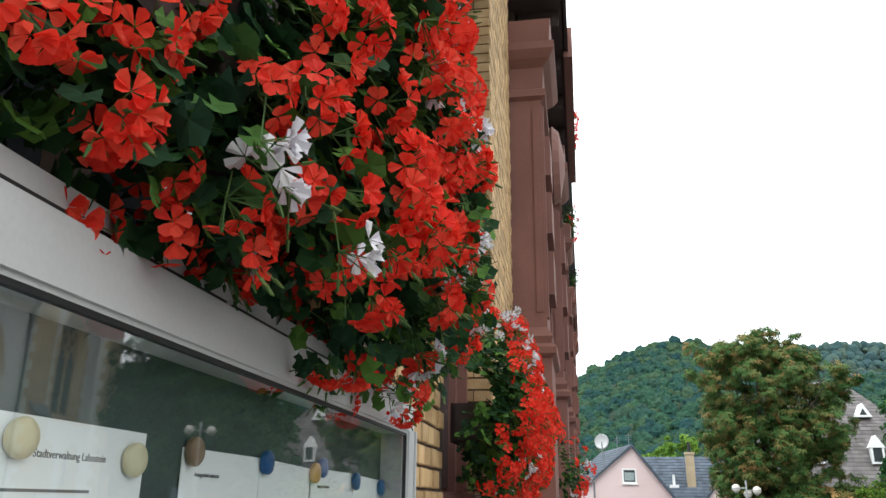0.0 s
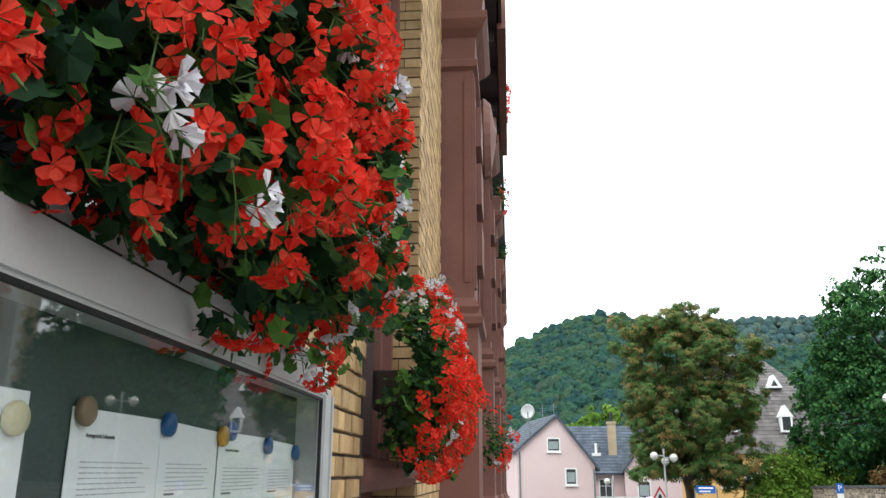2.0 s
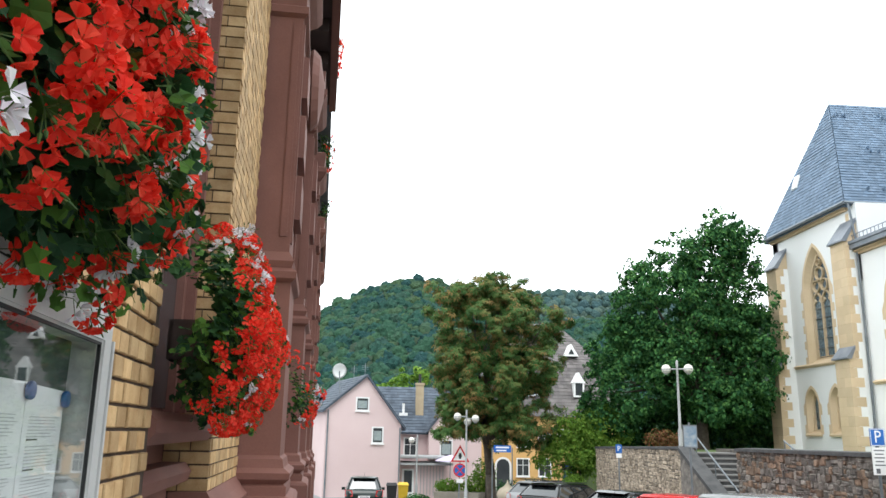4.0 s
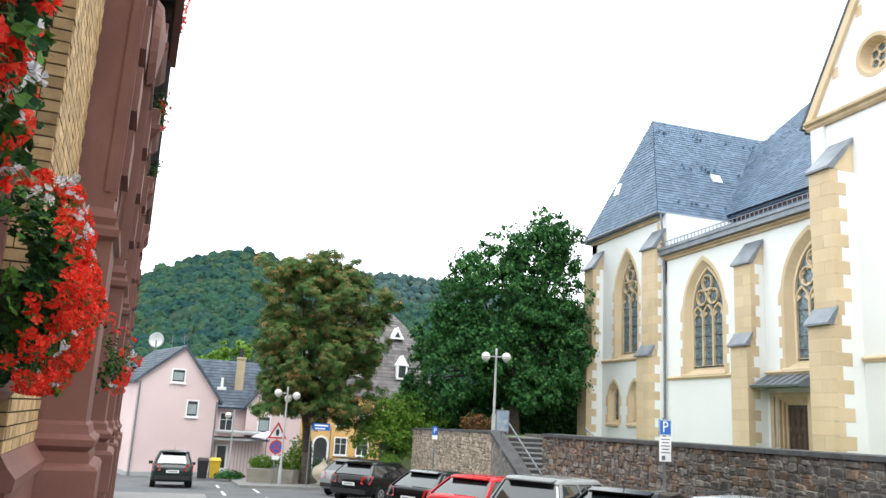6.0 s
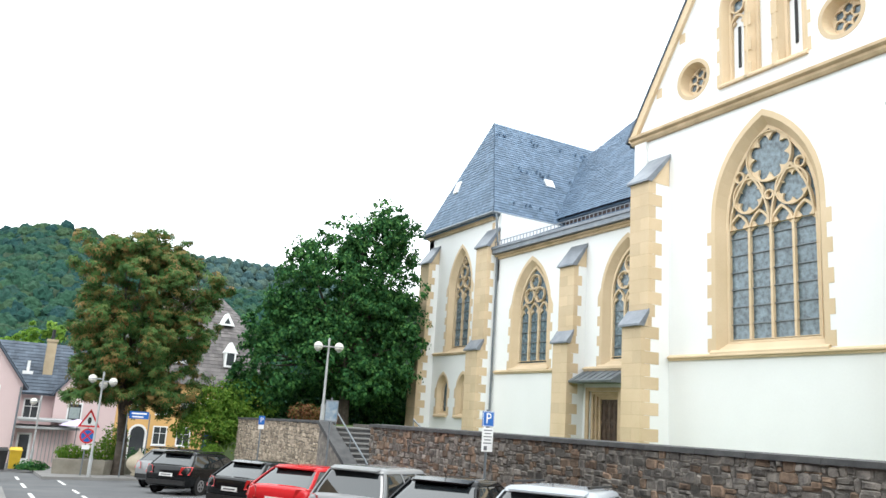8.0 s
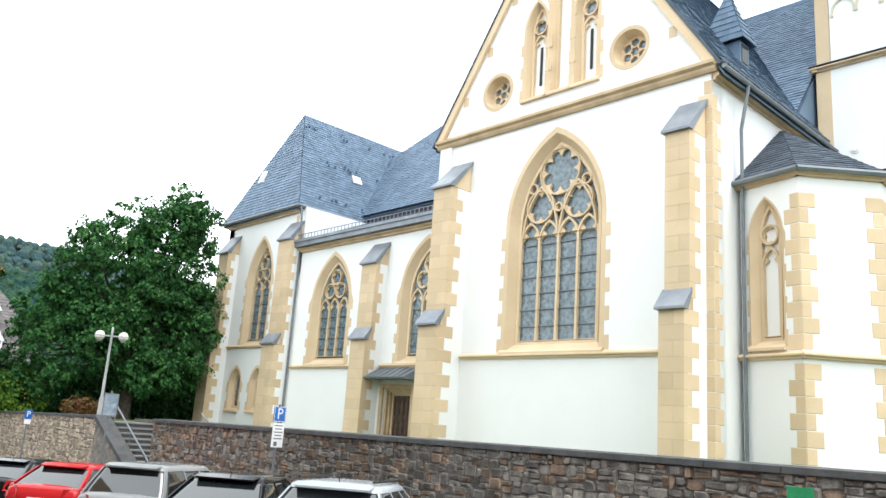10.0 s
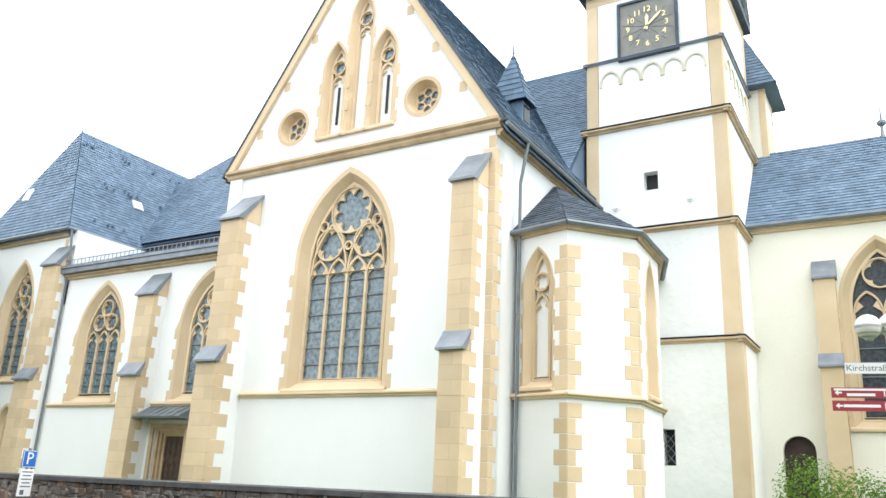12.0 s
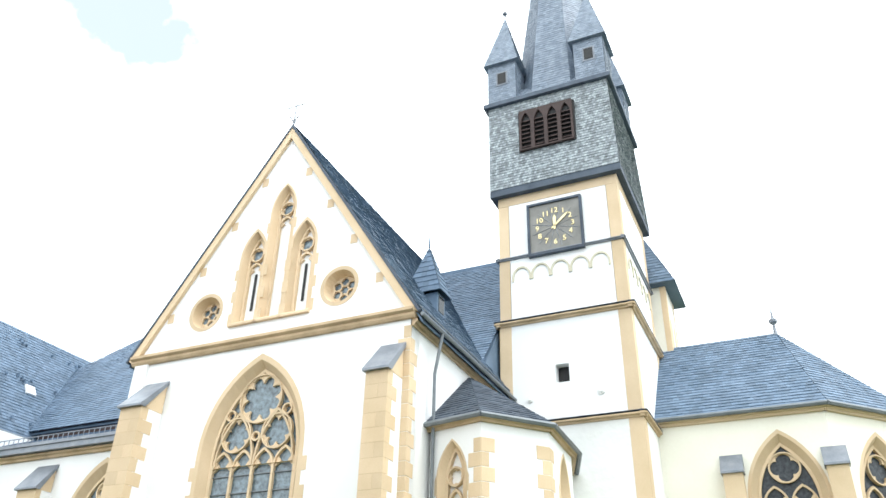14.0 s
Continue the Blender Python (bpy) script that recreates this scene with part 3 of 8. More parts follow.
def gothic(mx, cx, half, base, spring, apex, inner, holes, ring=0.17, depth=0.42, bars=0.0, pane=None, sill=0.4, parent=None, frame_mat=None, proud=0.010, subarch=()):
    """A pointed window: toothed stone surround, splayed reveal, pierced tracery, leaded panes, bars.
    inner: (half, spring, apex) of the light opening; holes: loops of the tracery."""
    parent, frame_mat, pane = parent or church, frame_mat or OCHRE, pane or LEADED
    opening = arch(cx, half, base, spring, apex)
    right = []
    n = max(1, round((spring - base) / CH))
    h = (spring - base) / n
    for i in range(n):
        w = ring * (2.1 if i % 2 == 0 else 1.0)
        right += [(half + w, base + i * h), (half + w, base + (i + 1) * h)]
    top = arch(0, half + ring, spring, spring + 0.001, apex + ring * 1.35)[2:]
    left = [(-x, z) for x, z in reversed(right)]
    outer = [(cx + x, z) for x, z in right + top[1:-1] + left]
    m = M()
    m.plate([outer, opening], -0.03, proud, mx)
    win = part("window", m, frame_mat, parent)
    ih, isp, iap = inner
    io = arch(cx, ih, base + sill, isp, iap)
    m = M()
    m.ring([mx @ Vector((a, b, proud - 0.001)) for a, b in opening], [mx @ Vector((a, b, -depth)) for a, b in io])
    part("reveal", m, frame_mat, win)
    m = M()
    d0, d1 = -depth - 0.06, -depth + 0.06
    m.plate([grown(io, 0.05), arch(cx, ih - 0.055, base + sill + 0.03, isp, iap - 0.08)], d0, d1, mx)
    k = 0
    for q in holes:
        k += 1
        e = 0.0015 * k
        if len(q) >= 18:
            fx, fz = sum(p[0] for p in q) / len(q), sum(p[1] for p in q) / len(q)
            fr = max(math.hypot(p[0] - fx, p[1] - fz) for p in q)
            m.plate([disc(fx, fz, fr + 0.055, 36), q], d0 + e, d1 - 0.03 + e, mx)
            m.plate([disc(fx, fz, fr + 0.065, 36), disc(fx, fz, fr + 0.015, 36)], d1 - 0.03, d1 + 0.03 + e, mx)
        else:
            x0, x1, zt, zs, zb = min(p[0] for p in q), max(p[0] for p in q), max(p[1] for p in q), q[2][1], q[0][1]
            xc, hw = (x0 + x1) / 2, (x1 - x0) / 2
            m.plate([arch(xc, hw + 0.05, zb - 0.02, zs, zt + 0.085, 6), arch(xc, hw - 0.005, zb, zs, zt - 0.01, 6)], d0 + e, d1 + e, mx)
            cus = [(xc - hw - 0.01, zs - 0.02), (xc - hw * 0.35, zs + (zt - zs) * 0.30), (xc - hw * 0.75, zs + (zt - zs) * 0.62)]
            m.plate([cus], d0 + e, d1 - 0.04, mx)
            m.plate([[(2 * xc - x, z) for x, z in reversed(cus)]], d0 + e, d1 - 0.04, mx)
    for xc, hw, zs, zt in subarch:
        m.plate([arch(cx + xc, hw + 0.03, zs - 0.02, zs, zt + 0.05), arch(cx + xc, hw - 0.03, zs - 0.019, zs, zt - 0.05)], d0 + 0.02, d1 + 0.035, mx)
    part("tracery", m, frame_mat, win)
    m = M()
    m.plate([grown(io, 0.02)], -depth - 0.09, -depth - 0.06, mx)
    part("pane", m, pane, win, "dark leaded glass")
    if bars:
        m = M()
        z = base + sill + bars
        while z < isp - 0.2:
            m.box(cx - ih, cx + ih, z - 0.018, z + 0.018, -depth - 0.055, -depth - 0.01, mx)
            z += bars
        part("saddle_bars", m, ZINC, win)
    m = M()
    prof = [(base - 0.10, 0.12), (base - 0.02, 0.12), (base + 0.06, 0.03), (base + 0.02, -0.05), (base - 0.10, -0.05)]
    m.hull([mx @ Vector((cx - half - ring, b, c)) for b, c in prof], [mx @ Vector((cx + half + ring, b, c)) for b, c in prof])
    part("sill", m, frame_mat, win)
    return opening


def lights(cx, ih, n, base, spring, apex, mull=0.12):
    w = (2 * ih - mull * (n + 1)) / n
    return [arch(cx - ih + mull + w / 2 + i * (w + mull), w / 2, base, spring, apex, 5) for i in range(n)]


# transept front, with its gable
P, Q = (20.0, 21.4), (20.0, 10.05)
mt = facing(P, Q)
ya = lambda y: 21.4 - y
c0 = ya(15.72)
hole_list = []
hl = lights(c0, 1.65, 4, 4.72, 8.15, 8.75, 0.075) + [foil(c0 - 0.8, 9.33, 0.53, 6, deep=0.34), foil(c0 + 0.8, 9.33, 0.53, 6, deep=0.34), foil(c0, 10.5, 0.79, 8, turn=0.39, deep=0.34)]
hl += [foil(c0, 9.22, 0.10, 3, 18)]
hl += [foil(c0 - 1.12, 10.02, 0.13, 3, 18), foil(c0 + 1.12, 10.02, 0.13, 3, 18)]
hole_list.append(gothic(mt, c0, 1.93, 4.33, 8.75, 11.8, (1.66, 8.62, 11.5), hl, 0.16, 0.33, 0.56, sill=0.32, subarch=((-0.78, 0.74, 8.3, 10.05), (0.78, 0.74, 8.3, 10.05))))
# three tall blind lancets in the gable
for cy, base, spring, apex, hw in ((16.80, 13.35, 16.05, 17.15, 0.50), (15.71, 13.35, 17.85, 19.0, 0.50), (14.60, 13.35, 16.05, 17.15, 0.50)):
    cx = ya(cy)
    hole = [arch(cx, 0.26, base + 0.16, spring - 0.55, spring - 0.2, 5), foil(cx, spring + 0.18, 0.24, 4, turn=0.78)]
    hole_list.append(gothic(mt, cx, hw, base, spring, apex, (0.34, spring - 0.02, apex - 0.2), hole, 0.07 if cy == 15.71 else 0.10, 0.28, 0, WHITE, 0.08, proud=0.022 if cy == 15.71 else 0.010))
    if cy != 15.71:
        m = M()
        m.box(cx - 0.05, cx + 0.05, 13.95, 15.45, -0.30, -0.325, mt)
        part("slit", m, RUBBER, church)
    m = M()
    m.plate([foil(cx, spring + 0.18, 0.25, 4, turn=0.78)], -0.335, -0.32, mt)
    part("pane", m, LEADED, church)
# two round windows
for cy in (18.58, 12.90):
    cx, cz = ya(cy), 14.07
    m = M()
    m.plate([disc(cx, cz, 0.76), disc(cx, cz, 0.62)], -0.03, 0.012, mt)
    rose = part("round_window", m, OCHRE, church)
    m = M()
    m.ring([mt @ Vector((a, b, 0.01)) for a, b in disc(cx, cz, 0.62)], [mt @ Vector((a, b, -0.35)) for a, b in disc(cx, cz, 0.50)])
    part("reveal", m, OCHRE, rose)
    m = M()
    m.plate([disc(cx, cz, 0.53), foil(cx, cz, 0.16, 6, 36)] + [foil(cx + 0.325 * math.cos(t), cz + 0.325 * math.sin(t), 0.15, 4, 24, turn=t, deep=0.22) for t in (math.pi / 3 * k + 0.5 for k in range(6))], -0.42, -0.34, mt)
    part("tracery", m, OCHRE, rose)
    m = M()
    m.plate([disc(cx, cz, 0.52)], -0.44, -0.42, mt)
    part("pane", m, LEADED, rose)
    hole_list.append(disc(cx, cz, 0.62))
m = M()
m.plate([[(0, BASE), (11.35, BASE), (11.35, 12.5), (5.62, 21.55), (0, 12.5)]] + hole_list, -0.6, 0.0, mt)
wall_t = part("wall", m, WHITE, church, "white lime render")
for a0, a1 in ((ya(19.65), ya(11.15)),):
    string_course(mt, a0, a1, 4.10, OCHRE, church)
m = M()
prof = [(0, -0.03), (0, 0.10), (0.08, 0.16), (0.16, 0.16), (0.22, 0.27), (0.32, 0.27), (0.42, 0.0), (0.42, -0.03)]
m.hull([mt @ Vector((-0.15, 12.33 + b, c)) for b, c in prof], [mt @ Vector((11.5, 12.33 + b, c)) for b, c in prof])
part("cornice", m, OCHRE_DARK, church)
# raking coping with small kneelers
for s in (-1, 1):
    e = Vector((5.62 + s * 5.95, 12.55, 0))
    t = Vector((5.62, 21.75, 0))
    d = (t - e).normalized()
    nn = Vector((-d.y, d.x, 0)) * (1 if s > 0 else -1)
    nn = nn if nn.y > 0 else -nn
    m = M()
    quad = [e, e - nn * 0.27, Vector((t.x + s * 0.002, t.y - 0.27 / abs(nn.y), 0)), t + Vector((s * 0.002, 0, 0))]
    m.hull([mt @ Vector((p.x, p.y, 0.14)) for p in quad], [mt @ Vector((p.x, p.y, -0.3)) for p in quad])
    part("raking_coping", m, OCHRE, church)
    m = M()
    quad = [e + nn * 0.09 - d * 0.1, e + nn * 0.004 - d * 0.1, t + Vector((s * 0.002, 0.006, 0)), t + Vector((s * 0.002, 0.09 / abs(nn.y), 0))]
    m.hull([mt @ Vector((p.x, p.y, 0.17)) for p in quad], [mt @ Vector((p.x, p.y, -0.32)) for p in quad])
    part("verge_flashing", m, SLATE_DARK, church, "dark slate verge on the gable")
    for k in range(1, 5):
        c = e.lerp(t, k / 5.2)
        m = M()
        m.box(c.x - s * 0.36 - 0.14, c.x - s * 0.36 + 0.14, c.y - 0.42, c.y - 0.05, -0.02, 0.012, mt)
        part("kneeler", m, OCHRE, church)
for edge, way, top in ((0.0, 1, 12.3), (11.35, -1, 12.3)):
    quoins(wall_t, mt, edge, way, BASE, top)
# transept side towards the tower
ms = facing((20.0, 10.05), (28.3, 10.05))
m = M()
m.box(0.01, 8.3, BASE, 12.4, -0.6, 0.0, ms)
wall_s = part("wall", m, WHITE, church)
quoins(wall_s, ms, 0.0, 1, BASE, 12.0, 1)
string_course(ms, 0, 8.3, 12.1, OCHRE_DARK, church, 0.25, 0.2, "cornice")
buttress(P, Q, 1.3, 1.0, 0.92, 5.2, 10.35, at=ya(20.15))
buttress(P, Q, 1.25, 0.95, 0.76, 5.2, 10.35, at=ya(10.65))
m = M()
m.box(19.9, 29, 20.8, 21.4, BASE, 12.4)
part("wall", m, WHITE, church)

# aisle and the block at its end
NX = 22.5
mn = facing((NX, 42.5), (NX, 21.3))
yn = lambda y: 42.5 - y
holes_n = []
for cy in (31.42, 24.55):
    cx = yn(cy)
    ih = 1.2
    hl = lights(cx, ih, 3, 4.75, 7.0, 7.55, 0.1) + [foil(cx - 0.42, 7.98, 0.33, 6), foil(cx + 0.42, 7.98, 0.33, 6), foil(cx, 8.66, 0.33, 6)]
    holes_n.append(gothic(mn, cx, 1.52, 4.33, 7.35, 9.75, (ih, 7.3, 9.42), hl, 0.15, 0.29, 0.52, sill=0.28))
cx = yn(38.42)
hl = lights(cx, 0.88, 2, 5.8, 8.5, 9.1, 0.09) + [foil(cx - 0.36, 9.45, 0.27, 4), foil(cx + 0.36, 9.45, 0.27, 4), foil(cx, 10.08, 0.31, 4, turn=0.78), foil(cx, 10.66, 0.14, 3)]
holes_n.append(gothic(mn, cx, 1.2, 5.42, 9.15, 11.5, (0.90, 9.1, 11.15), hl, 0.15, 0.29, 0.52, sill=0.28))
for cy in (39.72, 37.5):
    cx = yn(cy)
    holes_n.append(gothic(mn, cx, 0.58, 1.9, 3.35, 4.2, (0.40, 3.3, 4.02), [arch(cx, 0.31, 2.15, 3.3, 3.88)], 0.13, 0.28, 0.3, sill=0.2))
# doorway
dx0, dx1, dtop = yn(27.0), yn(24.75), 3.42
holes_n.append([(dx0 + 0.2, BASE), (dx1 - 0.2, BASE), (dx1 - 0.2, dtop - 0.15), (dx0 + 0.2, dtop - 0.15)])
m = M()
m.plate([[(0, BASE - 0.1), (21.2, BASE - 0.1), (21.2, 10.6), (7.5, 10.6), (7.5, 12.75), (0, 12.75)]] + [[(a, max(b, BASE - 0.05)) for a, b in q] for q in holes_n], -0.6, 0.0, mn)
wall_n = part("wall", m, WHITE, church)
m = M()
frame_in = [(dx0 + 0.2, BASE), (dx1 - 0.2, BASE), (dx1 - 0.2, dtop - 0.15), (dx0 + 0.2, dtop - 0.15)]
m.plate([[(dx0, BASE), (dx1, BASE), (dx1, dtop), (dx0, dtop)], [(a, b + 0.001 if b > BASE else BASE + 0.001) for a, b in frame_in]], -0.02, 0.05, mn)
for k in range(1, 4):
    s = 0.1 * k
    o = [(dx0 + 0.1 + s, BASE), (dx1 - 0.1 - s, BASE), (dx1 - 0.1 - s, dtop - 0.05 - s), (dx0 + 0.1 + s, dtop - 0.05 - s)]
    i = [(dx0 + 0.22 + s, BASE + 0.001), (dx1 - 0.22 - s, BASE + 0.001), (dx1 - 0.22 - s, dtop - 0.17 - s), (dx0 + 0.22 + s, dtop - 0.17 - s)]
    m.plate([o, i], -0.12 * k - 0.1, -0.12 * k, mn)
portal = part("portal", m, OCHRE_DARK, church, "stepped ochre stone door frame")
m = M()
m.box(dx0 + 0.5, dx1 - 0.5, BASE, dtop - 0.4, -0.52, -0.45, mn)
door = part("door", m, WOOD_DOOR, church, "dark oak door with carved gothic panels")
wpan = (dx1 - dx0 - 1.0) / 4
for r, (b0, b1) in enumerate(((BASE + 0.15, BASE + 1.0), (BASE + 1.1, dtop - 0.5))):
    for k in range(4):
        m = M()
        px = dx0 + 0.5 + wpan * (k + 0.5)
        m.plate([[(px - wpan * 0.45, b0), (px + wpan * 0.45, b0), (px + wpan * 0.45, b1), (px - wpan * 0.45, b1)], arch(px, wpan * 0.3, b0 + 0.08, b1 - 0.3, b1 - 0.06, 4)], -0.45, -0.42, mn)
        part("carved_panel", m, WOOD_DOOR, door)
m = M()
a0, a1 = yn(27.25), yn(24.45)
prof = [(3.58, 0.85), (3.66, 0.88), (4.12, 0.03), (3.95, 0.0), (3.58, 0.0)]
m.hull([mn @ Vector((a0, b, c)) for b, c in prof], [mn @ Vector((a1, b, c)) for b, c in prof])
canopy = part("door_canopy", m, ZINC, church, "grey standing-seam canopy over the door")
for k in range(8):
    m = M()
    a = a0 + (a1 - a0) * k / 7
    prof = [(3.66, 0.88), (3.70, 0.88), (4.16, 0.03), (4.12, 0.03)]
    m.hull([mn @ Vector((a - 0.012, b, c)) for b, c in prof], [mn @ Vector((a + 0.012, b, c)) for b, c in prof])
    part("seam", m, LEAD, canopy)
for y0, y1 in ((34.3, 28.35), (27.15, 21.3)):
    string_course(mn, yn(y0), yn(y1), 4.12, OCHRE, church)
string_course(mn, yn(41.0), yn(35.75), 5.28, OCHRE, church)
string_course(mn, yn(34.9), yn(21.4), 10.2, OCHRE_DARK, church, 0.26, 0.25, "cornice")
string_course(mn, 0.0, yn(35.0), 12.5, OCHRE_DARK, church, 0.28, 0.28, "cornice")
quoins(wall_n, mn, yn(35.02), -1, 5.5, 12.4)
buttress((NX, 42.5), (NX, 21.3), 0.95, 0.7, 1.05, 5.3, 8.8, 0.55, 1.05, yn(27.72))
buttress((NX, 42.5), (NX, 21.3), 1.0, 0.7, 1.15, 5.3, 10.85, 0.55, 1.1, yn(35.1))
buttress((NX, 42.5), (NX, 21.3), 1.0, 0.7, 1.1, 5.3, 10.85, 0.55, 1.1, yn(41.6))
m = M()
m.box(22.5, 29, 34.4, 35.0, 9.0, 12.75)
part("wall", m, WHITE, church)
m = M()
m.box(22.5, 33, 41.9, 42.5, BASE, 12.75)
part("wall", m, WHITE, church)
# aisle gutter with its snow guard
m = M()
m.box(22.06, 22.42, 21.4, 34.75, 10.43, 10.72)
m.box(22.0, 22.08, 21.4, 34.75, 10.66, 10.80)
part("gutter", m, LEAD, church)
m = M()
for k in range(46):
    y = 21.6 + k * 0.285
    m.box(22.2, 22.22, y, y + 0.03, 10.85, 11.12)
m.box(22.195, 22.225, 21.5, 34.7, 11.1, 11.13)
m.box(22.195, 22.225, 21.5, 34.7, 10.84, 10.87)
part("snow_guard", m, LEAD, church)
m = M()
slates(m, (22.05, 34.9, 10.72), (22.05, 21.0, 10.72), (26.6, 21.0, 12.75), (26.6, 34.9, 12.75))
m.hull([(22.1, 21, 10.5), (22.1, 34.9, 10.5), (26.6, 34.9, 10.5), (26.6, 21, 10.5)], [(22.1, 21, 10.71), (22.1, 34.9, 10.71), (26.6, 34.9, 12.74), (26.6, 21, 12.74)])
part("aisle_roof", m, SLATE, church)
# dark strip: its colour stands in for the shadow line below the nave eave
m = M()
m.box(26.75, 27.05, 21, 34.4, 11.0, 13.5)
part("clerestory", m, BROWN_DARK, church)
# great roofs
m = M()
RID = 21.7
slates(m, (26.5, 34.8, 13.25), (26.5, 10.3, 13.25), (33.4, 10.3, RID), (33.4, 34.8, RID))
slates(m, (26.5, 44.0, 13.25), (26.5, 34.8, 13.25), (33.4, 34.8, RID), (33.4, 34.9, RID))
m.hull([(26.6, 44, 13.1), (26.6, 10.3, 13.1), (41, 10.3, 13.1), (41, 44, 13.1)], [(33.35, 34.8, RID - 0.1), (33.35, 10.3, RID - 0.1), (33.45, 10.3, RID - 0.1), (33.45, 34.8, RID - 0.1)])
m.box(33.3, 33.5, 10.3, 34.8, RID - 0.1, RID + 0.08)
part("nave_roof", m, SLATE, church)
m = M()
ax, ay, az = 24.45, 38.8, 19.8
E0, E1 = (22.1, 42.9, 12.8), (22.1, 34.6, 12.8)
slates(m, E0, E1, (ax, ay, az), (ax, ay, az))
slates(m, E1, (33.4, 34.6, 12.8), (33.4, ay, az), (ax, ay, az))
slates(m, (33.4, 42.9, 12.8), E0, (ax, ay, az), (33.4, ay, az))
m.hull([(22.15, 42.85, 12.65), (22.15, 34.65, 12.65), (33.4, 34.65, 12.65), (33.4, 42.85, 12.65)], [(ax + 0.03, ay + 0.02, az - 0.03), (ax + 0.03, ay - 0.02, az - 0.03), (33.4, ay - 0.02, az - 0.03), (33.4, ay + 0.02, az - 0.03)])
m.tube((ax, ay, az), (ax, ay, az + 0.8), 0.03, 0.01, 5)
hk = random.Random(8)
for _ in range(46):
    x = hk.uniform(23.5, 32.5)
    f = hk.choice((0.12, 0.5, 0.86)) + hk.uniform(-0.02, 0.02)
    y, z = 34.6 + (ay - 34.6) * f, 12.8 + (az - 12.8) * f
    if x > 22.3 + f * 2.2:
        m.box(x - 0.03, x + 0.03, y - 0.16, y + 0.02, z + 0.03, z + 0.16)
hip = part("hipped_roof", m, SLATE, church)
m = M()
for a, b in ((E0, E1), (E1, (27.4, 34.6, 12.8))):
    m.tube(Vector(a) + Vector((-0.05, 0, -0.02)), Vector(b) + Vector((-0.05, 0, -0.02)), 0.09, n=6)
part("gutter", m, ZINC, church)
for (x, y, z, s) in ((23.05, 40.3, 15.9, 1), (27.0, 36.35, 15.9, 2)):
    m = M()
    if s == 1:
        sl = (az - 12.8) / (ax - 22.1)
        zc = 12.8 + (x - 22.1) * sl
        m.hull([(x - 0.15, y - 0.25, zc - 0.15 * sl + 0.06), (x - 0.15, y + 0.25, zc - 0.15 * sl + 0.06), (x + 0.1, y + 0.25, zc + 0.1 * sl + 0.06), (x + 0.1, y - 0.25, zc + 0.1 * sl + 0.06)],
               [(x - 0.23, y - 0.25, zc - 0.15 * sl + 0.12), (x - 0.23, y + 0.25, zc - 0.15 * sl + 0.12), (x + 0.02, y + 0.25, zc + 0.1 * sl + 0.12), (x + 0.02, y - 0.25, zc + 0.1 * sl + 0.12)])
    else:
        sl = (az - 12.8) / (ay - 34.6)
        zc = 12.8 + (y - 34.6) * sl
        m.hull([(x - 0.3, y - 0.15, zc - 0.15 * sl + 0.06), (x + 0.3, y - 0.15, zc - 0.15 * sl + 0.06), (x + 0.3, y + 0.15, zc + 0.15 * sl + 0.06), (x - 0.3, y + 0.15, zc + 0.15 * sl + 0.06)],
               [(x - 0.3, y - 0.23, zc - 0.15 * sl + 0.12), (x + 0.3, y - 0.23, zc - 0.15 * sl + 0.12), (x + 0.3, y + 0.07, zc + 0.15 * sl + 0.12), (x - 0.3, y + 0.07, zc + 0.15 * sl + 0.12)])
    part("skylight", m, PLAIN_WHITE, church)
m = M()
TR = 21.95
cy = 15.78
slates(m, (19.95, 9.6, 12.35), (33.4, 9.6, 12.35), (33.4, cy, TR), (19.95, cy, TR))
slates(m, (33.4, 21.8, 12.55), (19.95, 21.8, 12.55), (19.95, cy, TR), (33.4, cy, TR))
m.hull([(19.97, 9.65, 12.2), (33.4, 9.65, 12.2), (33.4, cy, TR - 0.12), (19.97, cy, TR - 0.12)], [(19.97, 9.67, 12.14), (33.4, 9.67, 12.14), (33.4, cy + 0.01, TR - 0.18), (19.97, cy + 0.01, TR - 0.18)])
m.hull([(19.97, 21.78, 12.42), (33.4, 21.78, 12.42), (33.4, cy, TR - 0.12), (19.97, cy, TR - 0.12)], [(19.97, 21.76, 12.36), (33.4, 21.76, 12.36), (33.4, cy - 0.01, TR - 0.18), (19.97, cy - 0.01, TR - 0.18)])
part("transept_roof", m, SLATE, church)
m = M()
m.tube((19.7, 9.55, 12.3), (28.25, 9.55, 12.3), 0.07, n=6)
for k in range(30):
    m.box(20 + k * 0.28, 20.03 + k * 0.28, 9.75, 9.77, 12.45, 12.72)
m.box(19.9, 28.2, 9.745, 9.775, 12.7, 12.73)
part("gutter", m, ZINC, church)
# dormer on the transept roof
m = M()
m.box(23.3, 23.95, 10.75, 12.0, 13.6, 15.0)
dorm = part("roof_dormer", m, SLATE, church)
m = M()
ap = (23.62, 11.3, 17.2)
for a, b in (((23.12, 10.55, 15.0), (24.12, 10.55, 15.0)), ((24.12, 10.55, 15.0), (24.12, 12.1, 15.0)), ((24.12, 12.1, 15.0), (23.12, 12.1, 15.0)), ((23.12, 12.1, 15.0), (23.12, 10.55, 15.0))):
    slates(m, a, b, ap, ap, 0.25, 0.25)
    m.face(a, b, ap)
m.tube(ap, (23.62, 11.3, 17.9), 0.05, 0.01, 5)
part("dormer_roof", m, SLATE, dorm)
m = M()
m.box(23.4, 23.85, 10.72, 10.75, 14.25, 14.9)
part("dormer_window", m, WINDOW_DARK, dorm)
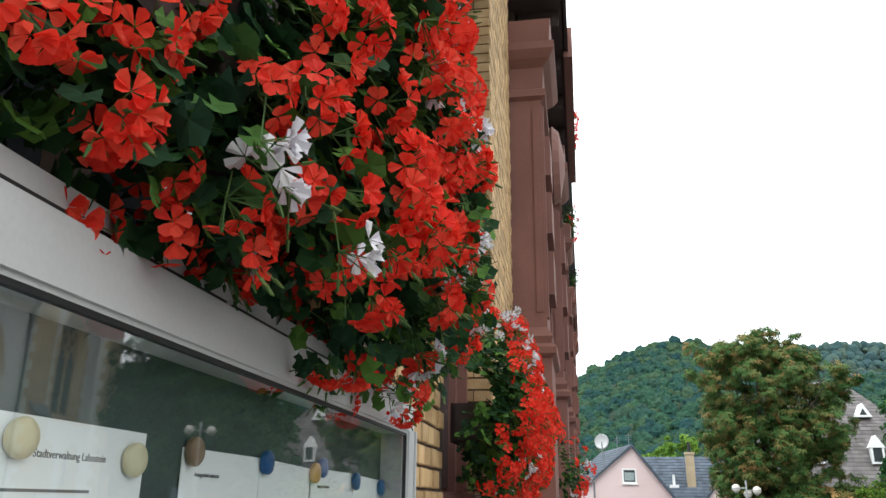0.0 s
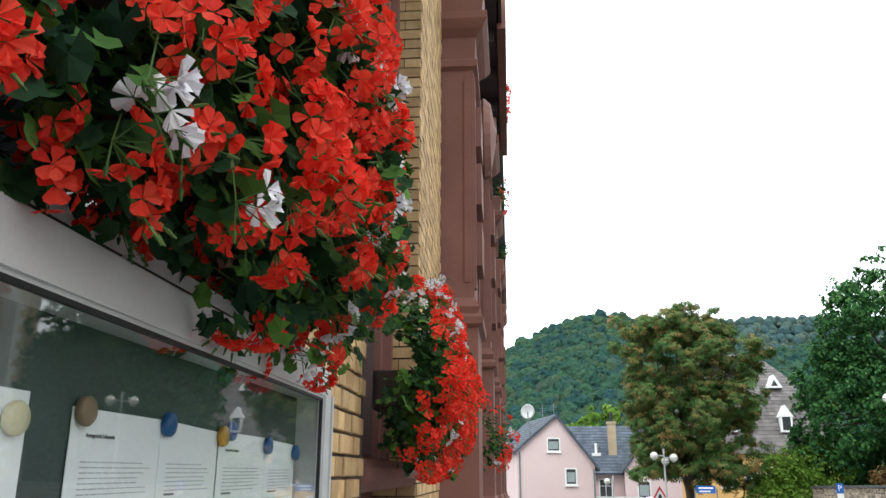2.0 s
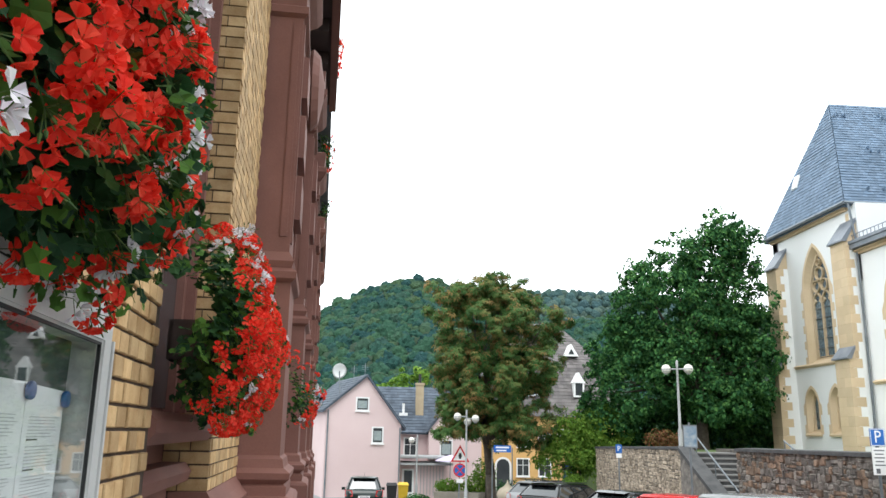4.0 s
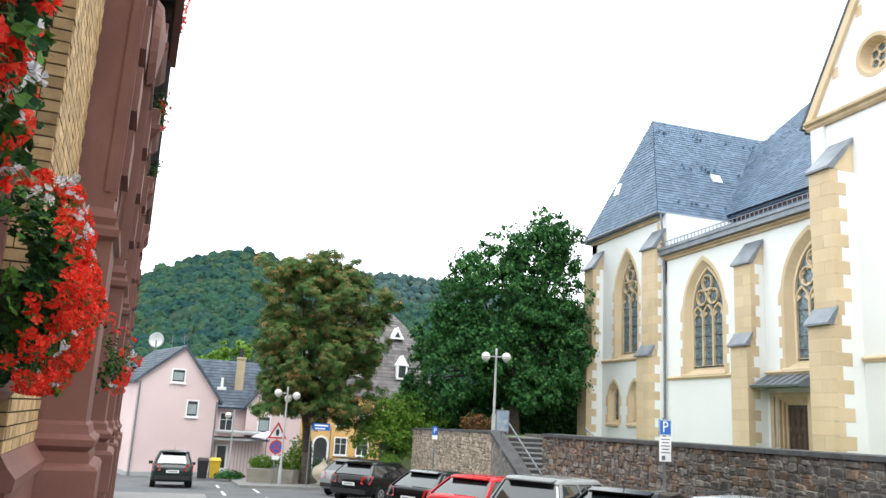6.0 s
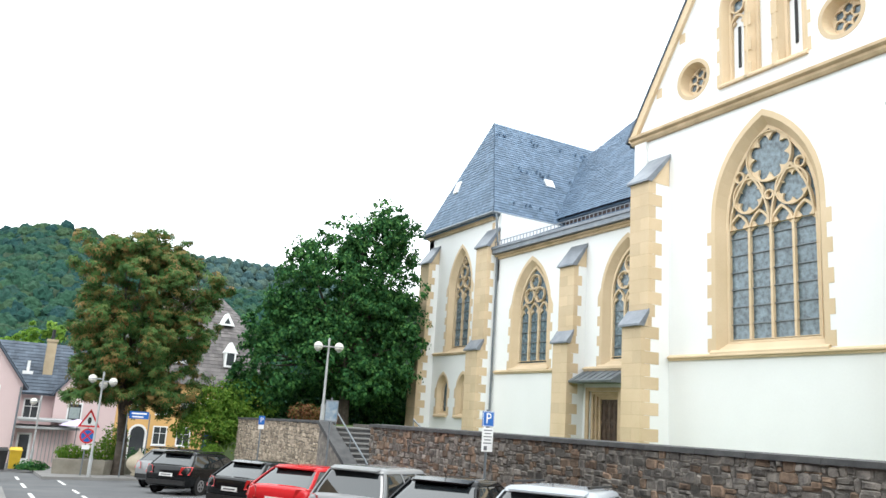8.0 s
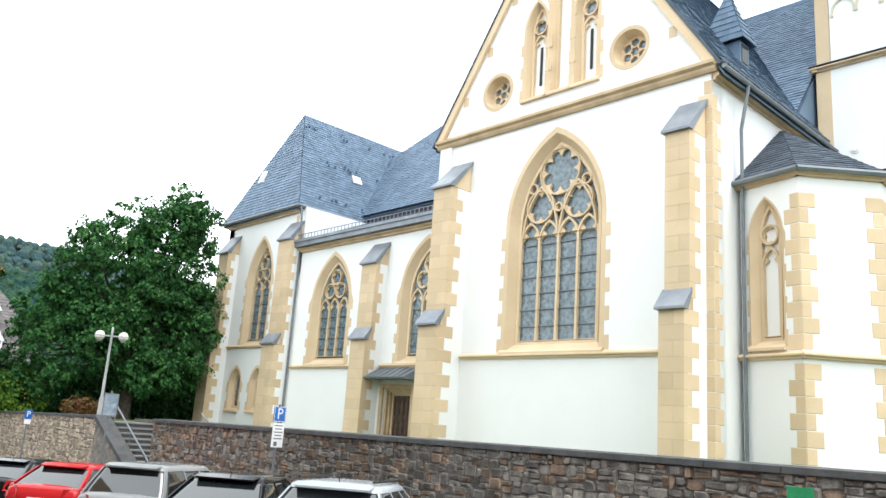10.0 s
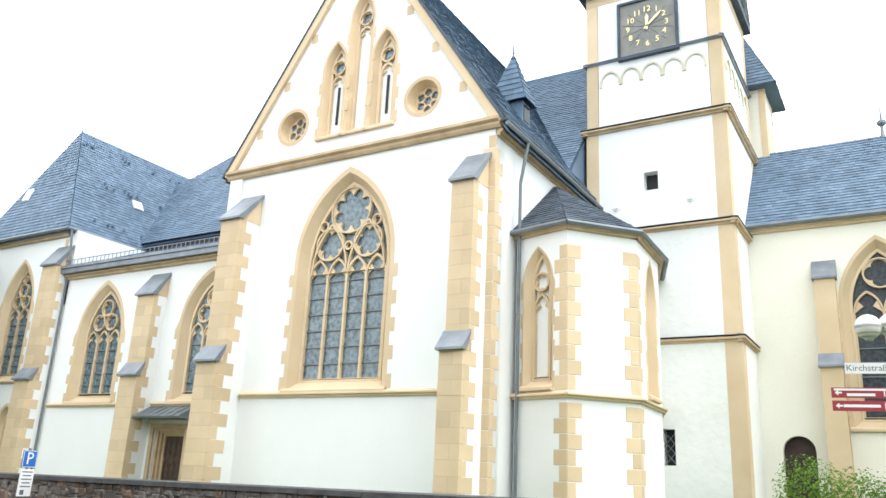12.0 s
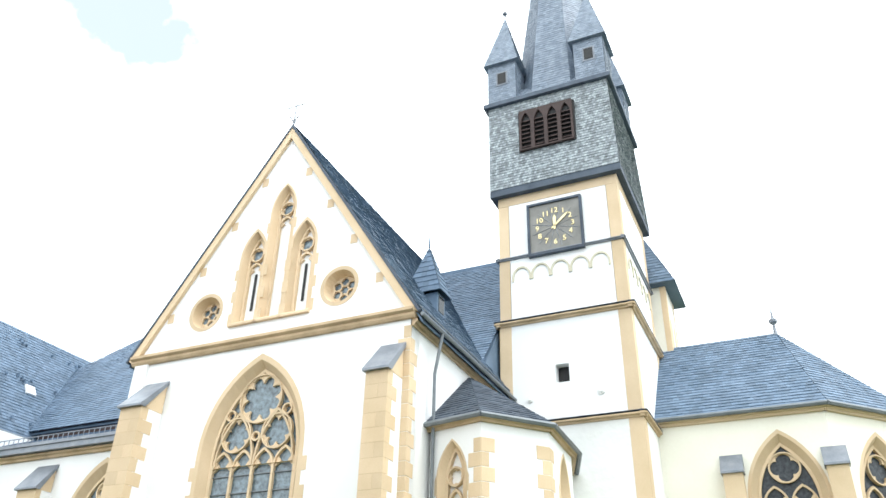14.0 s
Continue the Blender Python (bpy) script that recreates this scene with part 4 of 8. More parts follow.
# gable cross
m = M()
m.tube((19.9, cy, TR), (19.9, cy, TR + 1.35), 0.035, 0.02, 6)
for k in range(4):
    t = math.pi / 4 + math.pi / 2 * k
    m.tube((19.9, cy, TR + 0.05), (19.9 + 0.16 * math.cos(t), cy + 0.16 * math.sin(t), TR + 0.32), 0.03, 0.015, 5)
    m.tube((19.9 + 0.16 * math.cos(t), cy + 0.16 * math.sin(t), TR + 0.32), (19.9 + 0.07 * math.cos(t), cy + 0.07 * math.sin(t), TR + 0.45), 0.02, 0.01, 5)
m.tube((19.9, cy - 0.45, TR + 0.95), (19.9, cy + 0.45, TR + 0.95), 0.025, n=6)
for s in (-1, 1):
    m.tube((19.9, cy, TR + 0.15), (19.9, cy + s * 0.3, TR + 0.5), 0.03, 0.015, 5)
part("gable_cross", m, LEAD, church)
# downpipes
m = M()
m.tube((21.26, 9.80, BASE), (21.26, 9.80, 10.9), 0.055)
m.tube((21.26, 9.80, 10.9), (21.26, 9.55, 12.25), 0.055)
part("downpipe", m, ZINC, church)
m = M()
m.tube((22.38, 34.45, BASE), (22.38, 34.45, 10.3), 0.055)
m.tube((22.38, 34.35, 10.3), (22.2, 34.5, 12.7), 0.055)
part("downpipe", m, ZINC, church)

# polygonal stair turret
ST = [(21.42, 9.95), (20.96, 8.10), (22.68, 6.55), (25.6, 6.70), (28.3, 7.6)]
for k, (p, q) in enumerate(zip(ST, ST[1:])):
    mx = facing(p, q)
    L_ = math.dist(p, q)
    hs = []
    if k == 0:
        hs.append(gothic(mx, L_ * 0.44, 0.53, 4.42, 7.55, 8.65, (0.33, 7.5, 8.45), [arch(L_ * 0.44, 0.25, 4.75, 6.75, 7.2, 5), foil(L_ * 0.44, 7.62, 0.235, 4, turn=0.78)], 0.05, 0.25, 0, WHITE, 0.25))
    if k == 2:
        hs.append(gothic(mx, 1.75, 0.62, 4.42, 7.6, 8.75, (0.42, 7.55, 8.5), [arch(1.75, 0.33, 4.75, 6.8, 7.3, 5), foil(1.75, 7.7, 0.27, 4)], 0.1, 0.3, 0, WHITE, 0.25))
    m = M()
    m.plate([[(0, BASE), (L_, BASE), (L_, 9.25), (0, 9.25)]] + hs, -0.4, 0.0, mx)
    w = part("wall", m, WHITE, church)
    string_course(mx, -0.06, L_ + 0.06, 4.08, OCHRE, church, 0.16, 0.16)
    string_course(mx, -0.08, L_ + 0.08, 9.05, OCHRE_DARK, church, 0.2, 0.2, "cornice")
    if k in (1, 2):
        quoins(w, mx, 0.0, 1, BASE, 4.05)
        quoins(w, mx, 0.0, 1, 4.3, 9.0, 1)
    if k in (0, 1):
        quoins(w, mx, L_, -1, BASE, 4.05, 1 if k == 0 else 0)
        quoins(w, mx, L_, -1, 4.3, 9.0, k)
m = M()
apex = (24.6, 10.0, 12.0)
ev = [(21.2, 10.3), (20.72, 8.02), (22.58, 6.33), (25.8, 6.45), (28.4, 7.3)]
for p, q in zip(ev, ev[1:]):
    slates(m, (*p, 9.25), (*q, 9.25), apex, apex, 0.24, 0.26)
    m.face((*p, 9.24), (*q, 9.24), apex)
m.face(*[(x, y, 9.2) for x, y in ev])
part("turret_roof", m, SLATE_DARK, church)
m = M()
for p, q in zip(ev, ev[1:]):
    m.tube((*p, 9.22), (*q, 9.22), 0.085, n=6)
part("gutter", m, ZINC, church)

# tower
TX0, TX1, TY0, TY1 = 28.3, 33.8, 4.68, 10.13
faces_t = [((TX0, TY1), (TX0, TY0)), ((TX0, TY0), (TX1, TY0)), ((TX1, TY0), (TX1, TY1)), ((TX1, TY1), (TX0, TY1))]
LV = [BASE, 6.85, 11.15, 15.6, 18.75, 22.0]
for k, (p, q) in enumerate(faces_t):
    mx = facing(p, q)
    L_ = math.dist(p, q)
    for i, (z0, z1) in enumerate(zip(LV, LV[1:])):
        e = 0.09 - 0.03 * i if i < 3 else 0.0
        hs = []
        if k == 0 and i == 2:
            hs = [[(TY1 - 7.85, 12.8), (TY1 - 7.3, 12.8), (TY1 - 7.3, 13.55), (TY1 - 7.85, 13.55)]]
        if k == 0 and i == 0:
            hs = [[(TY1 - 7.43, 2.55), (TY1 - 7.0, 2.55), (TY1 - 7.0, 3.78), (TY1 - 7.43, 3.78)]]
        m = M()
        m.plate([[(0, z0), (L_, z0), (L_, z1), (0, z1)]] + hs, -0.5, e, mx)
        part("wall", m, ROUGH if i < 2 else WHITE, church, "uneven whitewashed tower wall")
        for a0, a1 in ((-e, 0.48), (L_ - 0.48, L_ + e)):
            m = M()
            m.box(a0 - 0.004, a1 + 0.004, z0, min(z1, 21.54), -0.05, e + 0.012, mx)
            part("corner_band", m, OCHRE, church)
        if i and i < 4:
            string_course(mx, -0.2, L_ + 0.2, z0 - 0.1, OCHRE_DARK, church, 0.2, 0.24)
            string_course(mx, -0.22, L_ + 0.22, z0 + 0.10, SLATE_DARK, church, 0.05, 0.25, "lead_capping")
        if i == 4:
            string_course(mx, -0.15, L_ + 0.15, z0 - 0.06, LEAD, church, 0.12, 0.15)
    m = M()
    m.box(-0.016, L_ + 0.016 - 0.001 * k, 21.545, 22.0, -0.04, 0.017 + 0.001 * k, mx)
    part("frieze", m, OCHRE, church)
    # round-arched frieze
    for i in range(5):
        m = M()
        ac = L_ / 2 + (i - 2) * 0.86
        out = [(ac + 0.43 * math.cos(t), 17.78 + 0.50 * math.sin(t)) for t in (math.pi * j / 10 for j in range(11))]
        inn = [(ac + 0.35 * math.cos(t), 17.78 + 0.42 * math.sin(t)) for t in (math.pi * j / 10 for j in reversed(range(11)))]
        m.plate([out + [(ac - 0.43, 17.6), (ac - 0.35, 17.6)] + inn + [(ac + 0.35, 17.6), (ac + 0.43, 17.6)]], -0.02, 0.06 - 0.004 * (i % 2), mx)
        part("frieze_arch", m, FRIEZE, church)
mx = facing(*faces_t[0])
for a0, z0, z1, w in ((TY1 - 7.85, 12.8, 13.55, 0.55), (TY1 - 7.43, 2.55, 3.78, 0.43)):
    m = M()
    m.box(a0 + 0.02, a0 + w - 0.02, z0, z1, -0.45, -0.35, mx)
    part("slot_window", m, RUBBER, church)
    m = M()
    if z0 < 5:
        for k in range(3):
            m.tube(mx @ Vector((a0, z0 + k * 0.33, -0.12)), mx @ Vector((a0 + w, z0 + k * 0.33 + 0.5, -0.12)), 0.015, n=4)
            m.tube(mx @ Vector((a0 + w, z0 + k * 0.33, -0.10)), mx @ Vector((a0, z0 + k * 0.33 + 0.5, -0.10)), 0.015, n=4)
        part("window_grille", m, LEAD, church)
for cyy in (8.95, 6.1):
    m = M()
    m.plate([disc(TY1 - cyy, 12.25, 0.15, 14)], 0.0, 0.08, mx)
    m.plate([disc(TY1 - cyy, 12.25, 0.08, 10)], 0.08, 0.14, mx)
    part("anchor_plate", m, ROUGH, church)
# clock
m = M()
ca, cz = TY1 - 7.5, 19.92
m.plate([[(ca - 1.19, cz - 1.28), (ca + 1.19, cz - 1.28), (ca + 1.19, cz + 1.28), (ca - 1.19, cz + 1.28)]], 0.0, 0.12, mx)
clock = part("clock", m, CLOCK_FACE, church, "square grey clock face with gilded numerals")
m = M()
m.plate([[(ca - 1.24, cz - 1.33), (ca + 1.24, cz - 1.33), (ca + 1.24, cz + 1.33), (ca - 1.24, cz + 1.33)], [(ca - 1.14, cz - 1.23), (ca + 1.14, cz - 1.23), (ca + 1.14, cz + 1.23), (ca - 1.14, cz + 1.23)]], 0.0, 0.2, mx)
part("clock_frame", m, SLATE_DARK, clock)
m = M()
for k in range(12):
    t = math.radians(90 - 30 * k - 15)
    m.tube(mx @ Vector((ca + 0.15 * math.cos(t), cz + 0.15 * math.sin(t), 0.125)), mx @ Vector((ca + 1.05 * math.cos(t), cz + 1.05 * math.sin(t), 0.125)), 0.012, n=4)
part("clock_seams", m, LEAD, clock)


def lettering(text, size, m, mat, parent, name="lettering", depth=0.01):
    cu = bpy.data.curves.new(name, "FONT")
    cu.body, cu.size, cu.align_x, cu.align_y, cu.extrude, cu.resolution_u = text, size, "CENTER", "CENTER", depth, 2
    tmp = bpy.data.objects.new("tmp", cu)
    scene.collection.objects.link(tmp)
    me = bpy.data.meshes.new_from_object(tmp.evaluated_get(bpy.context.evaluated_depsgraph_get()))
    bpy.data.objects.remove(tmp)
    me.materials.clear()
    me.materials.append(mat)
    me.transform(m)
    ob = new(name, me)
    WORLD[ob] = Matrix.Identity(4)
    if parent is not None:
        ob.parent = parent
        ob.matrix_parent_inverse = WORLD[parent].inverted()
    return ob


for k in range(1, 13):
    t = math.radians(90 - 30 * k)
    lettering(str(k), 0.36, mx @ Matrix.Translation((ca + 0.80 * math.cos(t), cz + 0.80 * math.sin(t), 0.14)), GOLD, clock, "numeral", 0.012)
for ang, ln, wd in ((90 - 30 * 12.05, 0.55, 0.07), (90 - 6 * 8.0, 0.85, 0.05)):
    t = math.radians(ang)
    m = M()
    d = Vector((math.cos(t), math.sin(t), 0))
    nrm = Vector((-d.y, d.x, 0))
    cc_ = Vector((ca, cz, 0))
    pts = [cc_ - d * 0.18 - nrm * wd * 0.5, cc_ + d * ln * 0.7 - nrm * wd, cc_ + d * ln, cc_ + d * ln * 0.7 + nrm * wd, cc_ - d * 0.18 + nrm * wd * 0.5]
    m.plate([[(p.x, p.y) for p in pts]], 0.17, 0.19, mx)
    part("clock_hand", m, GOLD, clock)
# slate-hung belfry, spire and corner pinnacles
m = M()
b0 = [(TX0 - 0.32, TY1 + 0.3), (TX0 - 0.32, TY0 - 0.3), (TX1 + 0.32, TY0 - 0.3), (TX1 + 0.32, TY1 + 0.3)]
b1 = [(TX0 - 0.12, TY1 + 0.22), (TX0 - 0.12, TY0 - 0.1), (TX1 + 0.12, TY0 - 0.1), (TX1 + 0.12, TY1 + 0.22)]
b2 = [(TX0 - 0.08, TY1 + 0.42), (TX0 - 0.08, TY0 - 0.08), (TX1 + 0.1, TY0 - 0.08), (TX1 + 0.1, TY1 + 0.42)]
m.hull([(*p, 22.0) for p in b0], [(*p, 22.35) for p in b0])
m.hull([(*p, 22.3) for p in b1], [(*p, 27.6) for p in b2])
m.hull([(x + (-0.2 if x < 30 else 0.2), y + (0.2 if y > 7 else -0.2), 27.45) for x, y in b2], [(x + (-0.2 if x < 30 else 0.2), y + (0.2 if y > 7 else -0.2), 27.68) for x, y in b2])
belfry = part("belfry", m, SLATE_DARK, church, "slate-hung belfry storey")
m = M()
for p, q, p2, q2 in ((b0[i], b0[(i + 1) % 4], b2[i], b2[(i + 1) % 4]) for i in range(4)):
    slates(m, (*p, 22.35), (*q, 22.35), (*q2, 27.45), (*p2, 27.45), 0.15, 0.13, 0.03)
part("hung_slates", m, SHINGLE, belfry)
la0, la1 = TY1 - 8.88, TY1 - 6.28
m = M()
m.box(la0 - 0.08, la1 + 0.08, 24.2, 26.55, 0.0, 0.28, mx)
louv = part("belfry_window", m, RUBBER, belfry, "belfry opening with dark louvres")
lw = (la1 - la0) / 4
for k in range(4):
    a = la0 + lw * (k + 0.5)
    m = M()
    m.plate([[(a - lw / 2, 24.2), (a + lw / 2, 24.2), (a + lw / 2, 26.55), (a - lw / 2, 26.55)], arch(a, lw * 0.36, 24.28, 25.75, 26.4, 5)], 0.28, 0.42, mx)
    part("louvre_frame", m, BROWN_DARK, louv)
    for j in range(7):
        m = M()
        prof = [(24.35 + j * 0.25, 0.40), (24.37 + j * 0.25, 0.41), (24.52 + j * 0.25, 0.29), (24.50 + j * 0.25, 0.28)]
        m.hull([mx @ Vector((a - lw * 0.38, b, c)) for b, c in prof], [mx @ Vector((a + lw * 0.38, b, c)) for b, c in prof])
        part("louvre", m, BROWN_DARK, louv)
m = M()
CX, CY = (TX0 + TX1) / 2, (TY0 + TY1) / 2
sp = [(CX + 2.55 * math.cos(t) * 1.06, CY + 2.55 * math.sin(t) * 1.06) for t in (math.pi / 8 + math.pi / 4 * k for k in range(8))]
for i in range(8):
    p, q = sp[i], sp[(i + 1) % 8]
    slates(m, (*p, 27.6), (*q, 27.6), (CX, CY, 48.0), (CX, CY, 48.0), 0.17, 0.17, 0.025)
    m.face((*p, 27.6), (*q, 27.6), (CX, CY, 48.0))
for i in range(4):
    p, q = b2[i], b2[(i + 1) % 4]
    t = lambda c: (CX + (c[0] - CX) * 0.72, CY + (c[1] - CY) * 0.72, 28.9)
    slates(m, (*p, 27.66), (*q, 27.66), t(q), t(p), 0.15, 0.16, 0.025)
    m.face((*p, 27.65), (*q, 27.65), t(q), t(p))
part("spire", m, SPIRE_SLATE, church, "slate-clad octagonal spire")
for sx, sy in ((-1, 1), (-1, -1), (1, -1), (1, 1)):
    px, py = CX + sx * 2.05, CY + (2.42 if sy > 0 else -2.07)
    m = M()
    m.box(px - 0.72, px + 0.72, py - 0.72, py + 0.72, 27.6, 30.35)
    pin = part("corner_turret", m, SLATE_DARK, church, "slate-hung corner turret with a pointed roof")
    m = M()
    cr = [(px - 0.74, py + 0.74), (px - 0.74, py - 0.74), (px + 0.74, py - 0.74), (px + 0.74, py + 0.74)]
    ce = [(px - 0.92, py + 0.92), (px - 0.92, py - 0.92), (px + 0.92, py - 0.92), (px + 0.92, py + 0.92)]
    for i in range(4):
        p, q, p2, q2 = cr[i], cr[(i + 1) % 4], ce[i], ce[(i + 1) % 4]
        slates(m, (*p, 27.7), (*q, 27.7), (*q, 30.3), (*p, 30.3), 0.14, 0.15, 0.02)
        slates(m, (*p2, 30.3), (*q2, 30.3), (px, py, 34.3), (px, py, 34.3), 0.15, 0.15, 0.02)
        m.face((*p2, 30.29), (*q2, 30.29), (px, py, 34.3))
    m.face(*[(*p, 30.28) for p in ce])
    part("turret_slates", m, SPIRE_SLATE, pin)
    m = M()
    m.tube((px, py, 34.2), (px, py, 34.6), 0.04)
    m.lathe([(0.02, 0), (0.12, 0.06), (0.14, 0.13), (0.1, 0.22), (0.01, 0.26)], (px, py, 34.55), 10)
    part("finial", m, LEAD, pin)
    m = M()
    m.box(px - 0.78, px - 0.7, py - 0.3, py + 0.3, 28.9, 29.75)
    w = part("shutter", m, LEAD, pin)
    m = M()
    m.box(px - 0.80, px - 0.775, py - 0.22, py + 0.22, 28.98, 29.67)
    part("shutter_board", m, RUBBER, w)

# choir
CHOIR_GLASS = surf("dark_leaded_glass", (0.012, 0.015, 0.02), (0.06, 0.07, 0.08), 8.0, 0.35, 0.5, 24.0, spec=0.3, dist=0.02)
CHX = 31.0
cp = [(CHX, 4.68), (CHX, -1.45), (34.2, -4.6), (38.6, -4.6)]
for k, (p, q) in enumerate(zip(cp, cp[1:])):
    mx = facing(p, q)
    L_ = math.dist(p, q)
    hs = []
    cx = 4.68 - 0.29 if k == 0 else L_ / 2
    hl = lights(cx, 1.0, 2, 4.45, 8.15, 8.85, 0.09) + [foil(cx, 9.55, 0.50, 4, turn=0.0)]
    hs.append(gothic(mx, cx, 1.28, 4.05, 8.4, 10.75, (1.02, 8.35, 10.42), hl, 0.12, 0.3, 0.5, CHOIR_GLASS, 0.3))
    if k == 0:
        da, db = 4.68 - 3.92, 4.68 - 2.84
        dm = (da + db) / 2
        dw = (db - da) / 2
        hs.append([(da, BASE), (db, BASE)] + [(dm + dw * math.cos(t), 3.25 + dw * math.sin(t)) for t in (math.pi * j / 10 for j in range(11))])
        m = M()
        m.box(da, db, BASE, 3.9, -0.4, -0.3, mx)
        part("arched_door", m, BROWN_DARK, church, "low dark round-arched door")
    m = M()
    m.plate([[(0, BASE - 0.1), (L_, BASE - 0.1), (L_, 11.65), (0, 11.65)]] + hs, -0.55, 0.0, mx)
    part("wall", m, CREAM, church, "cream rendered choir wall")
    string_course(mx, -0.1, L_ + 0.1, 11.4, OCHRE, church, 0.26, 0.25, "cornice")
    spots = ((4.68 - 2.06, 0.7), (L_, 0.72)) if k == 0 else ((L_, 0.72),)
    for at, w in spots:
        m = M()
        m.box(at - w / 2, at + w / 2, BASE, 9.35, -0.05, 0.45, mx)
        m.box(at - w / 2, at + w / 2, BASE, 6.1, 0.3, 0.75, mx)
        b = part("buttress", m, OCHRE, church, "plain ochre buttress")
        for zc, d0, d1, rise in ((6.1, 0.75, 0.45, 0.45), (9.35, 0.45, 0.0, 0.7)):
            m = M()
            prof = [(d0 + 0.1, zc - 0.02), (d0 + 0.1, zc + 0.06), (d1, zc + rise + 0.06), (d1, zc - 0.02)]
            m.hull([mx @ Vector((at - w / 2 - 0.06, z, c)) for c, z in prof], [mx @ Vector((at + w / 2 + 0.06, z, c)) for c, z in prof])
            part("weathering", m, LEAD, b)
m = M()
ev = [(30.65, 4.68), (30.65, -1.6), (34.05, -4.95), (38.8, -4.95)]
rd = (34.6, -0.35, 16.2)
slates(m, (*ev[0], 11.64), (*ev[1], 11.64), rd, (34.6, 4.68, 16.2))
slates(m, (*ev[1], 11.64), (*ev[2], 11.64), rd, rd)
slates(m, (*ev[2], 11.64), (*ev[3], 11.64), (38.8, -0.35, 16.2), rd)
m.face((*ev[0], 11.63), (*ev[1], 11.63), rd, (34.6, 4.68, 16.2))
m.face((*ev[1], 11.63), (*ev[2], 11.63), rd)
m.face((*ev[2], 11.63), (*ev[3], 11.63), (38.8, -0.35, 16.2), rd)
part("choir_roof", m, SLATE, church)
m = M()
for p, q in zip(ev, ev[1:]):
    m.tube((*p, 11.62), (*q, 11.62), 0.09, n=6)
part("gutter", m, ZINC, church)
m = M()
m.lathe([(0.12, 0), (0.07, 0.25), (0.06, 0.5), (0.18, 0.62), (0.19, 0.72), (0.06, 0.85), (0.03, 1.2), (0.005, 1.9)], (34.6, -0.35, 16.1), 10)
part("finial", m, LEAD, church)
# small belfry turret beside the tower
m = M()
m.box(34.4, 36.6, 4.05, 5.5, 11, 19.6)
tur = part("small_turret", m, CREAM, church)
for x0, x1 in ((34.38, 34.62), (36.38, 36.62)):
    m = M()
    m.box(x0, x1, 4.03, 4.3, 11, 19.55)
    part("corner_band", m, OCHRE, tur)
m = M()
m.box(34.3, 36.7, 3.95, 5.5, 14.7, 15.0)
part("string_course", m, OCHRE, tur)
for a in (34.95, 35.8):
    m = M()
    mm = facing((34.4, 4.05), (36.6, 4.05))
    m.plate([arch(a - 34.4, 0.2, 15.8, 17.4, 17.8, 4)], 0.0, 0.015, mm)
    part("turret_opening", m, OCHRE, tur)
m = M()
ap = (35.5, 5.0, 22.9)
ee = [(33.9, 3.5), (37.1, 3.5), (37.1, 6.1), (33.9, 6.1)]
for i in range(4):
    p, q = ee[i], ee[(i + 1) % 4]
    slates(m, (*p, 19.3), (*q, 19.3), ap, ap)
    m.face((*p, 19.29), (*q, 19.29), ap)
m.face(*[(*p, 19.28) for p in ee])
part("turret_roof", m, SLATE, tur)

# ---------------------------------------------------------------- town hall
HALL = Matrix.Rotation(radians(4.04), 4, "Z")
hall = thing("town_hall", HALL @ Vector((-1.5, 10, -1)), "town hall of yellow brick with red-brown sandstone pilasters and sills", "town hall")
WF = -0.58   # face of the brickwork


def hall_box(name, n0, n1, u0, u1, z0, z1, mat, parent=hall, label=""):
    m = M()
    m.box(n0, n1, u0, u1, z0, z1, HALL)
    return part(name, m, mat, parent, label)


def moulding(name, n_in, prof, u0, u1, mat=None, parent=hall):
    """A moulded band: prof of (n, z); returns round the ends."""
    m = M()
    m.hull([HALL @ Vector((n, u0, z)) for n, z in prof], [HALL @ Vector((n, u1, z)) for n, z in prof])
    return part(name, m, mat or BROWN, parent)


hall_box("back_wall", -9.0, -0.86, -14, 28.6, -2.2, 7.4, BROWN)
PIERS = [(-1.6, 0.1), (2.05, 3.36), (5.2, 7.0), (7.9, 8.1), (9.6, 10.0), (10.9, 11.6), (13.2, 28.4)]
for u0, u1 in PIERS:
    hall_box("pier", -0.9, WF - 0.008, u0 + 0.008, u1, -1.8, 7.2, BRICK_JOINT, hall, "yellow brick pier")
    hall_box("plinth", -0.9, WF + 0.05, u0, u1, -1.9, 1.22 - 0.02 * u0, BROWN)
    moulding("plinth_moulding", 0, [(-0.8, 1.2 - 0.02 * u0), (WF + 0.09, 1.2 - 0.02 * u0), (WF + 0.10, 1.27 - 0.02 * u0), (WF + 0.05, 1.33 - 0.02 * u0), (WF + 0.005, 1.40 - 0.02 * u0), (-0.8, 1.40 - 0.02 * u0)], u0 - 0.05, u1 + 0.0)
